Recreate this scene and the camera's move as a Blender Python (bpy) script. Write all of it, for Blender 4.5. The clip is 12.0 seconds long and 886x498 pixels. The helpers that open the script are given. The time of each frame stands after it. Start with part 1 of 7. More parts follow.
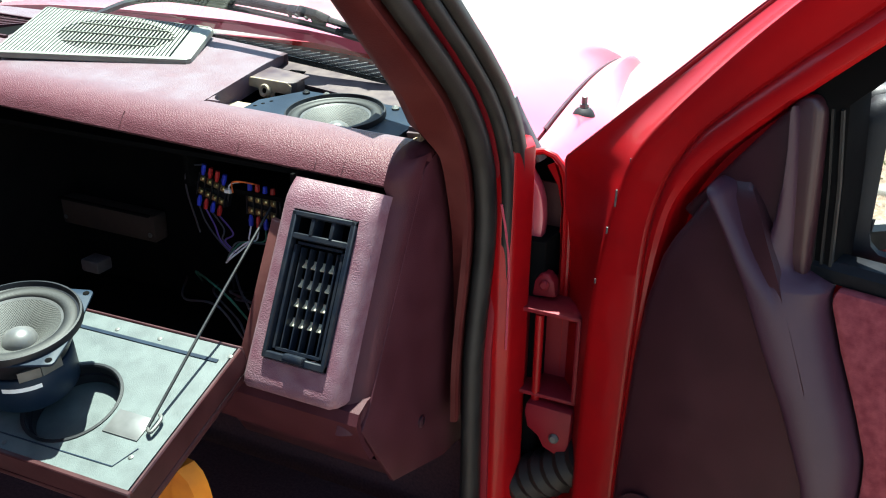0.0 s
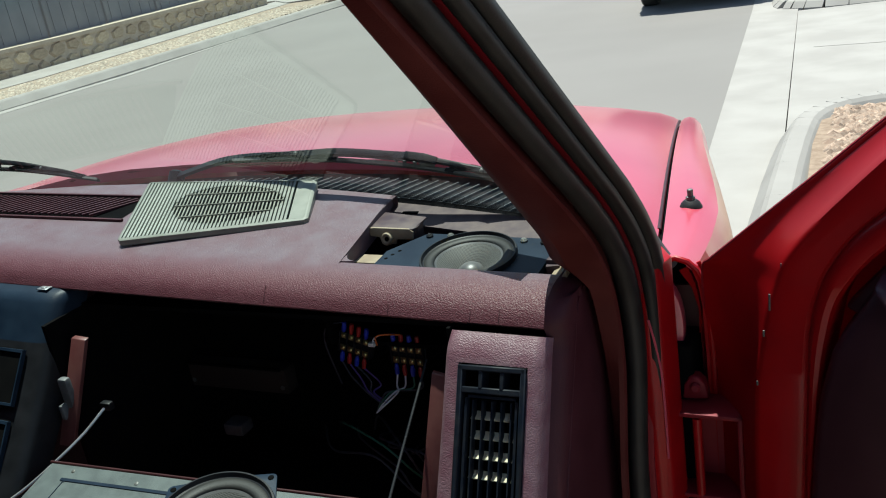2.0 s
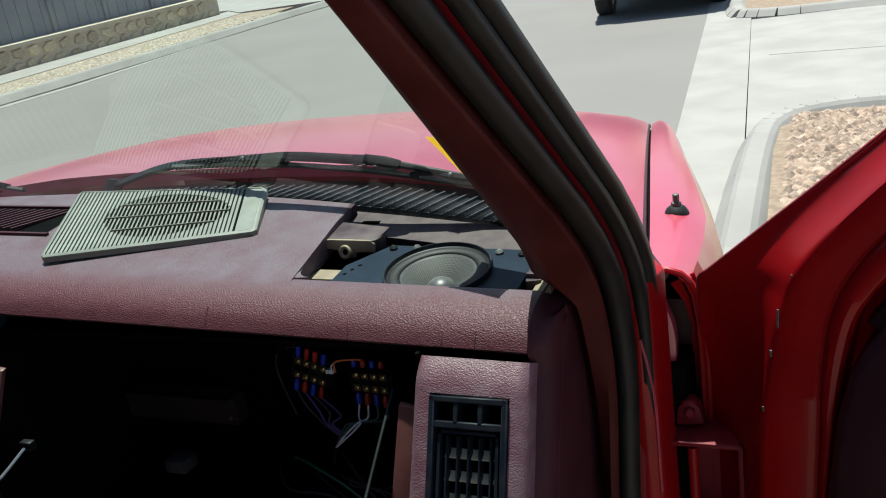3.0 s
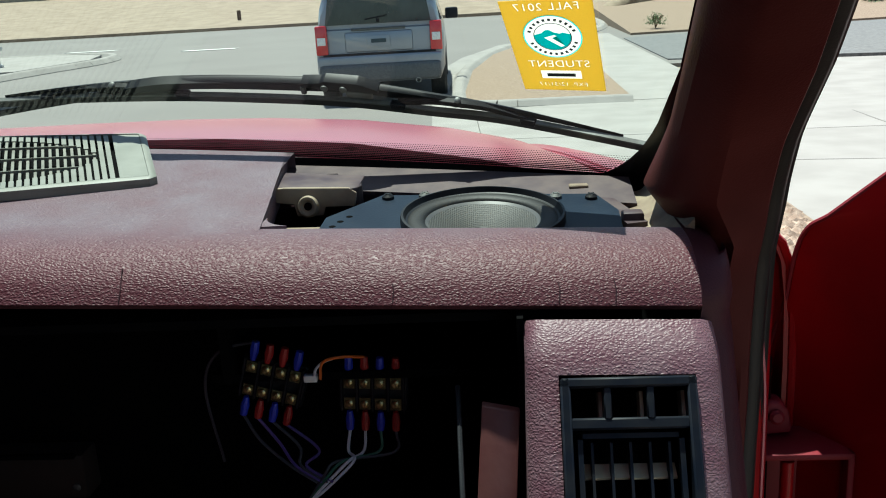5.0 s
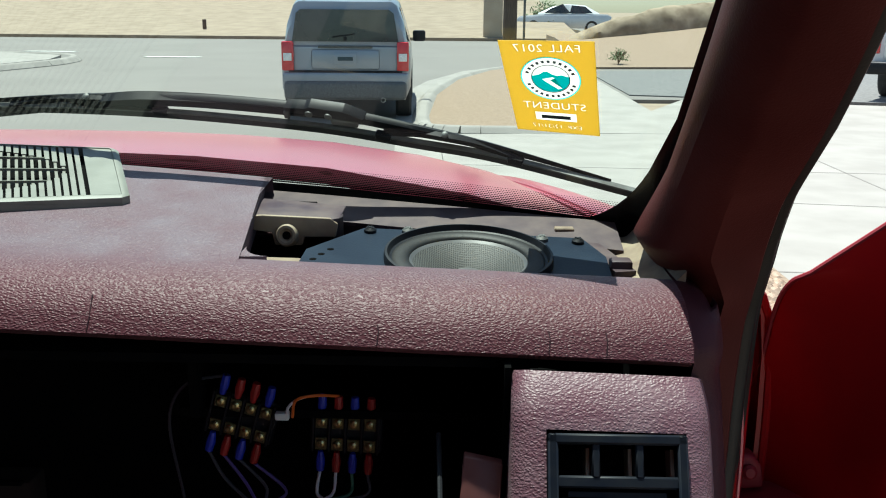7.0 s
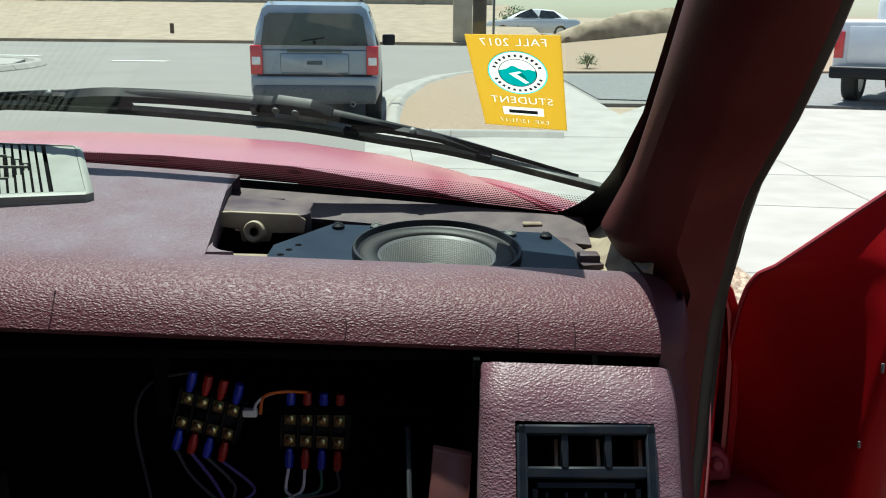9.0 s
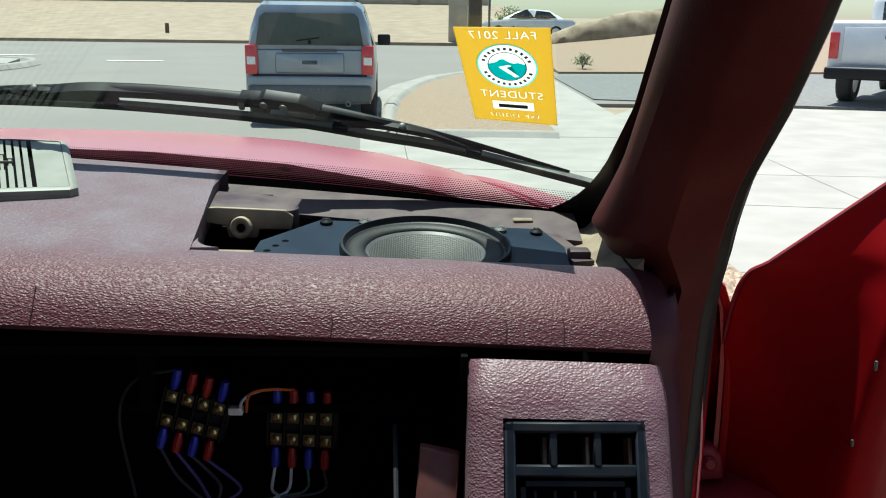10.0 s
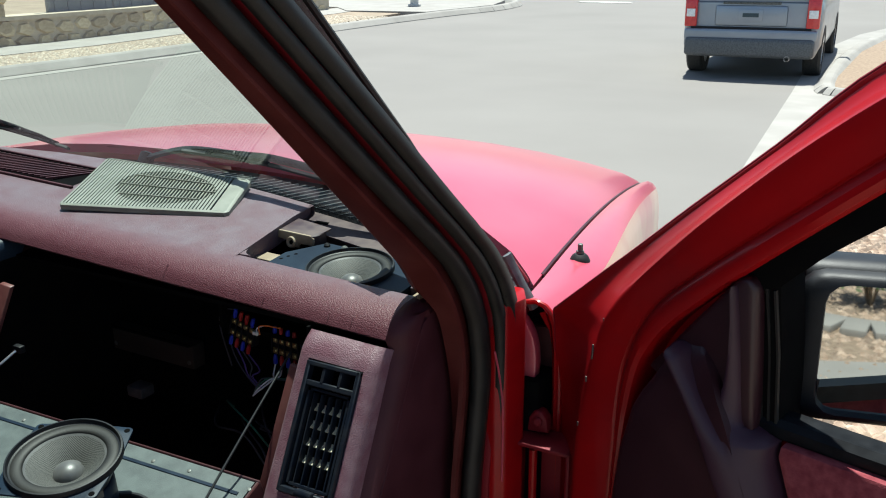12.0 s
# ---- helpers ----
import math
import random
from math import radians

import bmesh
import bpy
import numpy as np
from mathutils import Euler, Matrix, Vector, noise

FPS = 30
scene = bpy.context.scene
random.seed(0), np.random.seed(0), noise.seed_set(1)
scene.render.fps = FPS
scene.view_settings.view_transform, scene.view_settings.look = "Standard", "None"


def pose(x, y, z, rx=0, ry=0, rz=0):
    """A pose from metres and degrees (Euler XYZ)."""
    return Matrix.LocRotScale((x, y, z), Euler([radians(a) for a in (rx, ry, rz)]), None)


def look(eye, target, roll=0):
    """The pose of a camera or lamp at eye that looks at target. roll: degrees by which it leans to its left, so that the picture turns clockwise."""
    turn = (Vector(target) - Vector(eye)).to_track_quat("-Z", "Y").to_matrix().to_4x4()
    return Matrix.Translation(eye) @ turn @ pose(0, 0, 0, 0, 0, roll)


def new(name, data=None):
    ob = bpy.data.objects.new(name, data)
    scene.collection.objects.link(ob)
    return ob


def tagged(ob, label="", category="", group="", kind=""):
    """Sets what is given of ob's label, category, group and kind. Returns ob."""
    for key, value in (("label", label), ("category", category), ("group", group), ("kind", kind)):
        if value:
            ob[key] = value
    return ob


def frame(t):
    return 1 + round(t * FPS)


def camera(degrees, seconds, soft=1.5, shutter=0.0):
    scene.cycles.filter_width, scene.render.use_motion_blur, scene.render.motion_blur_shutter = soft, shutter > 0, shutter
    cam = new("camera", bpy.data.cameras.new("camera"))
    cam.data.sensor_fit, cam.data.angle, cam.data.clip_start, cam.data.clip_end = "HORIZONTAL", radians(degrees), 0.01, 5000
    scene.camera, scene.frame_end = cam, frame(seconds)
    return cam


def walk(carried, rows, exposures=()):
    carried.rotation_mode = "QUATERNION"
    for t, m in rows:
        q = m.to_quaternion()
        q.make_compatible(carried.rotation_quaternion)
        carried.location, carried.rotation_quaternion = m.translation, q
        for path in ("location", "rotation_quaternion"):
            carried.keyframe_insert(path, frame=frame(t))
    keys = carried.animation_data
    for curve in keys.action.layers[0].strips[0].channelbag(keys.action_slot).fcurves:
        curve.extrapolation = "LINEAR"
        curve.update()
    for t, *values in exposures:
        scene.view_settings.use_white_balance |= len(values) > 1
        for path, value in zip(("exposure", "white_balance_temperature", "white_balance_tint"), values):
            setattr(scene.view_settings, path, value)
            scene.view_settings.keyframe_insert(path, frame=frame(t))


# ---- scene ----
cam = camera(53.0, 12.0, soft=1.1)
PATH = [
    (0, (0.198, 0.111, 1.375), (-0.598, 1.762, 0.573), 0.4),
    (0.5, (0.183, 0.102, 1.412), (-0.769, 1.694, 0.663), -2.6),
    (1, (0.144, 0.097, 1.44), (-0.91, 1.649, 0.748), -5.2),
    (1.5, (0.094, 0.037, 1.464), (-0.835, 1.674, 0.788), -8.7),
    (2, (0.073, 0.072, 1.481), (-0.798, 1.74, 0.802), -9.4),
    (2.5, (0.054, 0.13, 1.455), (-0.794, 1.806, 0.767), -8.6),
    (2.7, (0.044, 0.144, 1.452), (-0.793, 1.825, 0.763), -8.6),
    (4.3, (-0.278, 0.295, 1.308), (-0.552, 2.202, 0.768), -7.6),
    (4.5, (-0.318, 0.295, 1.278), (-0.53, 2.208, 0.737), -5.8),
    (5, (-0.366, 0.358, 1.248), (-0.511, 2.279, 0.71), -3.3),
    (5.5, (-0.396, 0.369, 1.242), (-0.515, 2.295, 0.714), 0.0),
    (6, (-0.408, 0.368, 1.233), (-0.497, 2.299, 0.719), 1.7),
    (6.5, (-0.403, 0.368, 1.247), (-0.467, 2.3, 0.733), 1.6),
    (7, (-0.389, 0.378, 1.256), (-0.431, 2.316, 0.763), 0.5),
    (9, (-0.387, 0.377, 1.249), (-0.364, 2.318, 0.766), 0.6),
    (9.5, (-0.386, 0.378, 1.252), (-0.363, 2.316, 0.759), 0.4),
    (10, (-0.382, 0.384, 1.244), (-0.349, 2.325, 0.762), 0.7),
    (10.5, (-0.32, 0.401, 1.262), (-0.542, 2.327, 0.77), 0.2),
    (11, (-0.11, 0.333, 1.306), (-0.863, 2.094, 0.731), -0.9),
    (11.5, (0.131, 0.183, 1.381), (-0.74, 1.879, 0.776), -0.7),
    (12, (0.299, 0.055, 1.498), (-0.628, 1.714, 0.877), -0.4),
]
EXPOSURE = [(0, 2.42, 6150, 0), (0.5, 1.75, 6150, 0), (1.2, 1.12, 6150, 0), (2.5, 0.85, 6150, 0), (4.5, 0.88, 6150, 0), (6, 1.05, 6150, 0), (10, 1.05, 6150, 0), (11, 1.09, 6150, 0), (12, 1.07, 6150, 0)]
walk(cam, [(t, look(eye, target, roll)) for t, eye, target, roll in PATH], EXPOSURE)

# ---- light: clear midday sky, high sun ahead and a little to the left ----
SUN = Vector((-0.11, 0.27, 1.0)).normalized()
world = bpy.data.worlds.new("sky")
scene.world = world
world.use_nodes = True
wn = world.node_tree
sky = wn.nodes.new("ShaderNodeTexSky")
sky.sky_type = "NISHITA"
sky.sun_disc = False
sky.sun_elevation = math.asin(SUN.z)
sky.sun_rotation = math.atan2(SUN.x, SUN.y)
wn.links.new(sky.outputs[0], wn.nodes["Background"].inputs[0])
wn.nodes["Background"].inputs[1].default_value = 0.075
sun_data = bpy.data.lights.new("sun", "SUN")
sun_data.energy, sun_data.angle, sun_data.color = 4.7, radians(0.55), (1.0, 0.96, 0.9)
sun = new("sun", sun_data)
sun.matrix_world = look(SUN * 30, (0, 0, 0))


# ---- materials ----
def material(name, colour, rough=0.5, metal=0.0, second=None, scale=40.0, spread=(0.35, 0.65), detail=6.0,
             bump=0.0, bump_scale=300.0, cells=0.0, coat=0.0, rough2=None, vary=0.0, island=False, stretch=(1, 1, 1), spec=0.5, coat_rough=0.08, sheen=0.0, weave=0.0, back_tone=None):
    m = bpy.data.materials.new(name)
    m.use_nodes = True
    nt = m.node_tree
    b = nt.nodes["Principled BSDF"]
    b.inputs["Roughness"].default_value, b.inputs["Metallic"].default_value = rough, metal
    b.inputs["Coat Weight"].default_value, b.inputs["Coat Roughness"].default_value = coat, coat_rough
    b.inputs["Specular IOR Level"].default_value = spec
    b.inputs["Sheen Weight"].default_value, b.inputs["Sheen Roughness"].default_value = sheen, 0.4
    co = nt.nodes.new("ShaderNodeTexCoord")
    mp = nt.nodes.new("ShaderNodeMapping")
    mp.inputs["Scale"].default_value = stretch
    nt.links.new(co.outputs["Object"], mp.inputs[0])
    second = second or tuple(min(1, c * 1.25 + 0.004) for c in colour)
    big = nt.nodes.new("ShaderNodeTexNoise")
    big.inputs["Scale"].default_value, big.inputs["Detail"].default_value = scale, detail
    nt.links.new(mp.outputs[0], big.inputs["Vector"])
    ramp = nt.nodes.new("ShaderNodeValToRGB")
    ramp.color_ramp.elements[0].position, ramp.color_ramp.elements[1].position = spread
    ramp.color_ramp.elements[0].color, ramp.color_ramp.elements[1].color = (*colour, 1), (*second, 1)
    nt.links.new(big.outputs["Fac"], ramp.inputs[0])
    out = ramp.outputs[0]
    if weave:
        threads = []
        for way in ("X", "Y"):
            wv = nt.nodes.new("ShaderNodeTexWave")
            wv.bands_direction = way
            wv.inputs["Scale"].default_value = weave
            nt.links.new(mp.outputs[0], wv.inputs["Vector"])
            threads.append(wv)
        hi = nt.nodes.new("ShaderNodeMath")
        hi.operation = "MAXIMUM"
        for k, wv in enumerate(threads):
            nt.links.new(wv.outputs["Fac"], hi.inputs[k])
        nt.links.new(hi.outputs[0], ramp.inputs[0])
    if back_tone:
        # paler and patchy from the front edge of the pad backwards
        y0, y1, pale = back_tone
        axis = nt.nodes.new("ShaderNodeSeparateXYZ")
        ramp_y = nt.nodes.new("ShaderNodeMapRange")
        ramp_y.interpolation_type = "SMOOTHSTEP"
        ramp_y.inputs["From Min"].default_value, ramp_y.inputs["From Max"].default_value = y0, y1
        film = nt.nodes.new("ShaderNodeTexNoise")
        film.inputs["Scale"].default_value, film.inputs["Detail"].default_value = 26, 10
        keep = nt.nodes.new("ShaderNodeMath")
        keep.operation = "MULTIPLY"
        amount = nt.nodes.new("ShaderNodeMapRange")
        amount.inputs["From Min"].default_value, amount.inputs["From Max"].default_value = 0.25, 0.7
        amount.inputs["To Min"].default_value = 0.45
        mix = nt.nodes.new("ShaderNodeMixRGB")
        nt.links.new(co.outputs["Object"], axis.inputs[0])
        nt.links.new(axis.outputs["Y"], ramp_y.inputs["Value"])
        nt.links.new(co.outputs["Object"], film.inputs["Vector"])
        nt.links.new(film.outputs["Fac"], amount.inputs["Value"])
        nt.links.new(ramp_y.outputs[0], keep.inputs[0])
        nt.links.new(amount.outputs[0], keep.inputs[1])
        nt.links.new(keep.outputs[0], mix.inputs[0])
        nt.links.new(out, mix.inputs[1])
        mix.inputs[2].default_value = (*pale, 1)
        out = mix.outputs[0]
    if vary:
        src = nt.nodes.new("ShaderNodeNewGeometry" if island else "ShaderNodeObjectInfo")
        hsv = nt.nodes.new("ShaderNodeHueSaturation")
        mr = nt.nodes.new("ShaderNodeMapRange")
        mr.inputs["To Min"].default_value, mr.inputs["To Max"].default_value = 1 - vary, 1 + vary
        nt.links.new(src.outputs["Random Per Island" if island else "Random"], mr.inputs["Value"])
        nt.links.new(mr.outputs[0], hsv.inputs["Value"])
        nt.links.new(out, hsv.inputs["Color"])
        out = hsv.outputs[0]
    nt.links.new(out, b.inputs["Base Color"])
    if rough2 is not None:
        rr = nt.nodes.new("ShaderNodeMapRange")
        rr.inputs["To Min"].default_value, rr.inputs["To Max"].default_value = rough, rough2
        nt.links.new(big.outputs["Fac"], rr.inputs["Value"])
        nt.links.new(rr.outputs[0], b.inputs["Roughness"])
    if bump:
        bp = nt.nodes.new("ShaderNodeBump")
        bp.inputs["Strength"].default_value = bump
        bp.inputs["Distance"].default_value = 0.001 if not cells else 0.0005
        fine = nt.nodes.new("ShaderNodeTexNoise")
        fine.inputs["Scale"].default_value, fine.inputs["Detail"].default_value = bump_scale, 3.0
        nt.links.new(mp.outputs[0], fine.inputs["Vector"])
        height = fine.outputs["Fac"]
        if cells:
            warp = nt.nodes.new("ShaderNodeMixRGB")
            warp.blend_type, warp.inputs[0].default_value = "ADD", 0.003
            nt.links.new(mp.outputs[0], warp.inputs[1])
            nt.links.new(fine.outputs["Color"], warp.inputs[2])
            fold = nt.nodes.new("ShaderNodeTexVoronoi")
            fold.feature = "SMOOTH_F1"
            fold.inputs["Scale"].default_value, fold.inputs["Smoothness"].default_value = cells, 0.35
            nt.links.new(warp.outputs[0], fold.inputs["Vector"])
            soft = nt.nodes.new("ShaderNodeMapRange")
            soft.inputs["From Max"].default_value = 0.75
            soft.inputs["To Min"].default_value, soft.inputs["To Max"].default_value = 1.0, 0.0
            nt.links.new(fold.outputs["Distance"], soft.inputs["Value"])
            add = nt.nodes.new("ShaderNodeMath")
            add.operation = "MULTIPLY_ADD"
            add.inputs[1].default_value = 0.12
            nt.links.new(fine.outputs["Fac"], add.inputs[0])
            nt.links.new(soft.outputs[0], add.inputs[2])
            height = add.outputs[0]
        nt.links.new(height, bp.inputs["Height"])
        nt.links.new(bp.outputs[0], b.inputs["Normal"])
    return m


def glass(name, colour=(1, 1, 1), rough=0.0, dirt=0.0):
    """A thin clear pane: mostly transparent, with a gloss that grows at a grazing angle, and a film of dust."""
    m = bpy.data.materials.new(name)
    m.use_nodes = True
    nt = m.node_tree
    nt.nodes.remove(nt.nodes["Principled BSDF"])
    out = nt.nodes["Material Output"]
    tr = nt.nodes.new("ShaderNodeBsdfTransparent")
    tr.inputs[0].default_value = (*colour, 1)
    gl = nt.nodes.new("ShaderNodeBsdfGlossy")
    gl.inputs["Roughness"].default_value = rough
    lw = nt.nodes.new("ShaderNodeLayerWeight")
    lw.inputs[0].default_value = 0.5
    pw = nt.nodes.new("ShaderNodeMath")
    pw.operation = "POWER"
    pw.inputs[1].default_value = 4.5
    nt.links.new(lw.outputs["Facing"], pw.inputs[0])
    fr = nt.nodes.new("ShaderNodeMath")
    fr.operation = "MULTIPLY_ADD"
    fr.inputs[1].default_value, fr.inputs[2].default_value = 0.8, 0.045
    nt.links.new(pw.outputs[0], fr.inputs[0])
    mx = nt.nodes.new("ShaderNodeMixShader")
    nt.links.new(fr.outputs[0], mx.inputs[0])
    nt.links.new(tr.outputs[0], mx.inputs[1])
    nt.links.new(gl.outputs[0], mx.inputs[2])
    last = mx
    if dirt:
        df = nt.nodes.new("ShaderNodeBsdfDiffuse")
        df.inputs[0].default_value = (0.6, 0.58, 0.52, 1)
        ns = nt.nodes.new("ShaderNodeTexNoise")
        ns.inputs["Scale"].default_value, ns.inputs["Detail"].default_value = 9, 8
        mr = nt.nodes.new("ShaderNodeMapRange")
        mr.inputs["From Min"].default_value, mr.inputs["From Max"].default_value = 0.3, 0.8
        mr.inputs["To Max"].default_value = dirt
        co = nt.nodes.new("ShaderNodeTexCoord")
        nt.links.new(co.outputs["Object"], ns.inputs["Vector"])
        nt.links.new(ns.outputs["Fac"], mr.inputs["Value"])
        m2 = nt.nodes.new("ShaderNodeMixShader")
        nt.links.new(mr.outputs[0], m2.inputs[0])
        nt.links.new(mx.outputs[0], m2.inputs[1])
        nt.links.new(df.outputs[0], m2.inputs[2])
        last = m2
    nt.links.new(last.outputs[0], out.inputs[0])
    return m


def paper(name, colour):
    """Thin printed vinyl that lets daylight through."""
    m = bpy.data.materials.new(name)
    m.use_nodes = True
    nt = m.node_tree
    nt.nodes.remove(nt.nodes["Principled BSDF"])
    df, tl, mx = nt.nodes.new("ShaderNodeBsdfDiffuse"), nt.nodes.new("ShaderNodeBsdfTranslucent"), nt.nodes.new("ShaderNodeMixShader")
    ns, ramp = nt.nodes.new("ShaderNodeTexNoise"), nt.nodes.new("ShaderNodeValToRGB")
    ns.inputs["Scale"].default_value = 90
    ramp.color_ramp.elements[0].color = (*[c * 0.9 for c in colour], 1)
    ramp.color_ramp.elements[1].color = (*colour, 1)
    nt.links.new(ns.outputs["Fac"], ramp.inputs[0])
    mx.inputs[0].default_value = 0.62
    for k, n in enumerate((df, tl)):
        nt.links.new(ramp.outputs[0], n.inputs[0])
        nt.links.new(n.outputs[0], mx.inputs[k + 1])
    nt.links.new(mx.outputs[0], nt.nodes["Material Output"].inputs[0])
    return m


M = {}
M["vinyl"] = material("burgundy_vinyl", (0.084, 0.0215, 0.03), 0.42, second=(0.11, 0.037, 0.047), scale=70, detail=12, spread=(0.3, 0.85), bump=0.85, bump_scale=300, cells=800, rough2=0.52, spec=0.3, stretch=(0.6, 1.05, 1.05), sheen=0.02, back_tone=(0.905, 0.975, (0.14, 0.104, 0.122)))
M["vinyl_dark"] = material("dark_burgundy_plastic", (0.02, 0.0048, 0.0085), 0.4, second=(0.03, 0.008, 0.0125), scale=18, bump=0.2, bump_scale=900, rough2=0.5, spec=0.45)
# purple here is the sky's reflection on the shoulder, put into the colour
M["vinyl_purple"] = material("sky_tinted_burgundy_plastic", (0.032, 0.012, 0.023), 0.42, second=(0.042, 0.018, 0.03), scale=14, detail=8, bump=0.15, bump_scale=500, rough2=0.55, spec=0.32)
# lighter copy of the vinyl; the bezel's sheen and sun are in the colour
M["vinyl_bezel"] = material("sheen_toned_burgundy_vinyl", (0.135, 0.054, 0.074), 0.44, second=(0.18, 0.1, 0.12), scale=60, detail=10, bump=0.8, bump_scale=300, cells=700, rough2=0.52, spec=0.5, stretch=(0.7, 1.0, 1.0), sheen=0.03)
# darker copy of the vinyl; carries shade on the dash end and low trim
M["vinyl_mid"] = material("burgundy_shade_plastic", (0.04, 0.0092, 0.0135), 0.45, second=(0.055, 0.0145, 0.02), scale=18, bump=0.35, bump_scale=700, rough2=0.62, spec=0.2)
M["pillar_trim"] = material("maroon_trim_plastic", (0.052, 0.0082, 0.008), 0.5, second=(0.074, 0.016, 0.0145), scale=16, bump=0.3, bump_scale=650, rough2=0.65, spec=0.1)
M["maroon"] = material("maroon_painted_metal", (0.03, 0.0075, 0.009), 0.4, second=(0.05, 0.016, 0.017), scale=30, bump=0.1, bump_scale=200, spec=0.35)
# lighter copy of the maroon that holds the sunlight on the left bar
M["maroon_lit"] = material("sunlit_maroon_paint", (0.1, 0.03, 0.03), 0.45, second=(0.13, 0.05, 0.045), scale=40, bump=0.15, bump_scale=200)
M["cowl_rib"] = material("faded_grey_plastic", (0.07, 0.075, 0.08), 0.55, second=(0.12, 0.125, 0.13), scale=60)
M["red"] = material("red_car_paint", (0.31, 0.0014, 0.004), 0.4, second=(0.22, 0.0014, 0.004), scale=6, coat=0.2, rough2=0.5, coat_rough=0.1, spec=0.16)
M["red_faded"] = material("sun_faded_red_paint", (0.38, 0.026, 0.056), 0.4, second=(0.45, 0.055, 0.088), scale=3, coat=0.9, rough2=0.5, coat_rough=0.18)
M["red_fender"] = material("tan_mottled_red_fender_paint", (0.38, 0.026, 0.056), 0.42, second=(0.47, 0.27, 0.19), scale=3.2, detail=3, spread=(0.36, 0.6), coat=0.8, rough2=0.5, coat_rough=0.2)
# dull red taken darker to carry the shade on the hinge
M["red_dull"] = material("dusty_shade_toned_red", (0.18, 0.004, 0.012), 0.5, second=(0.15, 0.006, 0.012), scale=14, bump=0.08, bump_scale=120, rough2=0.65, spec=0.3)
M["rubber"] = material("black_rubber", (0.007, 0.007, 0.0068), 0.5, second=(0.014, 0.0135, 0.0125), scale=30, bump=0.2, bump_scale=400, spec=0.35, rough2=0.65)
M["black"] = material("black_plastic", (0.006, 0.0066, 0.0085), 0.42, second=(0.011, 0.012, 0.015), scale=40, bump=0.15, bump_scale=600, rough2=0.55, spec=0.25)
# black felt, and the painted shade inside cavities, holes and gaps
M["void"] = material("felt_and_shade_black", (0.0025, 0.0025, 0.003), 0.95, second=(0.004, 0.004, 0.004), scale=30, spec=0.05)
M["bluish"] = material("dark_blue_grey_plastic", (0.006, 0.013, 0.026), 0.4, second=(0.01, 0.02, 0.036), scale=30, bump=0.12, bump_scale=500, rough2=0.52, spec=0.16)
M["vent"] = material("dusty_navy_black_plastic", (0.007, 0.010, 0.018), 0.38, second=(0.015, 0.017, 0.022), scale=60, rough2=0.55, spec=0.12)
# cream stands for dust and for the sunlit bits of the vanes
M["vent_dust"] = material("dusty_sunlit_tone_slats", (0.55, 0.49, 0.33), 0.75, second=(0.66, 0.6, 0.44), scale=120)
M["beige"] = material("bleached_beige_plastic", (0.155, 0.16, 0.135), 0.55, second=(0.21, 0.215, 0.185), scale=24, bump=0.1, bump_scale=500)
M["beige_dark"] = material("shaded_beige_mesh", (0.13, 0.13, 0.105), 0.6, second=(0.2, 0.2, 0.165), scale=60)
M["tan_metal"] = material("dusty_tan_primer", (0.3, 0.24, 0.165), 0.75, second=(0.17, 0.12, 0.085), scale=35, bump=0.2, bump_scale=150)
M["brown_metal"] = material("dusty_brown_maroon_paint", (0.018, 0.009, 0.012), 0.4, second=(0.042, 0.027, 0.026), scale=22, bump=0.1, bump_scale=150, rough2=0.65, spec=0.35)
# dusty maroon, darkened to hold the wiper's shadow on the rail
M["rail_dust"] = material("dusty_shade_toned_maroon", (0.05, 0.031, 0.038), 0.35, second=(0.1, 0.072, 0.07), scale=45, detail=10, bump=0.15, bump_scale=150, rough2=0.8, spec=0.3)
M["board"] = material("grey_painted_board", (0.049, 0.061, 0.062), 0.45, second=(0.074, 0.091, 0.091), scale=50, detail=8, bump=0.3, bump_scale=900, rough2=0.65)
M["cone"] = material("woven_grey_cone", (0.008, 0.008, 0.008), 0.6, second=(0.1, 0.1, 0.092), scale=700, detail=1, spread=(0.62, 1.0), bump=0.3, bump_scale=800, weave=190.0)
M["cap"] = material("grey_dust_cap", (0.07, 0.07, 0.07), 0.4, second=(0.1, 0.1, 0.1), scale=60)
M["steel"] = material("bright_steel", (0.55, 0.55, 0.55), 0.3, 1.0, second=(0.4, 0.4, 0.4), scale=80, rough2=0.5)
M["dull_steel"] = material("dull_zinc_plate", (0.16, 0.165, 0.16), 0.5, 0.8, second=(0.1, 0.1, 0.095), scale=50, rough2=0.7)
M["brass"] = material("brass_screw", (0.5, 0.42, 0.2), 0.35, 1.0, second=(0.35, 0.3, 0.15), scale=200)
M["old_brass"] = material("tarnished_brass_plate", (0.2, 0.19, 0.09), 0.4, 0.9, second=(0.1, 0.1, 0.06), scale=300)
M["blue_crimp"] = material("blue_crimp_vinyl", (0.008, 0.022, 0.38), 0.4, second=(0.015, 0.035, 0.46), scale=60)
M["red_crimp"] = material("red_crimp_vinyl", (0.27, 0.009, 0.009), 0.4, second=(0.33, 0.014, 0.014), scale=60)
M["wire_violet"] = material("violet_wire", (0.07, 0.04, 0.2), 0.5)
M["wire_green"] = material("green_wire", (0.02, 0.1, 0.06), 0.5)
M["wire_white"] = material("white_wire", (0.6, 0.6, 0.65), 0.5)
M["wire_orange"] = material("orange_wire", (0.6, 0.13, 0.02), 0.5)
M["wire_dark"] = material("dark_wire", (0.03, 0.03, 0.04), 0.5)
M["white_plastic"] = material("white_plastic", (0.7, 0.7, 0.68), 0.4)
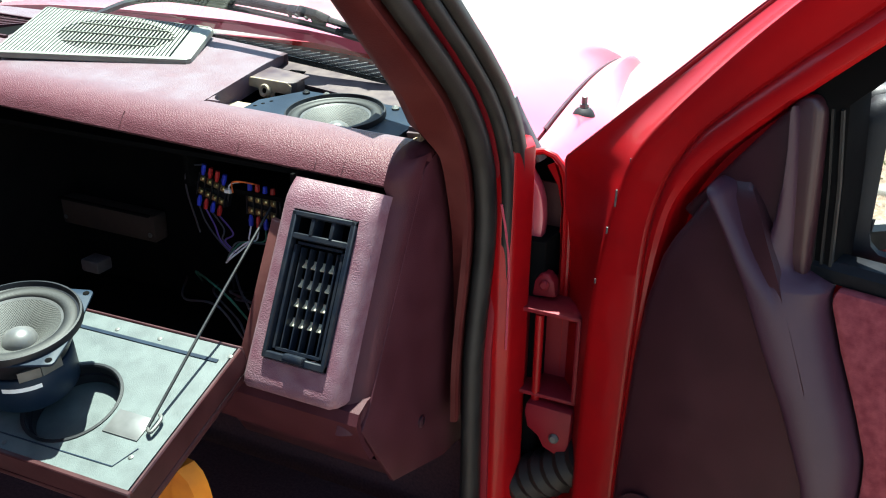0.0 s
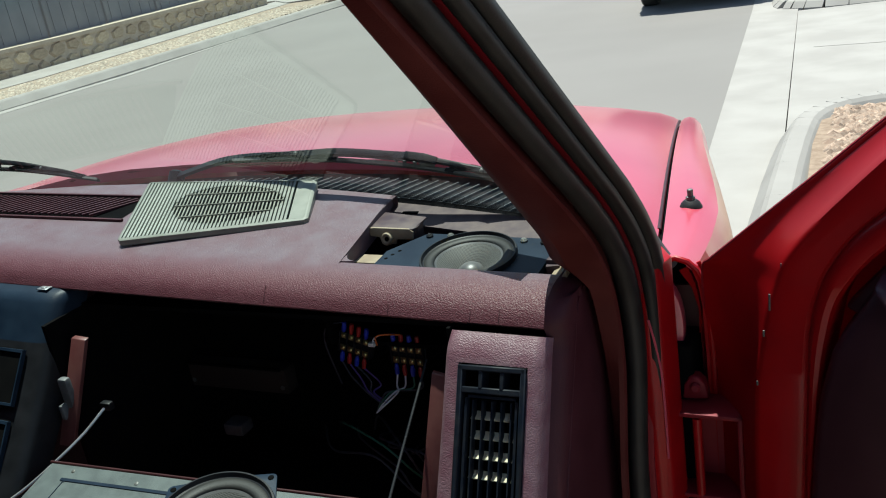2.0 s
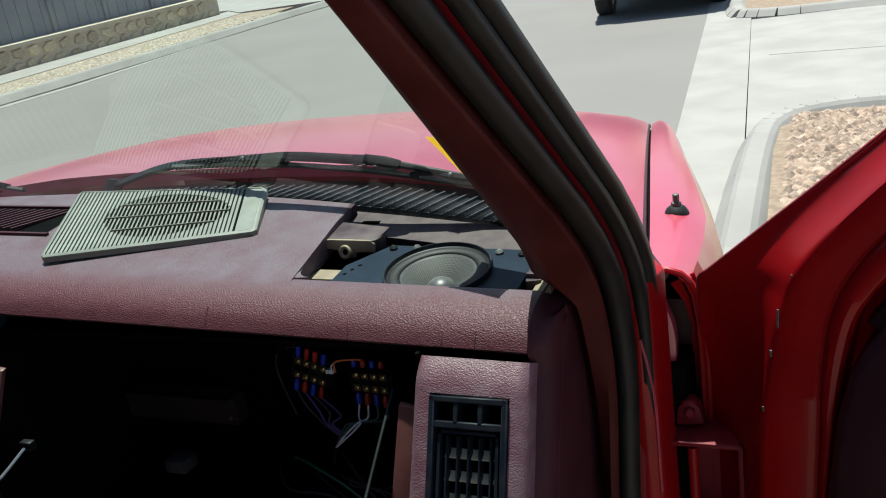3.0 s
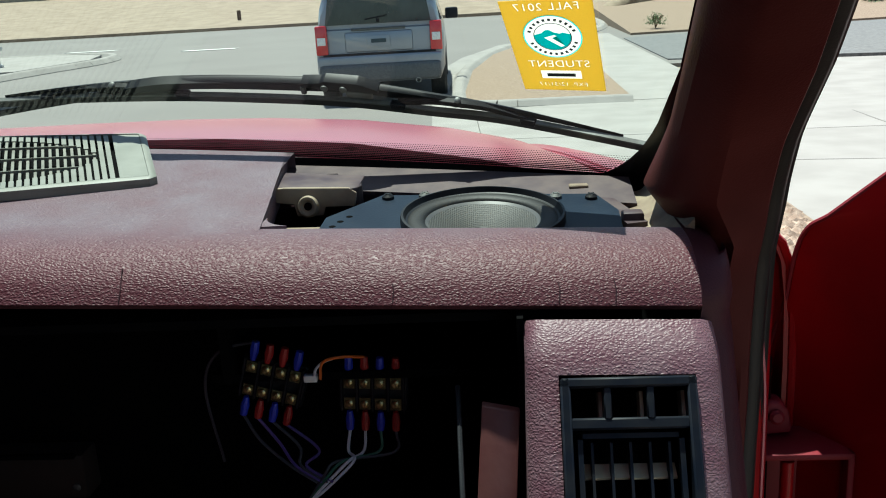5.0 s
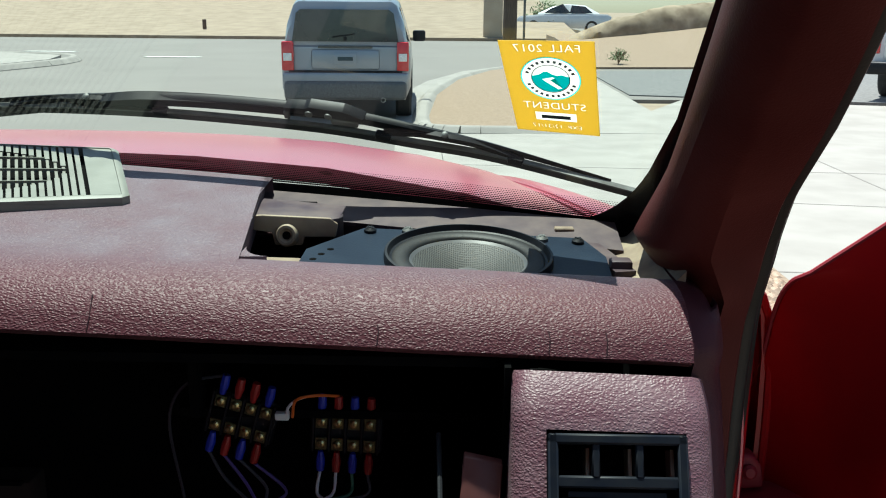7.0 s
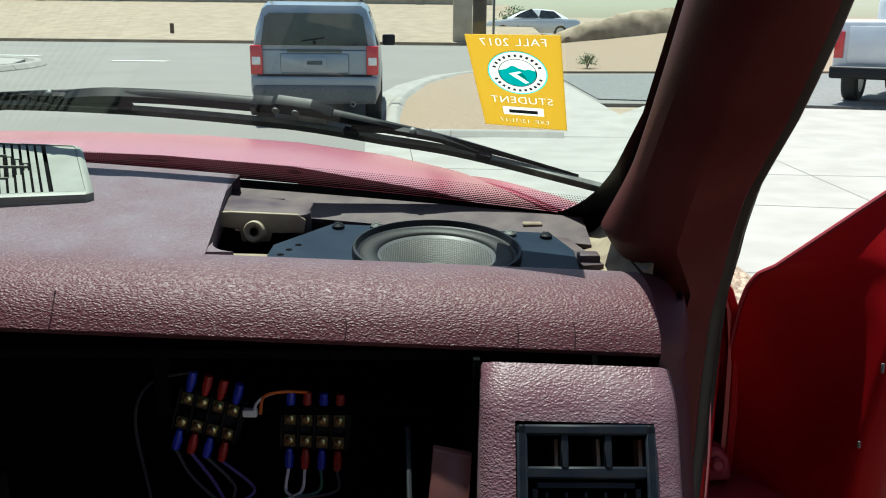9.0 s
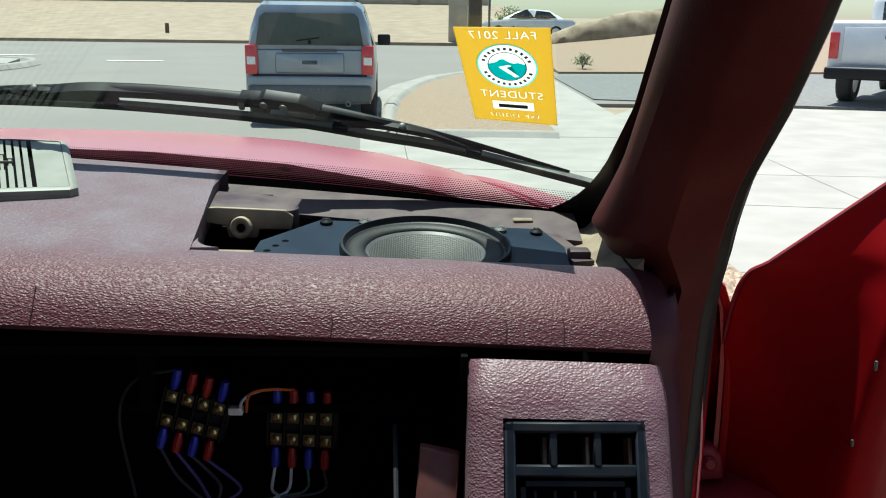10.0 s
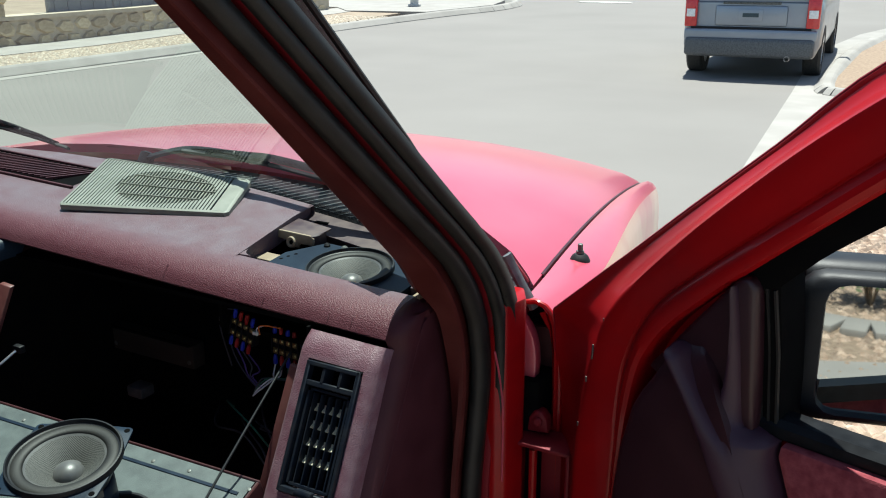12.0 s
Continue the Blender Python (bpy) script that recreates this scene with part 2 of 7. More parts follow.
# pale plug colour taken down to stand for the cavity's shade
M["grey_plug"] = material("shade_dark_plug_plastic", (0.03, 0.03, 0.034), 0.6, second=(0.045, 0.045, 0.05), scale=80)
M["orange"] = material("orange_tool_plastic", (0.8, 0.27, 0.02), 0.45, second=(0.7, 0.22, 0.02), scale=40)
# brown taken down likewise: the cavity's shade is in the colour
M["cardboard"] = material("shade_dark_cardboard", (0.02, 0.012, 0.008), 0.85, second=(0.028, 0.016, 0.011), scale=30)
M["carpet"] = material("burgundy_carpet", (0.04, 0.012, 0.016), 0.95, second=(0.07, 0.025, 0.03), scale=200, bump=0.6, bump_scale=500)
M["cloth"] = material("burgundy_velour", (0.17, 0.02, 0.03), 0.9, second=(0.26, 0.05, 0.06), scale=90, bump=0.5, bump_scale=600)
M["frit"] = material("black_glass_frit", (0.008, 0.009, 0.01), 0.25)
M["wiper"] = material("satin_black_wiper", (0.003, 0.0036, 0.005), 0.4, second=(0.008, 0.009, 0.011), scale=60, rough2=0.55, spec=0.14)
M["sticker"] = paper("amber_paper_sticker", (0.95, 0.73, 0.2))
M["sticker_white"] = paper("white_sticker_print", (0.95, 0.93, 0.85))
M["sticker_teal"] = paper("teal_sticker_print", (0.05, 0.68, 0.68))
M["sticker_ink"] = material("dark_sticker_ink", (0.03, 0.05, 0.06), 0.6)
M["windshield"] = glass("windshield_glass", (0.86, 0.93, 0.88), 0.0, 0.028)
M["dark_glass"] = material("dark_tinted_glass", (0.012, 0.015, 0.019), 0.08, second=(0.03, 0.034, 0.036), scale=3.5, spec=0.7)
M["mirror"] = material("mirror_glass", (0.5, 0.52, 0.5), 0.02, 1.0, second=(0.53, 0.55, 0.53), scale=3)
M["asphalt"] = material("sun_bleached_asphalt", (0.163, 0.15, 0.137), 0.9, second=(0.192, 0.178, 0.163), scale=0.45, detail=15, spread=(0.25, 0.75), bump=0.2, bump_scale=90)
M["concrete"] = material("pale_concrete", (0.245, 0.228, 0.207), 0.85, second=(0.29, 0.272, 0.248), scale=2.2, detail=10, bump=0.25, bump_scale=60, vary=0.05)
M["sand"] = material("tan_desert_soil", (0.23, 0.177, 0.127), 0.95, second=(0.29, 0.23, 0.168), scale=1.5, detail=10, bump=0.5, bump_scale=30)
M["gravel_bed"] = material("brown_gravel_bed", (0.2, 0.142, 0.098), 0.95, second=(0.28, 0.21, 0.15), scale=26, detail=4, bump=0.8, bump_scale=40)
M["pale_gravel"] = material("pale_tan_gravel", (0.34, 0.28, 0.21), 0.9, second=(0.46, 0.4, 0.32), scale=30, vary=0.3, island=True)
M["gravel"] = material("brown_gravel_stones", (0.25, 0.17, 0.12), 0.9, second=(0.38, 0.29, 0.22), scale=30, vary=0.45, island=True)
M["grey_gravel"] = material("grey_gravel", (0.12, 0.12, 0.118), 0.95, second=(0.18, 0.178, 0.172), scale=14, detail=5, bump=0.8, bump_scale=40)
M["stone"] = material("tan_field_stone", (0.4, 0.32, 0.2), 0.85, second=(0.52, 0.43, 0.29), scale=5, bump=0.5, bump_scale=30, vary=0.3)
M["rock_bank"] = material("brown_rock_face", (0.2, 0.15, 0.1), 0.9, second=(0.34, 0.27, 0.19), scale=2.5, detail=10, bump=0.8, bump_scale=9)
M["mortar"] = material("tan_mortar", (0.42, 0.36, 0.27), 0.95, second=(0.5, 0.43, 0.33), scale=8)
M["fence_grey"] = material("grey_blue_sheet_metal", (0.16, 0.19, 0.21), 0.6, second=(0.2, 0.23, 0.25), scale=2, vary=0.06)
M["leaf"] = material("dusty_green_leaf", (0.06, 0.1, 0.03), 0.7, second=(0.1, 0.14, 0.05), scale=30, vary=0.35, island=True)
M["bark"] = material("brown_bark", (0.16, 0.11, 0.07), 0.9, second=(0.22, 0.16, 0.1), scale=30, bump=0.5, bump_scale=60)
M["suv_paint"] = material("blue_grey_metallic_paint", (0.24, 0.27, 0.315), 0.35, 0.4, second=(0.27, 0.3, 0.345), scale=4, coat=0.6)
M["silver_paint"] = material("silver_white_paint", (0.62, 0.63, 0.65), 0.35, 0.2, second=(0.68, 0.69, 0.7), scale=4, coat=0.5)
M["tail_red"] = material("red_lens", (0.5, 0.015, 0.02), 0.15, second=(0.6, 0.03, 0.03), scale=20, coat=0.5)
M["tyre"] = material("tyre_rubber", (0.02, 0.02, 0.02), 0.8, second=(0.035, 0.034, 0.032), scale=40)
M["rim"] = material("alloy_rim", (0.45, 0.45, 0.46), 0.35, 0.9)
M["road_paint"] = material("worn_white_road_paint", (0.55, 0.54, 0.5), 0.85, second=(0.7, 0.69, 0.65), scale=8)
M["hydrant_blue"] = material("blue_hydrant_paint", (0.05, 0.16, 0.4), 0.5)
M["hydrant_grey"] = material("silver_hydrant_paint", (0.45, 0.45, 0.43), 0.55)
M["pole"] = material("weathered_brown_pole", (0.06, 0.042, 0.03), 0.85, second=(0.1, 0.07, 0.05), scale=10, stretch=(4, 4, 0.5))
M["block_wall"] = material("tan_block_wall", (0.42, 0.34, 0.25), 0.9, second=(0.48, 0.4, 0.3), scale=2)


# ---- building helpers ----
def part(name, bm, mat, parent=None, label="", smooth=True, angle=40):
    me = bpy.data.meshes.new(name)
    bmesh.ops.recalc_face_normals(bm, faces=bm.faces[:])
    bm.to_mesh(me)
    bm.free()
    me.materials.append(mat)
    if smooth:
        me.shade_smooth()
        me.set_sharp_from_angle(angle=radians(angle))
    ob = new(name, me)
    if parent:
        ob.parent = parent
        ob.matrix_parent_inverse = parent.matrix_world.inverted()
    if label:
        ob["label"] = label
    return ob


def thing(name, at, label, category, group="", kind=""):
    ob = new(name)
    ob.empty_display_size = 0.05
    ob.matrix_world = at if isinstance(at, Matrix) else Matrix.Translation(at)
    bpy.context.view_layer.update()
    return tagged(ob, label, category, group, kind)


def box(bm, c, s, m=None, bevel=0.0, seg=2):
    r = bmesh.ops.create_cube(bm, size=1.0)
    vs = r["verts"]
    bmesh.ops.scale(bm, vec=s, verts=vs)
    if bevel:
        es = list({e for v in vs for e in v.link_edges})
        r = bmesh.ops.bevel(bm, geom=vs + es, offset=bevel, segments=seg, affect="EDGES", profile=0.5)
        vs = list({v for f in r["faces"] for v in f.verts} | {v for v in vs if v.is_valid})
    bmesh.ops.transform(bm, matrix=(m or Matrix()) @ Matrix.Translation(c), verts=vs)
    return vs


def frame_at(o, x, z):
    """An orthonormal frame at o whose X runs along x and whose Z lies near z."""
    x = Vector(x).normalized()
    y = Vector(z).cross(x).normalized()
    zz = x.cross(y)
    m = Matrix((x, y, zz)).transposed().to_4x4()
    m.translation = o
    return m


def prism(bm, pts, vec, bevel=0.0):
    """A solid from a flat outline of 3D points and the way that it is pushed."""
    vs = [bm.verts.new(p) for p in pts]
    f = bm.faces.new(vs)
    r = bmesh.ops.extrude_face_region(bm, geom=[f])
    nv = [g for g in r["geom"] if isinstance(g, bmesh.types.BMVert)]
    bmesh.ops.translate(bm, vec=vec, verts=nv)
    if bevel:
        es = list({e for v in vs + nv for e in v.link_edges})
        bmesh.ops.bevel(bm, geom=es, offset=bevel, segments=2, affect="EDGES", profile=0.5)
    return vs + nv


def sweep(bm, section, path, up=(0, 0, 1), close=True, scale=None, caps=True):
    """Push a flat outline [(a, b)] along a path; a lies across it, b along up."""
    path = [Vector(p) for p in path]
    rings = []
    for i, p in enumerate(path):
        t = (path[min(i + 1, len(path) - 1)] - path[max(i - 1, 0)]).normalized()
        u = Vector(up[i] if isinstance(up, list) else up)
        s = t.cross(u).normalized()
        u = s.cross(t).normalized()
        k = scale[i] if scale else 1
        rings.append([bm.verts.new(p + s * a * k + u * b * k) for a, b in section])
    n = len(section)
    for r0, r1 in zip(rings, rings[1:]):
        for j in range(n if close else n - 1):
            bm.faces.new((r0[j], r0[(j + 1) % n], r1[(j + 1) % n], r1[j]))
    if close and caps:
        bm.faces.new(rings[0][::-1])
        bm.faces.new(rings[-1])
    return rings


def circle(r, n=10, ry=None):
    return [(r * math.cos(2 * math.pi * i / n), (ry or r) * math.sin(2 * math.pi * i / n)) for i in range(n)]


def smooth_path(pts, n=8):
    """A Catmull-Rom curve through points."""
    p = [Vector(q) for q in pts]
    p = [2 * p[0] - p[1]] + p + [2 * p[-1] - p[-2]]
    out = []
    for i in range(1, len(p) - 2):
        for k in range(n):
            t = k / n
            out.append(0.5 * (2 * p[i] + (p[i + 1] - p[i - 1]) * t + (2 * p[i - 1] - 5 * p[i] + 4 * p[i + 1] - p[i + 2]) * t * t
                              + (3 * p[i] - p[i - 1] - 3 * p[i + 1] + p[i + 2]) * t ** 3))
    return out + [p[-2]]


def wire(bm, pts, r, n=6, curve=True):
    path = smooth_path(pts) if curve else [Vector(q) for q in pts]
    d = path[-1] - path[0]
    up = (0, 0, 1) if abs(d.normalized().z) < 0.8 else (0, 1, 0)
    sweep(bm, circle(r, n), path, up)


def lathe(bm, prof, m, n=40):
    """Turn (radius, height) points about the Z axis of m."""
    rings = []
    for r, h in prof:
        if r < 1e-6:
            rings.append([bm.verts.new(m @ Vector((0, 0, h)))])
        else:
            rings.append([bm.verts.new(m @ Vector((r * math.cos(2 * math.pi * i / n), r * math.sin(2 * math.pi * i / n), h))) for i in range(n)])
    for a, b in zip(rings, rings[1:]):
        for i in range(n):
            q = [a[i % len(a)], a[(i + 1) % len(a)], b[(i + 1) % len(b)], b[i % len(b)]]
            q = [v for k, v in enumerate(q) if v not in q[:k]]
            if len(q) > 2:
                bm.faces.new(q)


def sheet(bm, fn, us, vs, thick=None):
    """A surface fn(u, v) over two lists of values; thick is a vector that gives it a back."""
    def grid(off):
        return [[bm.verts.new(Vector(fn(u, v)) + off) for v in vs] for u in us]
    a = grid(Vector())
    nu, nv = len(us), len(vs)
    for i in range(nu - 1):
        for j in range(nv - 1):
            bm.faces.new((a[i][j], a[i + 1][j], a[i + 1][j + 1], a[i][j + 1]))
    if thick is not None:
        b = grid(Vector(thick))
        for i in range(nu - 1):
            for j in range(nv - 1):
                bm.faces.new((b[i][j], b[i][j + 1], b[i + 1][j + 1], b[i + 1][j]))
        for i in range(nu - 1):
            bm.faces.new((a[i][0], b[i][0], b[i + 1][0], a[i + 1][0]))
            bm.faces.new((a[i][-1], a[i + 1][-1], b[i + 1][-1], b[i][-1]))
        for j in range(nv - 1):
            bm.faces.new((a[0][j], a[0][j + 1], b[0][j + 1], b[0][j]))
            bm.faces.new((a[-1][j], b[-1][j], b[-1][j + 1], a[-1][j + 1]))


def steps(a, b, n):
    return [a + (b - a) * i / n for i in range(n + 1)]


def new_bm():
    return bmesh.new()


def bolt(name, at, axis, r, h, mat, parent, label="", cross=True):
    bm = new_bm()
    m = frame_at(at, Vector(axis).orthogonal(), axis)
    lathe(bm, [(0, h), (r * 0.6, h), (r, h * 0.55), (r, 0), (0, 0)], m, 10)
    if cross:
        box(bm, (0, 0, h), (r * 1.1, r * 0.22, h * 0.25), m)
        box(bm, (0, 0, h), (r * 0.22, r * 1.1, h * 0.25), m)
    return part(name, bm, mat, parent, label)


# ---- the street ----
def gz(y):
    return 0.02 * max(0.0, y - 11.0)


def strip(name, left, right, ys, up, mat, label="", thick=0.1, nx=2):
    """A strip of ground between two lines x(y), lying up metres above the street's fall."""
    bm = new_bm()
    sheet(bm, lambda y, k: (left(y) + (right(y) - left(y)) * k, y, gz(y) + up), ys, steps(0, 1, nx), (0, 0, -thick))
    ob = part(name, bm, mat, None, smooth=False)
    return tagged(ob, label, "ground", kind="structure")


def patch(name, pts, up, mat, label="", thick=0.1):
    bm = new_bm()
    prism(bm, [(x, y, gz(y) + up) for x, y in pts], (0, 0, -thick))
    bmesh.ops.triangulate(bm, faces=bm.faces[:])
    return tagged(part(name, bm, mat, None, smooth=False), label, "ground", kind="structure")


bm = new_bm()
sheet(bm, lambda x, y: (x, y, gz(y) - 0.06), [-1500, -300, -80, -30, 0, 30, 80, 300, 1500], [-1500, -200, -40, 0, 11, 40, 80, 200])
tagged(part("ground", bm, M["sand"], None, smooth=False), "tan desert soil reaching the horizon", "ground", kind="structure")


def gutter_l(y):
    return -0.43 - 0.07 * y


def gutter_r(y):
    return -0.10 - 0.055 * y


YS = [-14, -8, -4, 0, 2, 4, 6, 8, 9.5, 11, 13, 15, 18, 21, 23.5]
strip("road", lambda y: -10.9 - 0.02 * y, gutter_l, YS, 0.0, M["asphalt"], "sun-bleached grey asphalt residential street")
strip("cross_road", lambda y: -70, lambda y: 60, [23.5, 27, 31, 35, 38], 0.0, M["asphalt"], "grey asphalt cross street beyond the corner", nx=8)
strip("gutter_pan", gutter_l, gutter_r, YS[:-3], 0.004, M["concrete"], "pale concrete gutter pan along the street")
strip("road_corner", gutter_l, lambda y: 6.0, [15, 18, 21, 23.5], 0.0, M["asphalt"], "grey asphalt widening into the cross street", nx=4)
CORNER = [(-0.95, 15.0), (-0.62, 18.0), (0.1, 20.7), (1.3, 22.6), (2.2, 24.6), (2.6, 27.0)]
patch("gutter_corner", CORNER + [(2.1, 27.0), (1.75, 24.9), (0.85, 22.95), (-0.4, 20.95), (-1.12, 18.1), (gutter_l(15), 15.0)], 0.005, M["concrete"], "pale concrete gutter round the corner")
# driveway and pavement on the near side
patch("driveway", [(-0.40, 5.6), (1.15, 5.6), (1.15, 3.5), (9, 2.0), (12, 13.2), (3.1, 14.9), (1.1, 10.9), (-0.685, 10.7)], 0.009, M["concrete"], "pale concrete driveway apron in full sun")
strip("sidewalk", lambda y: 1.15, lambda y: 2.3 + 0.0 * y, [10.9, 13, 15, 17, 19, 21, 23], 0.014, M["concrete"], "pale concrete pavement slab")
patch("gravel_island_near", [(-0.16, 2.0), (1.15, 2.0), (1.15, 5.9), (0.1, 5.85), (-0.2, 5.5), (-0.22, 5.0)], 0.10, M["gravel_bed"], "brown gravel planting strip inside a kerb")
patch("gravel_island_back", [(-0.16, -9.0), (4.9, -9.0), (4.9, -1.0), (1.15, 1.8), (-0.16, 1.8)], 0.10, M["gravel_bed"], "brown gravel yard behind the truck")
patch("gravel_island_far", [(-0.85, 11.2), (1.15, 11.0), (1.15, 22.2), (0.2, 20.6), (-0.5, 18.0), (-0.82, 15.0)], 0.05, M["gravel_bed"], "tan gravel verge at the street corner")
patch("grey_gravel_yard", [(2.4, 15.6), (12, 13.3), (22, 16), (22, 24), (8, 22.5), (2.4, 21)], 0.02, M["grey_gravel"], "grey crushed-stone front yard")


def bank_up(x, y):
    """The soil bank's rise above the street's fall, towards the rock wall."""
    foot = 22.0 + 0.14 * (x - 2.6)
    k = min(1.0, max(0.0, (y - foot) / (31.5 - foot)))
    return 0.05 + (0.34 + 0.1 * min(9.0, max(0.0, x - 3.3))) * k


bm = new_bm()
sheet(bm, lambda x, k: (x, 22.0 + 0.14 * (x - 2.6) + 13.0 * k, gz(22.0 + 0.14 * (x - 2.6) + 13.0 * k) + bank_up(x, 22.0 + 0.14 * (x - 2.6) + 13.0 * k)), [2.7, 3.5, 5, 7, 10, 14, 22], steps(0, 1, 8), (0, 0, -0.3))
tagged(part("soil_bank", bm, M["gravel_bed"], None), "tan soil bank rising to the rock wall", "ground", kind="structure")


def kerb(name, pts, up, label, w=0.15, h=0.13):
    """A rounded concrete kerb, each cast length a piece of its own."""
    root = thing(name, (pts[0][0], pts[0][1], gz(pts[0][1])), label, "kerb", kind="structure")
    path = smooth_path([(x, y, gz(y)) for x, y in pts], 4)
    for a, b in zip(path, path[1:]):
        bm = new_bm()
        d = (b - a).normalized() * 0.0002
        sec = [(-w, -0.05), (w, -0.05), (w * 0.95, h * 0.12), (w * 0.45, h * 0.85), (w * 0.28, h), (-w * 0.28, h), (-w * 0.45, h * 0.85), (-w * 0.9, h * 0.12)]
        sweep(bm, sec, [a + d, b - d])
        part("kerb_stone", bm, M["concrete"], root, smooth=False)
    return root


kerb("kerb_near", [(-0.28, 1.0), (-0.29, 3.0), (-0.3, 5.0), (-0.22, 5.7), (0.1, 5.98), (0.6, 6.05), (1.15, 6.05)], 0, "rounded pale concrete kerb round the gravel strip")
kerb("kerb_far", [(1.15, 10.9), (0.3, 10.95), (-0.6, 11.0), (-0.9, 11.6), (-0.95, 15.0), (-0.62, 18.0), (0.1, 20.7), (1.3, 22.6), (2.2, 24.6), (2.6, 27.0), (2.7, 30.0)], 0, "pale concrete kerb curving round the corner", h=0.08)
kerb("kerb_left", [(-10.95, -8), (-10.95, -2), (-11.0, 4), (-11.05, 9), (-11.0, 13), (-10.85, 16.5), (-10.5, 19.5), (-10.1, 21.8), (-10.6, 23.8), (-12.5, 24.8), (-18, 25.1), (-28, 25.2)], 0, "pale concrete kerb on the far side of the street", w=0.18)
strip("gutter_left", lambda y: -10.95 - 0.02 * y, lambda y: -10.45 - 0.02 * y, [-8, 0, 6, 11, 15, 18], 0.004, M["concrete"], "pale concrete gutter on the far side")
strip("verge_left", lambda y: -12.5 - 0.02 * y, lambda y: -11.05 - 0.02 * y, [-8, 0, 6, 11, 15, 19], 0.09, M["sand"], "tan gravel verge beside the kerb")
strip("sidewalk_left", lambda y: -14.0 - 0.0 * y, lambda y: -12.5 - 0.02 * y, [-8, 0, 6, 11, 15, 19, 22.6], 0.10, M["concrete"], "pale concrete pavement along the wall")
patch("corner_island", [(-13, 19), (-10.8, 19.2), (-10.3, 21.8), (-10.8, 23.6), (-12.6, 24.6), (-18, 24.9), (-24, 25.0), (-24, 20.5), (-14, 20)], 0.12, M["concrete"], "pale concrete corner pavement with a rounded kerb")
bm = new_bm()
sheet(bm, lambda x, y: (x, y, gz(y) + 0.12 + 0.07 * max(0, y - 38.4)), [-90, -60, -40, -20, -8, 4.5], [38.2, 38.5, 44, 52, 62], (0, 0, -0.3))
tagged(part("sand_lot", bm, M["sand"], None, smooth=False), "bare tan sand lot rising across the street", "ground", kind="structure")
strip("soil_far", lambda y: 6, lambda y: 70, [38.2, 42, 48, 56, 62], 0.10, M["asphalt"], "grey side street running on", thick=0.3, nx=4)
for k, (x, y) in enumerate(((-8.4, 25.2), (-4.6, 27.0), (-12.8, 27.4))):
    bm = new_bm()
    box(bm, (x, y, gz(y) + 0.006), (1.5, 0.45, 0.008))
    tagged(part("road_marking", bm, M["road_paint"], None, smooth=False), "worn white paint dash on asphalt", "road marking", "road markings", "structure")

# pavement joints as thin dark grooves standing in for the saw cuts
bm = new_bm()
for a, b in (((1.16, 6.9), (9.5, 5.6)), ((-0.4, 8.4), (10.2, 7.7)), ((2.9, 6.3), (3.2, 13.9)), ((5.4, 4.6), (6.4, 13.9)), ((1.2, 3.6), (2.8, 3.3)), ((1.2, 4.9), (5.2, 4.6))):
    sweep(bm, [(-0.009, 0.0075), (0.009, 0.0075), (0.009, 0.0105), (-0.009, 0.0105)], [(a[0], a[1], 0), (b[0], b[1], 0)])
tagged(part("pavement_joint", bm, M["asphalt"], None, smooth=False), "dusty joints between the driveway slabs", "joint", kind="structure")


# gravel stones scattered over the beds nearest to the truck
def pebbles(name, regions, label, seed, size=(0.012, 0.035), mat="gravel"):
    rnd = random.Random(seed)
    verts, faces = [], []
    base = [(1, 0, 0), (0.3, 0.95, 0), (-0.8, 0.6, 0), (-0.8, -0.6, 0), (0.3, -0.95, 0), (0.05, 0, 0.75)]
    for (x0, x1, y0, y1, n, up) in regions:
        for _ in range(n):
            x, y = rnd.uniform(x0, x1), rnd.uniform(y0, y1)
            s, a = rnd.uniform(*size), rnd.uniform(0, 6.3)
            i = len(verts)
            for bx, by, bz in base:
                k = s * rnd.uniform(0.7, 1.25)
                verts.append((x + k * (bx * math.cos(a) - by * math.sin(a)), y + k * (bx * math.sin(a) + by * math.cos(a)), gz(y) + up + bz * k * 0.8))
            faces += [(i + j, i + (j + 1) % 5, i + 5) for j in range(5)]
    me = bpy.data.meshes.new(name)
    me.from_pydata(verts, [], faces)
    me.materials.append(M[mat])
    return tagged(new(name, me), label, "gravel", kind="stuff")


pebbles("gravel_stones", [(-0.14, 1.12, 2.0, 5.8, 9000, 0.10), (-0.14, 4.0, -6.0, -0.4, 9500, 0.10), (-0.14, 2.2, -0.4, 1.0, 1600, 0.10)], "loose brown and tan gravel stones", 3)
pebbles("verge_stones", [(-12.6, -11.1, 0, 18, 7000, 0.09)], "pale tan gravel on the verge", 5, (0.015, 0.035), "pale_gravel")

# rock retaining wall with a sheet-metal fence
WALL = [(-14.35, -2.0), (-14.3, 6.0), (-14.2, 13.0), (-14.1, 19.5)]
wall = thing("rock_wall", (-14.3, 6, 0), "low tan field-stone retaining wall beside the pavement", "wall", kind="structure")
bm = new_bm()
sweep(bm, [(-0.2, -0.1), (0.2, -0.1), (0.2, 0.50), (-0.2, 0.50)], [(x, y, gz(y)) for x, y in WALL])
part("wall_core", bm, M["mortar"], wall, smooth=False)
bm = new_bm()
sweep(bm, [(-0.26, 0.50), (0.26, 0.50), (0.26, 0.57), (-0.26, 0.57)], [(x, y, gz(y)) for x, y in WALL])
part("wall_cap", bm, M["mortar"], wall, smooth=False)


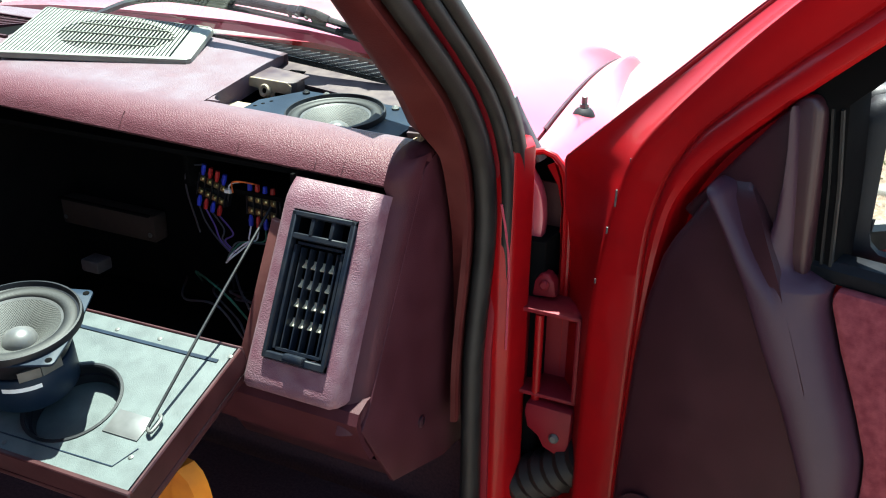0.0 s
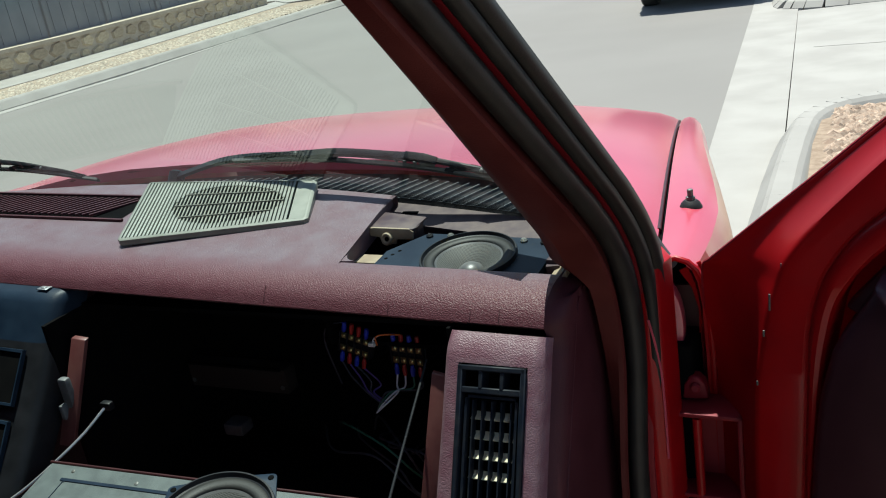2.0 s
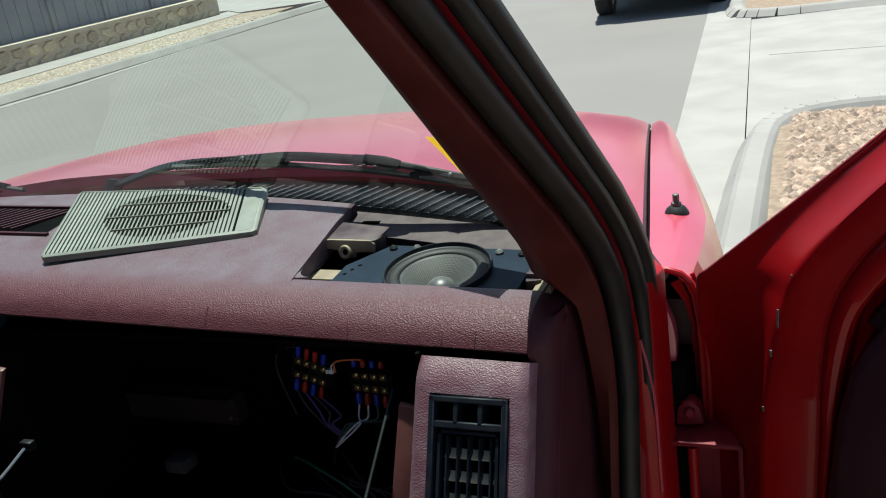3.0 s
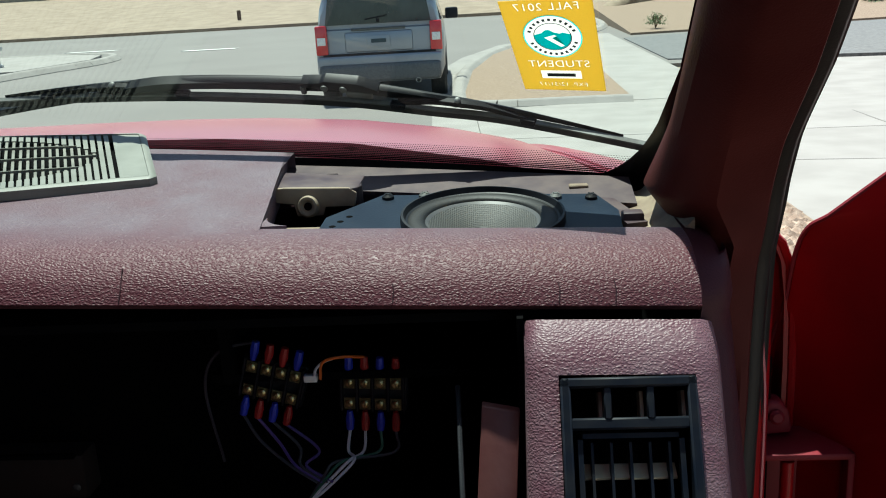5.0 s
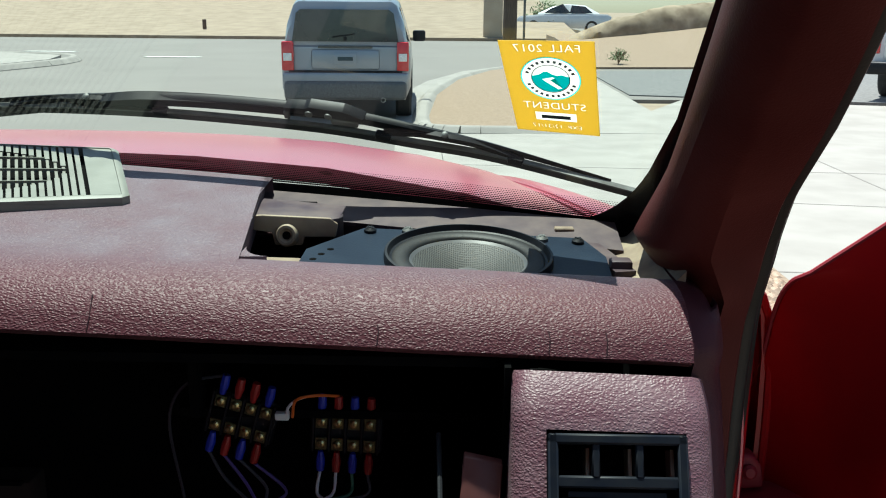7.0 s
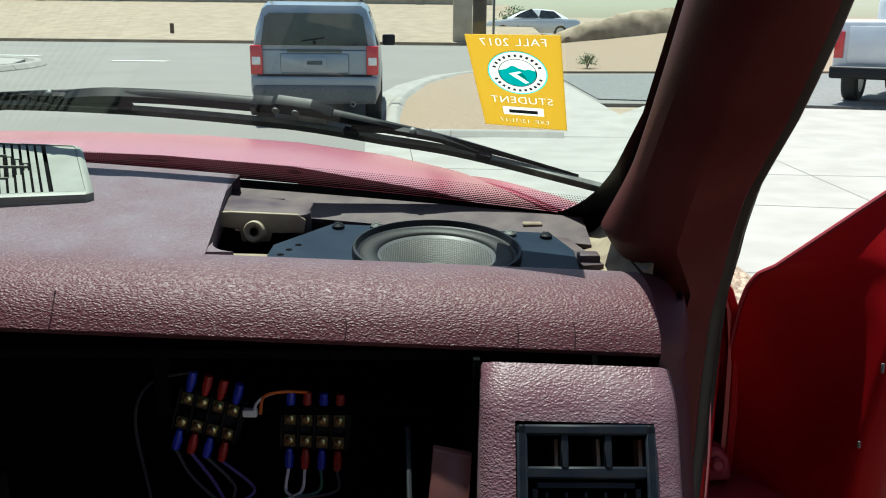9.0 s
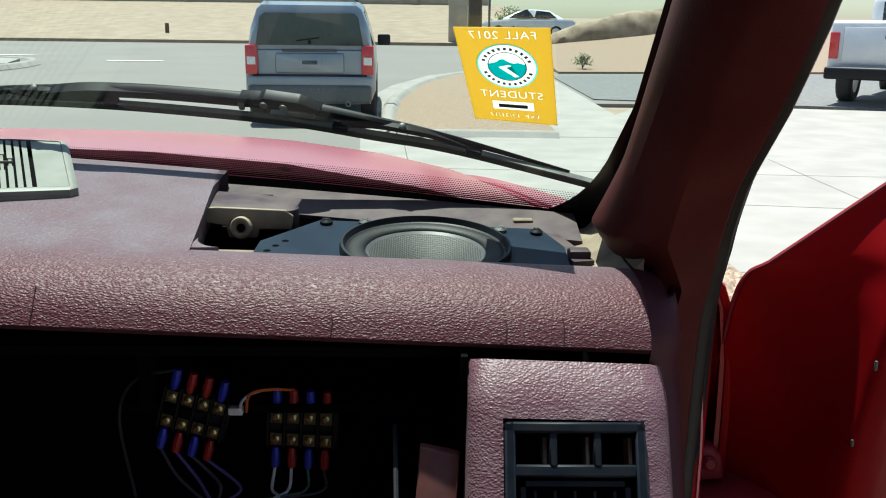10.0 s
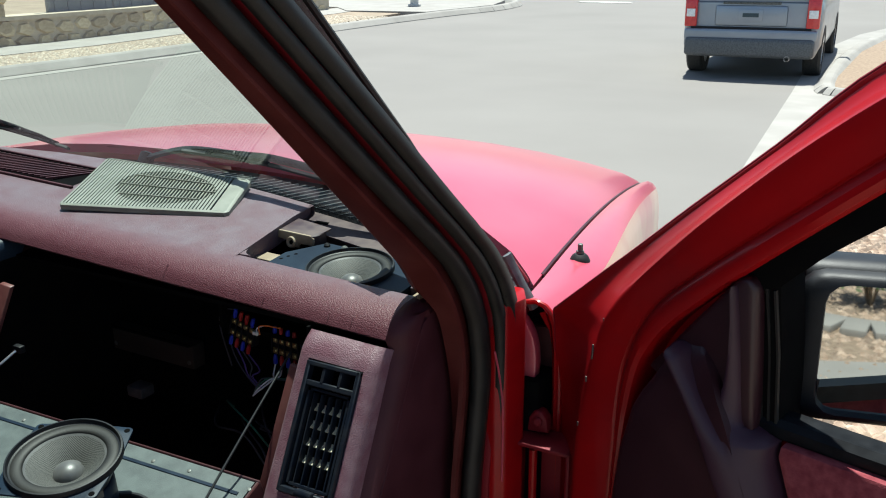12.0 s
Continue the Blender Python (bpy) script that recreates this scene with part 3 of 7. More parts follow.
def stone_mesh(seed):
    rnd = random.Random(seed)
    bm = new_bm()
    n = rnd.choice((5, 6, 7))
    ring = [(math.cos(2 * math.pi * i / n + rnd.uniform(-0.2, 0.2)), math.sin(2 * math.pi * i / n)) for i in range(n)]
    lo = [bm.verts.new((0, 0.5 * a, 0.5 * b)) for a, b in ring]
    hi = [bm.verts.new((0.8, 0.40 * a, 0.40 * b)) for a, b in ring]
    for i in range(n):
        bm.faces.new((lo[i], lo[(i + 1) % n], hi[(i + 1) % n], hi[i]))
    bm.faces.new(hi)
    me = bpy.data.meshes.new("stone")
    bm.to_mesh(me)
    bm.free()
    me.materials.append(M["stone"])
    return me


STONES = [stone_mesh(k) for k in range(8)]
rnd = random.Random(11)


def set_stone(parent, x, y, z, w, h, rz=0.0, d=0.07):
    ob = new("stone", rnd.choice(STONES))
    ob.matrix_world = Matrix.Translation((x, y, z)) @ pose(0, 0, 0, rnd.uniform(-12, 12), 0, rz) @ Matrix.Diagonal((d, w, h, 1))
    m = ob.matrix_world.copy()
    ob.parent = parent
    ob.matrix_parent_inverse = parent.matrix_world.inverted()
    ob.matrix_basis = m


for row in range(2):
    y = 4.0 + 0.15 * row
    while y < 19.0:
        w = rnd.uniform(0.26, 0.46)
        set_stone(wall, -14.09 + 0.012 * (y - 6), y + w / 2, gz(y) + 0.13 + 0.24 * row + rnd.uniform(-0.02, 0.02), w * 1.04, rnd.uniform(0.22, 0.28))
        y += w
pier = thing("rock_pier", (-14.3, 9.4, 0), "square tan field-stone gate pier in the wall", "pier", kind="structure")
bm = new_bm()
box(bm, (-14.35, 9.6, 0.8), (0.6, 1.3, 1.7))
part("pier_core", bm, M["mortar"], pier, smooth=False)
for row in range(6):
    for col in range(4):
        set_stone(pier, -14.04, 9.12 + 0.32 * col + 0.1 * (row % 2), 0.15 + 0.26 * row, 0.34, 0.27)
fence = thing("metal_fence", (-14.4, 6, 0.5), "grey sheet-metal fence panels above the rock wall", "fence", kind="structure")
for k in range(13):
    y = -1.0 + k * 1.55
    if 8.6 < y + 0.7 < 10.6:
        continue
    bm = new_bm()
    for j in range(10):
        box(bm, (-14.42 + 0.01 * (j % 2), y + 0.075 + 0.15 * j, gz(y) + 1.35), (0.02, 0.148, 1.6))
    part("fence_panel", bm, M["fence_grey"], fence, smooth=False)
    bm = new_bm()
    box(bm, (-14.39, y, gz(y) + 1.4), (0.07, 0.07, 1.75), bevel=0.008)
    part("fence_post", bm, M["fence_grey"], fence)


# ---- plants and street furniture ----
def bush(name, x, y, r, h, n, label, seed, z=0.1):
    rnd = random.Random(seed)
    root = thing(name, (x, y, gz(y) + z), label, "bush", "street bushes")
    bm = new_bm()
    for k in range(7):
        a = rnd.uniform(0, 6.3)
        wire(bm, [(x, y, gz(y) + z - 0.02), (x + 0.3 * r * math.cos(a), y + 0.3 * r * math.sin(a), gz(y) + z + 0.4 * h), (x + 0.7 * r * math.cos(a), y + 0.7 * r * math.sin(a), gz(y) + z + 0.8 * h)], 0.02 * r + 0.004, 5)
    part("stem", bm, M["bark"], root)
    verts, faces = [], []
    for _ in range(n):
        a, e, q = rnd.uniform(0, 6.3), rnd.uniform(-0.1, 1.5), rnd.uniform(0.35, 1.0) * (1 + 0.22 * math.sin(5 * rnd.random() * 6))
        p = Vector((x + r * q * math.cos(a) * math.cos(e), y + r * q * math.sin(a) * math.cos(e), gz(y) + z + h * (0.25 + 0.7 * q * math.sin(e))))
        s = rnd.uniform(0.05, 0.12) * r
        u = Vector((rnd.gauss(0, 1), rnd.gauss(0, 1), rnd.gauss(0, 1))).normalized()
        v = u.orthogonal().normalized()
        i = len(verts)
        verts += [p - u * s, p + v * s * 0.45, p + u * s, p - v * s * 0.45]
        faces.append((i, i + 1, i + 2, i + 3))
    me = bpy.data.meshes.new("foliage")
    me.from_pydata(verts, [], faces)
    me.materials.append(M["leaf"])
    ob = new("foliage", me)
    ob.parent, ob.matrix_parent_inverse = root, root.matrix_world.inverted()
    return root


bush("desert_bush", -16.9, 26.6, 0.85, 1.4, 1500, "dusty green desert bush on the corner", 1)
bush("desert_bush", 3.4, 22.8, 0.28, 0.35, 500, "small green tuft in the gravel", 2)
bush("desert_bush", 9.6, 25.5, 0.5, 0.5, 700, "low green shrub in the stone yard", 3)
bush("desert_bush", 7.6, 23.5, 0.4, 0.4, 700, "low green shrub beside the grey gravel", 4)
bush("desert_bush", 3.7, 47, 1.0, 1.5, 900, "green shrub beside the far street", 6)
bush("desert_bush", 2.4, -3.4, 0.28, 0.7, 1800, "small round green shrub in the gravel yard", 7)

edging = thing("stone_edging", (2.4, -3.4, 0.1), "ring of pale edging stones round a shrub", "edging", kind="structure")
EDGE = new_bm()
box(EDGE, (0, 0, 0.02), (0.30, 0.135, 0.06), None, 0.012)
for k in range(30):
    a = 2 * math.pi * k / 30
    if k == 0:
        first = part("edging_stone", EDGE, M["concrete"], edging)
        ob, data = first, first.data
    else:
        ob = new("edging_stone", data)
        ob.parent, ob.matrix_parent_inverse = edging, edging.matrix_world.inverted()
    ob.matrix_basis = Matrix.Translation((2.4 + 0.7 * math.cos(a), -3.4 + 0.7 * math.sin(a), 0.09)) @ pose(0, 0, 0, 0, 0, math.degrees(a))
patch("walkway_back", [(-0.14, -2.15), (5.0, -2.15), (5.0, -0.2), (-0.14, -0.2)], 0.115, M["concrete"], "pale concrete walkway behind the truck")
hyd = thing("fire_hydrant", (-12.1, 20.8, gz(20.8) + 0.12), "silver fire hydrant with a blue cap on the corner", "hydrant")
hm = Matrix.Translation((-12.1, 20.8, gz(20.8) + 0.12))
bm = new_bm()
lathe(bm, [(0, 0), (0.17, 0), (0.17, 0.05), (0.11, 0.06), (0.11, 0.5), (0.15, 0.52), (0.15, 0.56), (0.11, 0.57), (0, 0.57)], hm, 20)
part("barrel", bm, M["hydrant_grey"], hyd)
bm = new_bm()
lathe(bm, [(0.12, 0.571), (0.12, 0.62), (0.09, 0.72), (0.04, 0.76), (0.03, 0.82), (0, 0.82)], hm, 20)
part("bonnet", bm, M["hydrant_blue"], hyd, "blue painted bonnet")
for s in (-1, 1):
    bm = new_bm()
    lathe(bm, [(0, 0.2), (0.05, 0.2), (0.06, 0.17), (0.06, 0.1), (0, 0.1)], hm @ Matrix.Translation((0, 0, 0.43)) @ pose(0, 0, 0, 0, 90 * s, 0), 14)
    part("outlet_cap", bm, M["hydrant_grey"], hyd)

pole = thing("utility_pole", (0.85, 25.6, gz(25.6)), "weathered brown wooden utility pole", "pole")
bm = new_bm()
lathe(bm, [(0.2, 0), (0.18, 3), (0.14, 8), (0, 8)], Matrix.Translation((0.85, 25.6, gz(25.6))), 14)
part("shaft", bm, M["pole"], pole)
sign = thing("street_sign_post", (1.1, 23.4, gz(23.4)), "thin galvanised sign post at the corner", "sign post")
bm = new_bm()
lathe(bm, [(0.03, 0), (0.03, 2.6), (0, 2.6)], Matrix.Translation((1.1, 23.4, gz(23.4))), 8)
part("post", bm, M["dull_steel"], sign)
for x in (-12.0,):
    st = thing("marker_post", (x, 41, gz(41) + 0.3), "short brown marker stake in the sand lot", "stake")
    bm = new_bm()
    box(bm, (x, 41, gz(41) + 0.52), (0.16, 0.12, 0.42), bevel=0.02)
    part("stake", bm, M["pole"], st)

far = thing("block_wall", (-20, 62, gz(62) + 1.6), "tan block wall at the back of the sand lot", "wall", kind="structure")
for k in range(14):
    bm = new_bm()
    box(bm, (-64 + 5.0 * k, 62, gz(62) + 2.5), (4.97, 0.25, 1.9))
    part("wall_bay", bm, M["block_wall"], far, smooth=False)
    bm = new_bm()
    box(bm, (-66.5 + 5.0 * k, 61.9, gz(62) + 2.6), (0.5, 0.5, 2.15))
    part("wall_pier", bm, M["block_wall"], far, smooth=False)
gate = thing("garden_pier", (0.79, 39, gz(39)), "square tan block pier across the far street", "pier")
bm = new_bm()
box(bm, (0.79, 39, gz(39) + 1.1), (0.8, 0.6, 2.2), None, 0.03)
part("shaft", bm, M["block_wall"], gate)
bm = new_bm()
box(bm, (0.79, 39, gz(39) + 2.26), (0.95, 0.75, 0.12), None, 0.02)
part("cap", bm, M["mortar"], gate)
bank = thing("boulder_wall", (7.2, 33, gz(33)), "curved tan rock garden wall beside the far street", "wall", kind="structure")
bm = new_bm()


def rock_pt(u, v):
    x, y = 3.15 + 9 * u, 31.0 + 3 * u * u
    lump = 0.09 * noise.noise(Vector((x * 1.7, v * 1.3, 0.4))) + 0.05 * noise.noise(Vector((x * 4.5, v * 3.0, 2.1)))
    return (x + 0.15 * math.cos(v) + lump, y - (0.4 + lump) * math.cos(v), gz(y) + bank_up(x, y) - 0.12 + (0.15 + 0.72 * min(1, 3.2 * u) ** 0.6 + lump) * math.sin(v))


sheet(bm, rock_pt, steps(0, 1, 60), steps(0, math.pi, 10))
part("rock_face", bm, M["rock_bank"], bank)


# ---- vehicles on the street ----
def wheel(parent, m, r=0.35, w=0.22):
    bm = new_bm()
    lathe(bm, [(r * 0.62, -w / 2), (r * 0.92, -w / 2), (r, -w * 0.36), (r, w * 0.36), (r * 0.92, w / 2), (r * 0.62, w / 2), (r * 0.62, -w / 2)], m, 28)
    t = part("tyre", bm, M["tyre"], parent)
    bm = new_bm()
    lathe(bm, [(0, w * 0.3), (r * 0.16, w * 0.34), (r * 0.2, w * 0.25), (r * 0.5, w * 0.28), (r * 0.63, w * 0.45), (r * 0.63, -w * 0.45), (0, -w * 0.4)], m, 20)
    part("rim", bm, M["rim"], t)
    return t


def body_loft(bm, stations, m):
    """A shell through cross-sections [(x, half widths and heights)] along the vehicle's length."""
    rings = []
    for y, pts in stations:
        full = [(x, z) for x, z in pts] + [(-x, z) for x, z in reversed(pts)]
        rings.append([bm.verts.new(m @ Vector((x, y, z))) for x, z in full])
    n = len(rings[0])
    for a, b in zip(rings, rings[1:]):
        for i in range(n):
            bm.faces.new((a[i], a[(i + 1) % n], b[(i + 1) % n], b[i]))
    bm.faces.new(rings[0][::-1])
    bm.faces.new(rings[-1])


def suv(name, m, paint, label):
    root = thing(name, m, label, "car")
    W = 0.865
    low = lambda k, top: [(W * k * 0.93, 0.30), (W * k, 0.45), (W * k, 0.75), (W * k * 0.985, top - 0.06), (W * k * 0.95, top)]
    bm = new_bm()
    body_loft(bm, [(0.0, low(0.88, 0.99)), (0.02, low(0.93, 1.005)), (0.08, low(0.985, 1.02)), (0.5, low(1, 1.03)), (3.0, low(1, 1.02)), (3.3, low(1, 1.0)), (4.1, low(0.97, 0.97)), (4.36, low(0.88, 0.88))], m)
    part("body", bm, paint, root)
    cab = lambda wb, wt, zb, zt: [(wb, zb), (wb * 0.995, zb + 0.02), ((wb + wt) / 2 + 0.02, (zb + zt) / 2), (wt, zt - 0.05), (wt * 0.9, zt)]
    bm = new_bm()
    body_loft(bm, [(0.03, cab(0.80, 0.66, 0.98, 1.40)), (0.10, cab(0.82, 0.68, 0.98, 1.57)), (0.32, cab(0.83, 0.68, 0.98, 1.62)), (1.6, cab(0.84, 0.69, 0.98, 1.63)), (2.3, cab(0.84, 0.66, 0.98, 1.56)), (2.95, cab(0.83, 0.6, 0.98, 1.02))], m)
    part("cabin", bm, paint, root)
    bm = new_bm()
    rear = [(-0.70, 1.06), (0.70, 1.06), (0.64, 1.42), (0.58, 1.47), (-0.58, 1.47), (-0.64, 1.42)]
    prism(bm, [m @ Vector((x, 0.022 + 0.12 * max(0, z - 1.3), z)) for x, z in rear], m.to_3x3() @ Vector((0, -0.02, 0)))
    part("rear_window", bm, M["dark_glass"], root, "dark rear window")
    for s in (-1, 1):
        for y0, y1 in ((0.35, 1.0), (1.06, 1.75), (1.81, 2.5)):
            bm = new_bm()
            z1 = 1.5 if y1 < 2 else 1.36
            prism(bm, [m @ Vector((s * (0.842 - 0.28 * (z - 1.0)), y, z)) for y, z in ((y0, 1.06), (y1, 1.06), (y1 - 0.03, z1), (y0 + 0.05, 1.5))], m.to_3x3() @ Vector((s * 0.015, 0, 0)))
            part("side_window", bm, M["dark_glass"], root, smooth=False)
        bm = new_bm()
        box(bm, (s * 0.76, 0.01, 0.87), (0.16, 0.1, 0.38), m, 0.02)
        lamp = part("tail_light", bm, M["tail_red"], root, "red tail light")
        bm = new_bm()
        box(bm, (s * 0.76, -0.041, 0.86), (0.11, 0.012, 0.10), m, 0.004)
        part("reversing_lens", bm, M["white_plastic"], lamp, "clear reversing lens")
        bm = new_bm()
        box(bm, (s * 0.98, 2.35, 1.08), (0.2, 0.12, 0.17), m, 0.03)
        part("wing_mirror", bm, M["black"], root, "black wing mirror")
        bm = new_bm()
        box(bm, (s * 0.60, 1.2, 1.655), (0.03, 1.7, 0.03), m, 0.008)
        part("roof_rail", bm, M["black"], root)
        for y in (0.72, 3.36):
            wheel(root, m @ pose(s * 0.76, y, 0.35, 0, 90 * s, 0))
    bm = new_bm()
    box(bm, (0, -0.03, 0.43), (1.62, 0.20, 0.24), m, 0.05, 3)
    bumper = part("rear_bumper", bm, M["cowl_rib"], root, "dark grey lower bumper")
    bm = new_bm()
    box(bm, (0, -0.01, 0.59), (1.66, 0.13, 0.14), m, 0.03, 4)
    part("bumper_step", bm, paint, bumper, "body-coloured upper bumper")
    bm = new_bm()
    box(bm, (0, -0.012, 0.672), (1.5, 0.06, 0.03), m, 0.006)
    part("tailgate_gap", bm, M["black"], root, "dark gap under the tailgate")
    bm = new_bm()
    box(bm, (0, -0.002, 0.99), (0.72, 0.03, 0.035), m, 0.01)
    part("chrome_strip", bm, M["dull_steel"], root, "bright strip over the plate")
    bm = new_bm()
    box(bm, (0, 0.0, 0.83), (0.9, 0.05, 0.26), m, 0.03)
    part("plate_recess", bm, M["suv_paint"], root)
    bm = new_bm()
    box(bm, (0, -0.032, 0.84), (0.3, 0.012, 0.15), m, 0.003)
    plate = part("plate", bm, M["suv_paint"], root, "number plate with a plain bar")
    bm = new_bm()
    box(bm, (0, -0.04, 0.84), (0.2, 0.006, 0.05), m)
    part("plate_bar", bm, M["sticker_ink"], plate)
    bm = new_bm()
    box(bm, (0, 0.0, 1.1), (0.04, 0.05, 0.05), m, 0.008)
    box(bm, (0.14, -0.005, 1.13), (0.3, 0.018, 0.018), m @ pose(0, 0, 0, 0, -8, 0))
    part("rear_wiper", bm, M["black"], root)
    bm = new_bm()
    lathe(bm, [(0.03, 0.0), (0.035, 0.0), (0.035, 0.3), (0.03, 0.3), (0.03, 0.0)], m @ pose(0.5, -0.14, 0.31, -90, 0, 0), 12)
    part("exhaust_tip", bm, M["steel"], root)
    return root


suv("compact_suv", Matrix.Translation((-1.9, 11.9, 0.0)) @ pose(0, 0, 0, 0.8, 0, 3.0) @ Matrix.Diagonal((0.96, 0.96, 0.96, 1)), M["suv_paint"], "blue-grey metallic compact SUV parked at the kerb")


def sedan(name, m, label):
    root = thing(name, m, label, "car")
    low = lambda k, top: [(0.86 * k, 0.25), (0.9 * k, 0.4), (0.9 * k, top - 0.1), (0.84 * k, top)]
    bm = new_bm()
    body_loft(bm, [(0, low(0.85, 0.82)), (0.2, low(0.97, 0.93)), (1.2, low(1, 0.95)), (3.3, low(1, 0.93)), (4.5, low(0.96, 0.82)), (4.8, low(0.8, 0.6))], m)
    part("body", bm, M["silver_paint"], root)
    cab = lambda wt, zt: [(0.82, 0.9), (0.8, 0.95), (wt, zt - 0.04), (wt - 0.12, zt)]
    bm = new_bm()
    body_loft(bm, [(0.6, cab(0.7, 0.98)), (1.3, cab(0.62, 1.36)), (2.2, cab(0.62, 1.42)), (2.9, cab(0.6, 1.3)), (3.6, cab(0.66, 0.98))], m)
    part("roof", bm, M["silver_paint"], root)
    for s in (-1, 1):
        for y0, y1, za, zb in ((1.0, 2.05, 1.24, 1.36), (2.1, 3.1, 1.36, 1.2)):
            bm = new_bm()
            prism(bm, [m @ Vector((s * (0.84 - 0.42 * (z - 0.95)), y, z)) for y, z in ((y0 - 0.1, 0.98), (y1 + (0.2 if y0 > 2 else 0), 0.98), (y1 - 0.1, zb), (y0 + 0.3, za + 0.06))], m.to_3x3() @ Vector((s * 0.02, 0, 0)))
            part("side_window", bm, M["dark_glass"], root, smooth=False)
        for y in (0.95, 3.8):
            wheel(root, m @ pose(s * 0.8, y, 0.32, 0, 90 * s, 0), 0.32, 0.2)
    return root


sedan("sedan", Matrix.Translation((6.9, 46.5, gz(46) + 0.1)) @ pose(0, 0, 0, 0, 0, 84), "silver-white sedan parked across the far street")


def pickup(name, m, label):
    root = thing(name, m, label, "truck")
    bm = new_bm()
    box(bm, (0, 1.2, 0.92), (1.95, 2.4, 0.85), m, 0.06, 3)
    part("bed", bm, M["silver_paint"], root)
    bm = new_bm()
    box(bm, (0, 3.2, 1.2), (1.85, 1.6, 1.35), m, 0.2, 4)
    part("cab", bm, M["silver_paint"], root)
    bm = new_bm()
    box(bm, (0, 2.40, 1.5), (1.4, 0.03, 0.42), m, 0.01)
    part("rear_window", bm, M["dark_glass"], root)
    bm = new_bm()
    box(bm, (0, -0.01, 0.95), (1.5, 0.03, 0.6), m, 0.02)
    tg = part("tailgate", bm, M["silver_paint"], root)
    bm = new_bm()
    box(bm, (0, -0.03, 1.1), (0.25, 0.02, 0.08), m, 0.01)
    part("tailgate_handle", bm, M["black"], tg)
    bm = new_bm()
    box(bm, (0, -0.14, 0.52), (1.9, 0.2, 0.2), m, 0.04, 3)
    part("rear_bumper", bm, M["black"], root, "dark rear step bumper")
    for s in (-1, 1):
        bm = new_bm()
        box(bm, (s * 0.88, -0.012, 0.95), (0.14, 0.05, 0.42), m, 0.01)
        part("tail_light", bm, M["tail_red"], root)
        for y in (0.95, 4.3):
            wheel(root, m @ pose(s * 0.82, y, 0.38, 0, 90 * s, 0), 0.38, 0.25)
    bm = new_bm()
    box(bm, (0, 4.6, 0.85), (1.85, 1.6, 0.6), m, 0.12, 3)
    part("front_body", bm, M["silver_paint"], root)
    return root


pickup("pickup_truck", Matrix.Translation((6.9, 14.6, 0.1)) @ pose(0, 0, 0, 0, 0, -38), "silver-white pickup truck parked on the driveway")
# ---- the red truck: shell ----
def yb(x):
    return 1.217 - 0.194 * (x + 1) ** 2


def zb(x):
    return 1.122 - 0.048 * (x + 1) ** 2


def on_glass(x, h, off=0.0):
    """A point of the windshield's inner face: h metres above its foot; off lifts it towards the street."""
    n = Vector((0.388 * (x + 1) * 0.7, 0.73, 0.69)).normalized()
    return Vector((x, yb(x) - 0.95 * h, zb(x) + h)) + n * off


def seam(y):
    return -0.187 - 0.163 * (y - 1.24)


def mid(y):
    return -1.02 - 0.087 * (y - 1.24)


def swell(y):
    """The hood's lengthwise crown."""
    return max(0, 1 - ((y - 1.85) / 0.62) ** 2)


def hood_z(y):
    k = (y - 1.24)
    return 1.040 - 0.075 * k - 0.028 * k * k - 0.25 * max(0, y - 2.38) ** 1.3 + 0.018 * swell(y)


hood = thing("truck_hood", (-1.02, 1.3, 1.04), "sun-faded pinkish red truck hood with a crowned panel", "hood")
bm = new_bm()
HY = steps(1.27, 2.36, 14) + [2.40, 2.43, 2.45]


def hood_rear(k):
    """The curved rear edge of the hood, k from -1 to 1 across it."""
    return 1.45 - 0.235 * abs(k) ** 5


def hood_pt(u, k):
    y = hood_rear(k) + (2.45 - hood_rear(k)) * u
    return (mid(y) + (seam(y) - 0.011 - mid(y)) * k, y, hood_z(y) + 0.018 * swell(y) * (1 - abs(k) ** 6) + 0.058 * (1 - abs(k) ** 2.6) - 0.012 * max(0, abs(k) - 0.96) / 0.04)


sheet(bm, hood_pt, steps(0, 0.92, 14) + [0.95, 0.98, 1.0],
      [-1, -0.98, -0.93, -0.8, -0.6, -0.4, -0.2, 0, 0.2, 0.4, 0.6, 0.8, 0.93, 0.98, 1], (0, 0, -0.02))
part("panel", bm, M["red_faded"], hood)
for side in (-1, 1):
    # maroon instead of body red: the seam's shade is in the colour
    bm = new_bm()
    sweep(bm, circle(0.004, 8), [(mid(y) + side * (seam(y) - 0.012 - mid(y)), y, hood_z(y) - 0.014) for y in HY], (0, 0, 1))
    part("side_hem", bm, M["maroon"], hood, "folded red side edge, maroon for the seam's shade")
bm = new_bm()
sweep(bm, circle(0.0045, 8), [Vector(hood_pt(0, k)) + Vector((0, 0.004, -0.006)) for k in steps(-0.99, 0.99, 24)], (0, 0, 1))
part("rear_hem", bm, M["red_dull"], hood, "rolled rear edge")


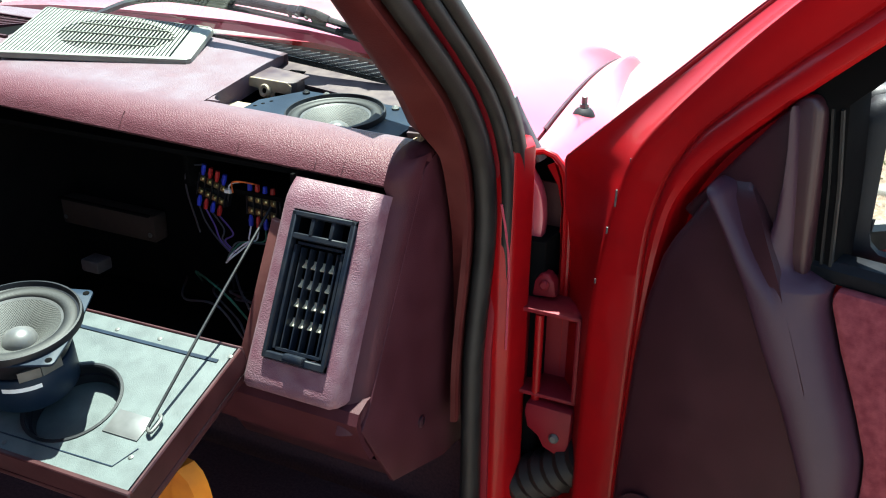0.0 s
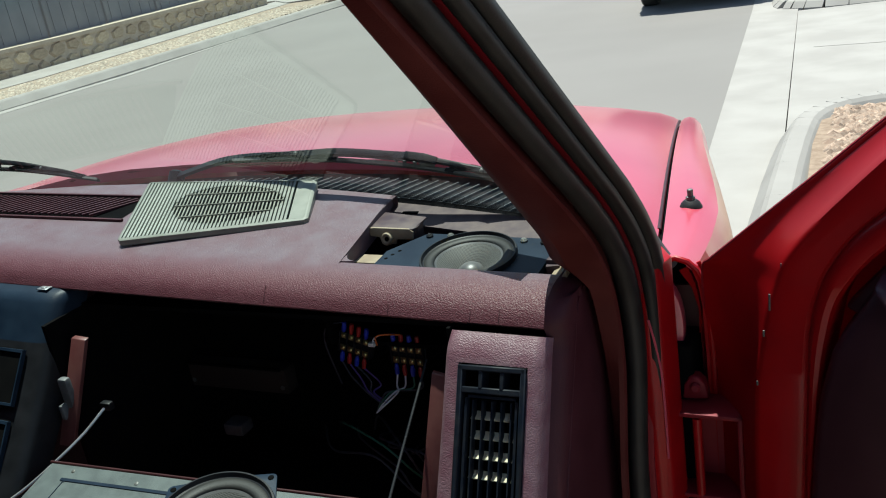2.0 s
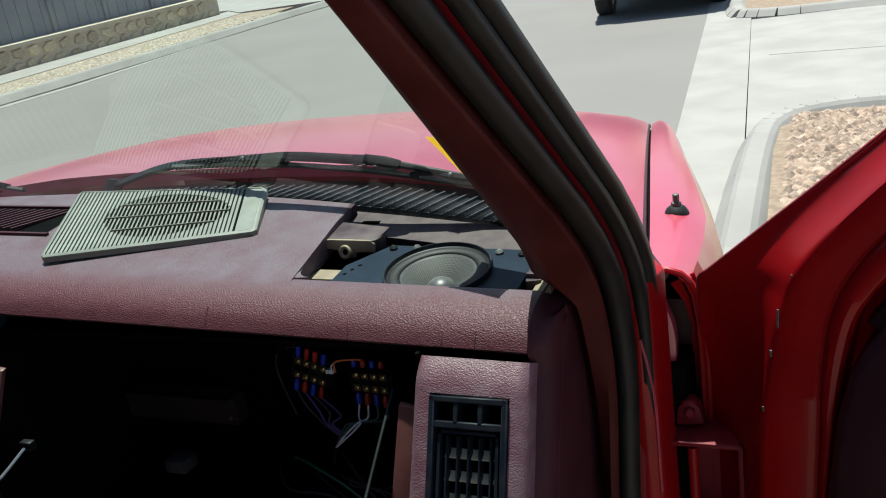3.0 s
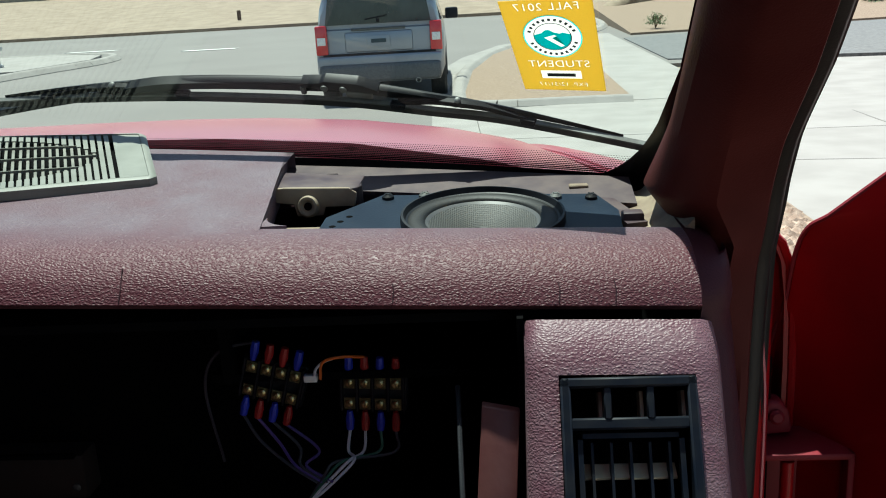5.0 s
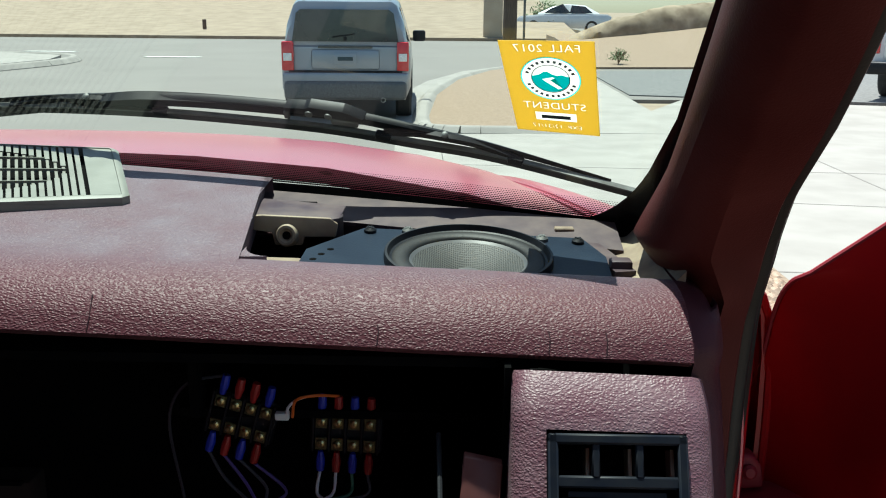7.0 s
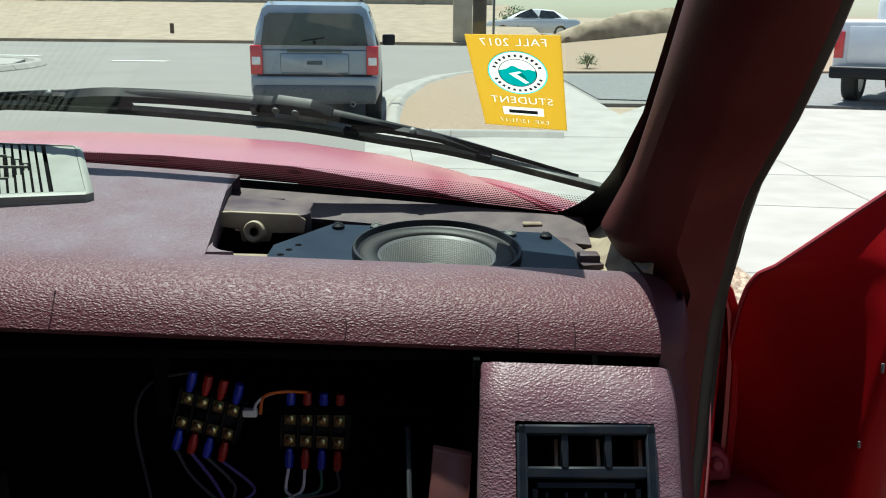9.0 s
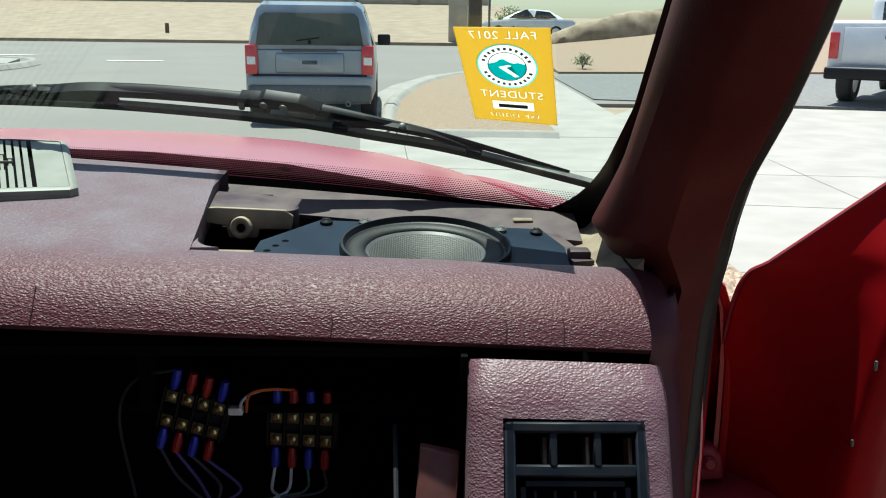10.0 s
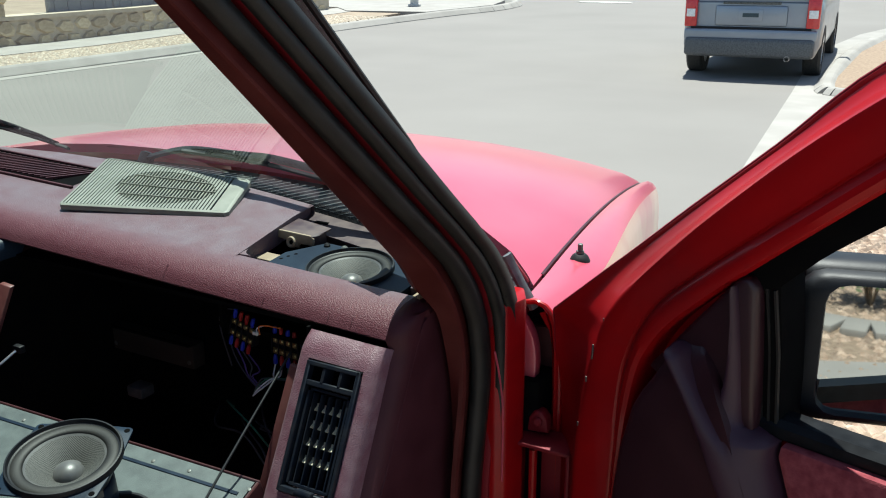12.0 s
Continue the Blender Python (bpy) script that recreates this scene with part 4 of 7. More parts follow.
def fender(name, side, label):
    root = thing(name, (seam(1.4), 1.4, 1.0) if side > 0 else (2 * mid(1.4) - seam(1.4), 1.4, 1.0), label, "fender", "truck fenders")
    prof = [(0.0, -0.03), (0.03, -0.004), (0.3, 0.0), (0.58, -0.005), (0.78, -0.016), (0.92, -0.036), (1.0, -0.07), (1.03, -0.14), (1.03, -0.42)]
    widths = [(1.1, 0.052), (1.14, 0.056), (1.2, 0.068), (1.28, 0.083), (1.38, 0.094), (1.5, 0.089), (1.72, 0.076), (1.9, 0.066), (2.3, 0.055), (2.46, 0.04)]

    def fn(y, i):
        a, b = prof[int(i)]
        wide = next(w0 + (w1 - w0) * (y - y0) / (y1 - y0) for (y0, w0), (y1, w1) in zip(widths, widths[1:]) if y <= y1)
        x = seam(y) + a * wide
        return (x if side > 0 else 2 * mid(y) - x, y, hood_z(y) - 0.002 + b - 0.03 * max(0, (y - 2.36) / 0.1))
    rows = [1.125] + steps(1.14, 2.3, 20) + [2.36, 2.41, 2.45]
    bm = new_bm()
    sheet(bm, fn, rows, list(range(5)), (-0.006 * side, 0, -0.004))
    part("panel", bm, M["red_faded"], root)
    bm = new_bm()
    sheet(bm, fn, rows[:3], [4, 5, 6, 7, 8], (-0.008 * side, 0, 0))
    part("rear_edge", bm, M["red"], root, "bright red rear edge of the side")
    bm = new_bm()
    sheet(bm, fn, rows[2:], [4, 5, 6, 7, 8], (-0.008 * side, 0, 0))
    part("side_skin", bm, M["red_fender"], root, "red side with tan patches")
    bm = new_bm()
    sheet(bm, lambda y, i: Vector(fn(y, i)) + Vector((-0.0105 * side, 0, -0.002)), rows[:8], [4, 5, 6, 7, 8])
    part("inner_skin", bm, M["red"], root, "bright red inner face of the side skin")
    bm = new_bm()
    sweep(bm, circle(0.0042, 8), [Vector(fn(1.126, i)) + Vector((0, 0, -0.003)) for i in range(1, 9)], (0, 1, 0))
    part("rear_flange", bm, M["red"], root, "rolled bright red rear flange")
    # black plate added so that the inside of the fender looks shaded
    bm = new_bm()
    ring = [Vector(fn(1.19, i)) for i in range(9)]
    prism(bm, [p + Vector((-0.004 * side, 0, -0.008)) for p in ring] + [Vector((ring[0].x, 1.19, ring[8].z))], (0, 0.004, 0))
    part("shade_plate", bm, M["void"], root, "added black plate for the shade inside the fender", smooth=False)
    bm = new_bm()
    sheet(bm, lambda y, k: (fn(y, 0)[0] - side * 0.016 * k, y, fn(y, 0)[2] + 0.012), steps(1.15, 2.4, 10), [0, 1], (0, 0, -0.004))
    part("seam_channel", bm, M["void"], root, "dark gap beside the hood")
    return root


fender("truck_fender", 1, "glossy faded red truck fender with an antenna foot")
fender("truck_fender", -1, "glossy faded red truck fender")
ant = thing("antenna_base", (-0.172, 1.352, 1.03), "black antenna foot with a bare threaded stud", "antenna")
am = Matrix.Translation((-0.172, 1.352, hood_z(1.352) - 0.008))
bm = new_bm()
lathe(bm, [(0.017, -0.004), (0.017, 0.003), (0.0135, 0.010), (0.009, 0.014), (0, 0.014)], am, 20)
part("rubber_foot", bm, M["rubber"], ant, "black rubber foot")
bm = new_bm()
lathe(bm, [(0.007, 0.014), (0.007, 0.019), (0.0045, 0.02), (0.0045, 0.03), (0.003, 0.031), (0, 0.031)], am, 6)
part("stud", bm, M["dull_steel"], ant, "grey steel nut and stud")

# cowl between hood and glass
cowl = thing("cowl_panel", (-0.9, 1.24, 1.0), "black louvred cowl panel below the windshield", "cowl")
bm = new_bm()


def cowl_pt(x, k):
    """The cowl between the glass (k = 0) and below the hood's rear edge (k = 1)."""
    rear = hood_rear(max(-1.0, min(1.0, (x + 1.03) / 0.83))) + 0.03
    lift = 0.055 * (1 - ((x + 1.02) / 0.86) ** 2)
    return Vector((x, yb(x) - 0.015 + (rear - yb(x) + 0.015) * k, 1.022 + lift - 0.012 * k))


sheet(bm, cowl_pt, steps(-1.82, -0.185, 24), [0, 0.33, 0.66, 1], (0, 0, -0.03))
part("pan", bm, M["black"], cowl)
for i in range(77):
    x = -1.76 + i * 0.0206
    a, b = cowl_pt(x, 0.12), cowl_pt(min(-0.19, x + 0.045), 0.86)
    bm = new_bm()
    sweep(bm, [(-0.0016, 0.0), (0.0016, 0.0), (0.0012, 0.0045), (-0.0012, 0.0045)], [a, b])
    part("louvre", bm, M["cowl_rib"], cowl, smooth=False)

bm = new_bm()
sweep(bm, [(-0.007, -0.003), (0.007, -0.003), (0.006, 0.003), (0.0, 0.005), (-0.006, 0.003)], smooth_path([(-0.197, 1.126, 1.105), (-0.190, 1.13, 1.087), (-0.174, 1.134, 1.056), (-0.157, 1.136, 1.028)], 4), (0.7, -0.5, 0.3))
part("end_moulding", bm, M["cowl_rib"], cowl, "faded grey rubber moulding at the cowl's end")
# windshield with its printed border
ws = thing("windshield", (-1.0, 1.2, 1.12), "raked curved windshield, dusty, with a black dotted border", "windshield", kind="structure")
GX = [-1.775, -1.7, -1.55, -1.4, -1.2, -1.0, -0.8, -0.65, -0.5, -0.4, -0.33, -0.28, -0.245]
bm = new_bm()
sheet(bm, lambda x, h: on_glass(min(x, -0.222 - 0.13 * max(0.0, h - 0.19)), h, 0.002), GX + [-0.222], [-0.03, 0.0, 0.06, 0.14, 0.24, 0.34, 0.44, 0.5])
pane = part("pane", bm, M["windshield"], ws)


def right_edge(h):
    return -0.230 - 0.13 * max(0.0, h - 0.19)


bm = new_bm()
sheet(bm, lambda x, k: on_glass(x, -0.03 + k, -0.002), GX[1:-1] + [-0.245, -0.23], [0, 0.012, 0.024, 0.033])
part("border_foot", bm, M["frit"], ws, "black painted lower border", smooth=False)
bm = new_bm()


def corner_w(h):
    """The border's width: a straight side that rounds into the foot."""
    k = max(0.0, 1 - h / 0.13)
    return 0.0075 + 0.026 * k ** 2 + 0.024 * k ** 8


sheet(bm, lambda h, k: on_glass(right_edge(h) + 0.012 - (corner_w(h) + 0.012) * k, h, -0.0025), [0.0, 0.003, 0.006, 0.01, 0.015, 0.02, 0.028, 0.036, 0.045, 0.055, 0.1, 0.2, 0.3, 0.44], [0, 0.5, 1])
part("border_side", bm, M["frit"], ws, "black painted side border", smooth=False)
bm = new_bm()
for row in range(10):
    for k in range(300):
        x = -0.86 + 0.0021 * (k + 0.5 * (row % 2))
        h = 0.0042 + 0.0019 * row
        if x > right_edge(h) - corner_w(h):
            continue
        r = 0.00142 - 0.00009 * row
        c = on_glass(x, h, -0.002)
        t = Vector((1, -0.388 * (x + 1), 0)).normalized()
        u = Vector((0, -0.69, 0.73))
        bm.faces.new([bm.verts.new(c + t * r * math.cos(a) + u * r * math.sin(a)) for a in (0.5, 1.55, 2.6, 3.64, 4.69, 5.74)])
dots = tagged(part("border_dots", bm, M["frit"], ws, "fading black dots", smooth=False), kind="stuff")
dots.visible_shadow = False
bm = new_bm()
sweep(bm, circle(0.005, 8), [on_glass(right_edge(h) + 0.006, h, 0.004) for h in steps(-0.03, 0.44, 8)], (0, 1, 0))
part("glass_gasket", bm, M["rubber"], ws)


# A pillar: trim, seals and painted flange swept up the rake
def rake(x, y, base=0.62, top=1.56):
    """A line that leans back above the bend and runs on down more steeply, through (x, y) at 1.2 m."""
    pts = [(x, y + d, z) for z, d in ((base, 0.15), (0.8, 0.148), (0.95, 0.138), (1.04, 0.115), (1.075, 0.100), (1.083, 0.0962), (1.092, 0.0915), (1.102, 0.086), (1.112, 0.080), (1.130, 0.067))]
    pts += [(x, y + 1.03 * (1.2 - z), z) for z in (1.155, 1.2, 1.3, 1.4, top)]
    if base > 0.8:
        pts = [p for p in pts if p[2] >= base and p[2] != 0.8] if base < 0.95 else [pts[0]] + [p for p in pts if p[2] > base + 0.02]
    return smooth_path(pts, 4)


def pillar_part(bm, outline, x, y, base=0.62, top=1.56):
    """Sweep a plan outline, given at 1.2 m, along the raked line."""
    path = rake(x, y, base, top=top)
    rings = []
    for p in path:
        up, foot = p.z - 1.2, min(1.0, max(0.0, (1.17 - p.z) / 0.09))
        foot = foot * foot * (3 - 2 * foot)
        back = min(1.0, max(0.0, (1.24 - p.z) / 0.09)) * min(1.0, max(0.0, (p.z - 0.95) / 0.1))
        low = min(1.0, max(0.0, (1.06 - p.z) / 0.3))
        low = low * low * (3 - 2 * low)
        ring = []
        for ox, oy in outline:
            right = min(1.0, max(0.0, (ox + 0.262) / 0.069))
            near = min(1.0, max(0.0, (ox + 0.235) / 0.035))
            shift = -0.147 * right * (up if up > 0 else 0.45 * max(up, -0.11))
            flare = -0.017 * foot * min(1.0, max(0.0, (-0.215 - ox) / 0.03)) * min(1.0, max(0.0, (oy - 0.872) / 0.06))
            tuck = 0.030 * min(1.0, max(0.0, (1.110 - p.z) / 0.034)) * min(1.0, max(0.0, (-0.215 - ox) / 0.03))
            ring.append(bm.verts.new((p.x + (ox - x) + shift + flare + tuck - (0.0034 * back + 0.0105 * low) * near, p.y + (oy - y) + (0.0069 * back - 0.033 * low) * near, p.z)))
        rings.append(ring)
    n = len(outline)
    for a, b in zip(rings, rings[1:]):
        for i in range(n):
            bm.faces.new((a[i], a[(i + 1) % n], b[(i + 1) % n], b[i]))
    bm.faces.new(rings[0][::-1])
    bm.faces.new(rings[-1])


apil = thing("windshield_pillar", (-0.2, 0.98, 0.62), "maroon trimmed windshield pillar with black door seals", "pillar", kind="structure")
bm = new_bm()
pillar_part(bm, [(-0.222, 0.99), (-0.232, 0.988), (-0.2385, 0.98), (-0.2455, 0.957), (-0.2525, 0.932), (-0.2575, 0.909), (-0.2585, 0.893), (-0.2565, 0.879), (-0.250, 0.867), (-0.238, 0.855), (-0.2315, 0.8515), (-0.2, 0.8525), (-0.195, 0.8545), (-0.193, 0.859), (-0.2, 0.885), (-0.205, 0.965)], -0.22, 0.90, 0.72)
part("pillar_trim", bm, M["pillar_trim"], apil, "maroon plastic pillar trim", angle=26)
bm = new_bm()
pillar_part(bm, [(-0.2, 0.886), (-0.191, 0.872), (-0.181, 0.874), (-0.175, 0.886), (-0.178, 0.902), (-0.198, 0.908)], -0.184, 0.88, 0.45)
part("inner_seal", bm, M["rubber"], apil, "black rubber door seal", angle=80)
bm = new_bm()
pillar_part(bm, [(-0.2, 0.916), (-0.181, 0.9135), (-0.174, 0.915), (-0.172, 0.95), (-0.2, 0.96)], -0.17, 0.93, 0.42)
part("red_flange", bm, M["red_dull"], apil, "red painted body flange", angle=70)
bm = new_bm()
pillar_part(bm, [(-0.1775, 0.914), (-0.1735, 0.908), (-0.164, 0.911), (-0.163, 0.926), (-0.171, 0.934)], -0.155, 0.905, 0.885)
part("ribbed_seal", bm, M["rubber"], apil, "ribbed black weatherstrip", angle=80)
bm = new_bm()
pillar_part(bm, [(-0.171, 0.936), (-0.163, 0.930), (-0.156, 0.938), (-0.157, 0.955), (-0.171, 0.964)], -0.147, 0.945, 0.885)
part("outer_seal", bm, M["rubber"], apil, "black outer weatherstrip with a cut end", angle=80)

hinge_pillar = thing("hinge_pillar", (-0.16, 1.08, 0.3), "scuffed red body pillar that carries the door hinges", "pillar", kind="structure")
bm = new_bm()
prism(bm, [(-0.205, 1.04, 0.3), (-0.17, 1.035, 0.3), (-0.156, 1.045, 0.3), (-0.146, 1.08, 0.3), (-0.165, 1.116, 0.3), (-0.205, 1.116, 0.3)], (0, 0, 0.765), 0.004)
part("post", bm, M["red"], hinge_pillar)
# black filler added behind the hinge, in place of the gap's shade
bm = new_bm()
prism(bm, [(-0.165, 1.1, 0.3), (-0.135, 1.105, 0.3), (-0.13, 1.2, 0.3), (-0.165, 1.2, 0.3)], (0, 0, 0.63), 0.004)
part("gap_filler", bm, M["void"], hinge_pillar)
bm = new_bm()
box(bm, (-0.115, 1.165, 0.645), (0.12, 0.006, 0.69))
part("closing_plate", bm, M["maroon"], hinge_pillar)
# another added black plate; it hides the street behind the gap
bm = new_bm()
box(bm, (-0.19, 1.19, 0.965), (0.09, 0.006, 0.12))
part("gap_plate", bm, M["void"], hinge_pillar, "added black plate that shuts the gap under the cowl", smooth=False)
bm = new_bm()
prism(bm, smooth_path([(-0.2, 1.118, 1.045), (-0.186, 1.118, 1.033), (-0.165, 1.118, 1.014), (-0.151, 1.118, 0.989), (-0.146, 1.118, 0.96), (-0.147, 1.118, 0.93), (-0.155, 1.118, 0.895), (-0.168, 1.118, 0.860)], 3) + [Vector((-0.2, 1.118, 0.855))], (0, 0.02, 0), 0.003)
part("cowl_side", bm, M["red_faded"], hinge_pillar, "curved pinkish cowl side sheet")
bm = new_bm()
prism(bm, [(-0.152, 1.14, 1.02), (-0.124, 1.14, 1.034), (-0.115, 1.138, 1.01), (-0.114, 1.138, 0.982), (-0.122, 1.14, 0.938), (-0.131, 1.142, 0.93), (-0.130, 1.142, 0.965), (-0.137, 1.142, 0.995)], (0, 0.004, 0), 0.001)
part("fender_tail", bm, M["red"], hinge_pillar, "bright red fold of the fender's rear edge")
bm = new_bm()
sweep(bm, circle(0.0016, 6), smooth_path([(-0.17, 1.034, 1.0), (-0.164, 1.038, 0.96), (-0.16, 1.041, 0.91), (-0.16, 1.041, 0.8)], 3), (0, 1, 0))
part("sealer_bead", bm, M["red_faded"], hinge_pillar, "thin painted sealer bead")
# hinge: an open pressed-steel box with a pin
bm = new_bm()
Lz, Hz = 0.725, 0.848
for (x0, z0, x1, z1) in ((-0.155, Lz, -0.075, Lz), (-0.155, Hz, -0.075, Hz), (-0.155, Lz, -0.155, Hz), (-0.075, Lz, -0.075, Hz)):
    box(bm, ((x0 + x1) / 2, 1.097, (z0 + z1) / 2), (abs(x1 - x0) + 0.007, 0.056, abs(z1 - z0) + 0.007), None, 0.003)
hinge = part("hinge_box", bm, M["red_dull"], hinge_pillar, "red painted box-shaped door hinge")
bm = new_bm()
box(bm, (-0.115, 1.125, 0.786), (0.075, 0.006, 0.115))
part("back_plate", bm, M["red_dull"], hinge)
bm = new_bm()
lathe(bm, [(0, -0.01), (0.006, -0.01), (0.006, 0.118), (0, 0.118)], Matrix.Translation((-0.128, 1.075, Lz)), 10)
part("hinge_pin", bm, M["red"], hinge)
bm = new_bm()
prism(bm, [(-0.138, 1.06, 0.700), (-0.134, 1.06, 0.678), (-0.118, 1.06, 0.668), (-0.11, 1.06, 0.652), (-0.092, 1.06, 0.645), (-0.074, 1.06, 0.650), (-0.072, 1.06, 0.715), (-0.136, 1.06, 0.716)], (0, 0.03, 0), 0.004)
part("lower_ear", bm, M["red_dull"], hinge)
bm = new_bm()
prism(bm, [(-0.150, 1.1, 0.853), (-0.116, 1.1, 0.856), (-0.120, 1.1, 0.878), (-0.128, 1.1, 0.888), (-0.139, 1.1, 0.888), (-0.147, 1.1, 0.876)], (0, 0.02, 0), 0.004)
part("upper_ear", bm, M["red_dull"], hinge)
bolt("hinge_bolt", (-0.094, 1.06, 0.672), (0, -1, 0.2), 0.007, 0.006, M["dull_steel"], hinge, cross=False)
bolt("hinge_bolt", (-0.132, 1.099, 0.873), (0, -1, 0.2), 0.007, 0.006, M["red_dull"], hinge, cross=False)
cond = thing("door_wire_boot", (-0.13, 1.1, 0.55), "black corrugated rubber wire boot below the hinge", "wire boot")
bm = new_bm()
lathe(bm, [(0, 0)] + [(0.03 + 0.005 * (k % 2), 0.012 * k) for k in range(12)] + [(0, 0.14)], pose(-0.15, 1.09, 0.56, 0, 50, -10), 18)
part("bellows", bm, M["rubber"], cond)

# cab shell
cab = thing("truck_cab", (-1.02, 0.2, 0.5), "red truck cab shell with a burgundy lined roof and floor", "truck cab", kind="structure")
bm = new_bm()
sheet(bm, lambda x, y: (x, y, 1.60 - 0.05 * ((x + 1.02) / 0.8) ** 2 + 0.0 * y), steps(-1.84, -0.20, 10), steps(-0.62, 0.60, 6), (0, 0, 0.04))
part("roof", bm, M["red"], cab)
bm = new_bm()
sheet(bm, lambda x, y: (x, y, 1.585 - 0.05 * ((x + 1.02) / 0.8) ** 2), steps(-1.80, -0.24, 8), steps(-0.6, 0.585, 4))
part("headliner", bm, M["cloth"], cab)
bm = new_bm()
box(bm, (-1.02, 0.22, 0.44), (1.64, 1.7, 0.05))
part("floor_pan", bm, M["carpet"], cab)
bm = new_bm()
box(bm, (-1.02, 1.13, 0.75), (1.62, 0.04, 0.66))
part("firewall", bm, M["carpet"], cab)
bm = new_bm()
box(bm, (-1.02, -0.62, 0.78), (1.64, 0.05, 0.7))
box(bm, (-1.75, -0.62, 1.36), (0.18, 0.05, 0.48))
box(bm, (-0.29, -0.62, 1.36), (0.18, 0.05, 0.48))
part("rear_panel", bm, M["vinyl_dark"], cab)
bm = new_bm()
box(bm, (-1.84, 0.25, 0.72), (0.08, 1.75, 0.58))
box(bm, (-1.82, -0.5, 1.3), (0.07, 0.22, 0.6))
part("left_door_panel", bm, M["vinyl_dark"], cab)
# unseen walls added over the left and rear windows to darken the interior
bm = new_bm()
box(bm, (-1.84, 0.1, 1.27), (0.06, 1.36, 0.56))
part("left_light_block", bm, M["vinyl_dark"], cab)
bm = new_bm()
box(bm, (-1.02, -0.635, 1.36), (1.32, 0.05, 0.5))
part("rear_light_block", bm, M["vinyl_dark"], cab)
bm = new_bm()
box(bm, (-0.2, 0.2, 0.40), (0.12, 1.62, 0.12), None, 0.02)
part("sill", bm, M["red"], cab)
bm = new_bm()
sweep(bm, [(-0.03, -0.03), (0.03, -0.03), (0.03, 0.03), (-0.03, 0.03)], [(-1.79, 1.0, 1.08), (-1.77, 0.75, 1.32), (-1.75, 0.6, 1.56)], (1, 0, 0))
part("left_pillar", bm, M["pillar_trim"], cab)
bm = new_bm()
box(bm, (-0.185, -0.52, 0.98), (0.07, 0.2, 1.16), None, 0.02)
part("rear_door_post", bm, M["red"], cab)

bm = new_bm()
sheet(bm, lambda k, z: (mid(2.45) + k * 0.75, 2.46 - 0.06 * k * k, z), steps(-1, 1, 10), [0.45, 0.6, 0.75, hood_z(2.45) - 0.05], (0, 0.02, 0))
nose = part("nose_panel", bm, M["red"], cab)
for k in range(6):
    bm = new_bm()
    box(bm, (mid(2.45), 2.49, 0.62 + 0.035 * k), (1.1, 0.02, 0.015))
    part("grille_bar", bm, M["black"], nose)


# ---- the open door ----
HX, HY0 = -0.1, 1.085
DD, DN = Vector((0.966, -0.259, 0)), Vector((-0.259, -0.966, 0))


def dp(s, n, z):
    return Vector((HX, HY0, z)) + DD * s + DN * n


def along(table, z):
    for (z0, v0), (z1, v1) in zip(table, table[1:]):
        if z <= z1:
            return v0 + (v1 - v0) * max(0.0, (z - z0) / (z1 - z0))
    return table[-1][1]


door = thing("door_1", (HX, HY0, 0.4), "open red truck door with burgundy trim, window wound down", "door", kind="structure")
bm = new_bm()
prism(bm, [dp(s, -0.066, z) for s, z in ((0.0, 0.34), (1.02, 0.34), (1.02, 0.97), (0.30, 0.97), (0.29, 1.2), (0.2, 1.18), (0.09, 1.09), (0.0, 1.0))], DN * 0.03, 0.004)
part("door_shell", bm, M["red"], door)
# Stations up the door's front edge: outer edge, ridge, inner step and trim line, each as (along the door, height)
STATIONS = [
    ((-0.045, 0.36), (0.060, 0.36), (0.115, 0.36), (0.122, 0.36)),
    ((-0.045, 0.75), (0.061, 0.75), (0.121, 0.75), (0.128, 0.75)),
    ((-0.043, 0.905), (0.065, 0.911), (0.126, 0.911), (0.137, 0.905)),
    ((-0.031, 0.967), (0.072, 0.965), (0.127, 0.965), (0.142, 0.96)),
    ((-0.025, 1.018), (0.079, 1.008), (0.131, 1.017), (0.148, 1.0)),
    ((-0.017, 1.046), (0.086, 1.04), (0.138, 1.05), (0.156, 1.04)),
    ((-0.002, 1.060), (0.100, 1.08), (0.150, 1.082), (0.167, 1.065)),
    ((0.031, 1.090), (0.119, 1.113), (0.178, 1.126), (0.192, 1.102)),
    ((0.075, 1.130), (0.145, 1.146), (0.213, 1.162), (0.231, 1.143)),
    ((0.125, 1.175), (0.204, 1.211), (0.270, 1.214), (0.283, 1.193)),
    ((0.190, 1.235), (0.258, 1.265), (0.329, 1.265), (0.342, 1.246)),
    ((0.285, 1.320), (0.340, 1.340), (0.404, 1.330), (0.416, 1.311)),
    ((0.380, 1.408), (0.430, 1.408), (0.480, 1.390), (0.492, 1.372)),
    ((0.520, 1.490), (0.550, 1.470), (0.600, 1.445), (0.610, 1.427)),
    ((1.0, 1.55), (1.0, 1.525), (1.0, 1.495), (1.0, 1.475)),
]


def lean(z):
    """The window frame leans in towards the roof."""
    return 0.15 * max(0.0, z - 1.06)


def lean_edge(z):
    """The outer edge bows out below the belt line."""
    return along([(0.85, -0.026), (0.905, -0.022), (0.93, -0.014), (0.967, -0.005), (1.005, 0.003), (1.033, 0.012), (1.048, 0.022), (1.06, 0.032), (1.56, 0.102)], z)


LANES = [smooth_path([(row[k][0], row[k][1], 0) for row in STATIONS], 5) for k in range(4)]
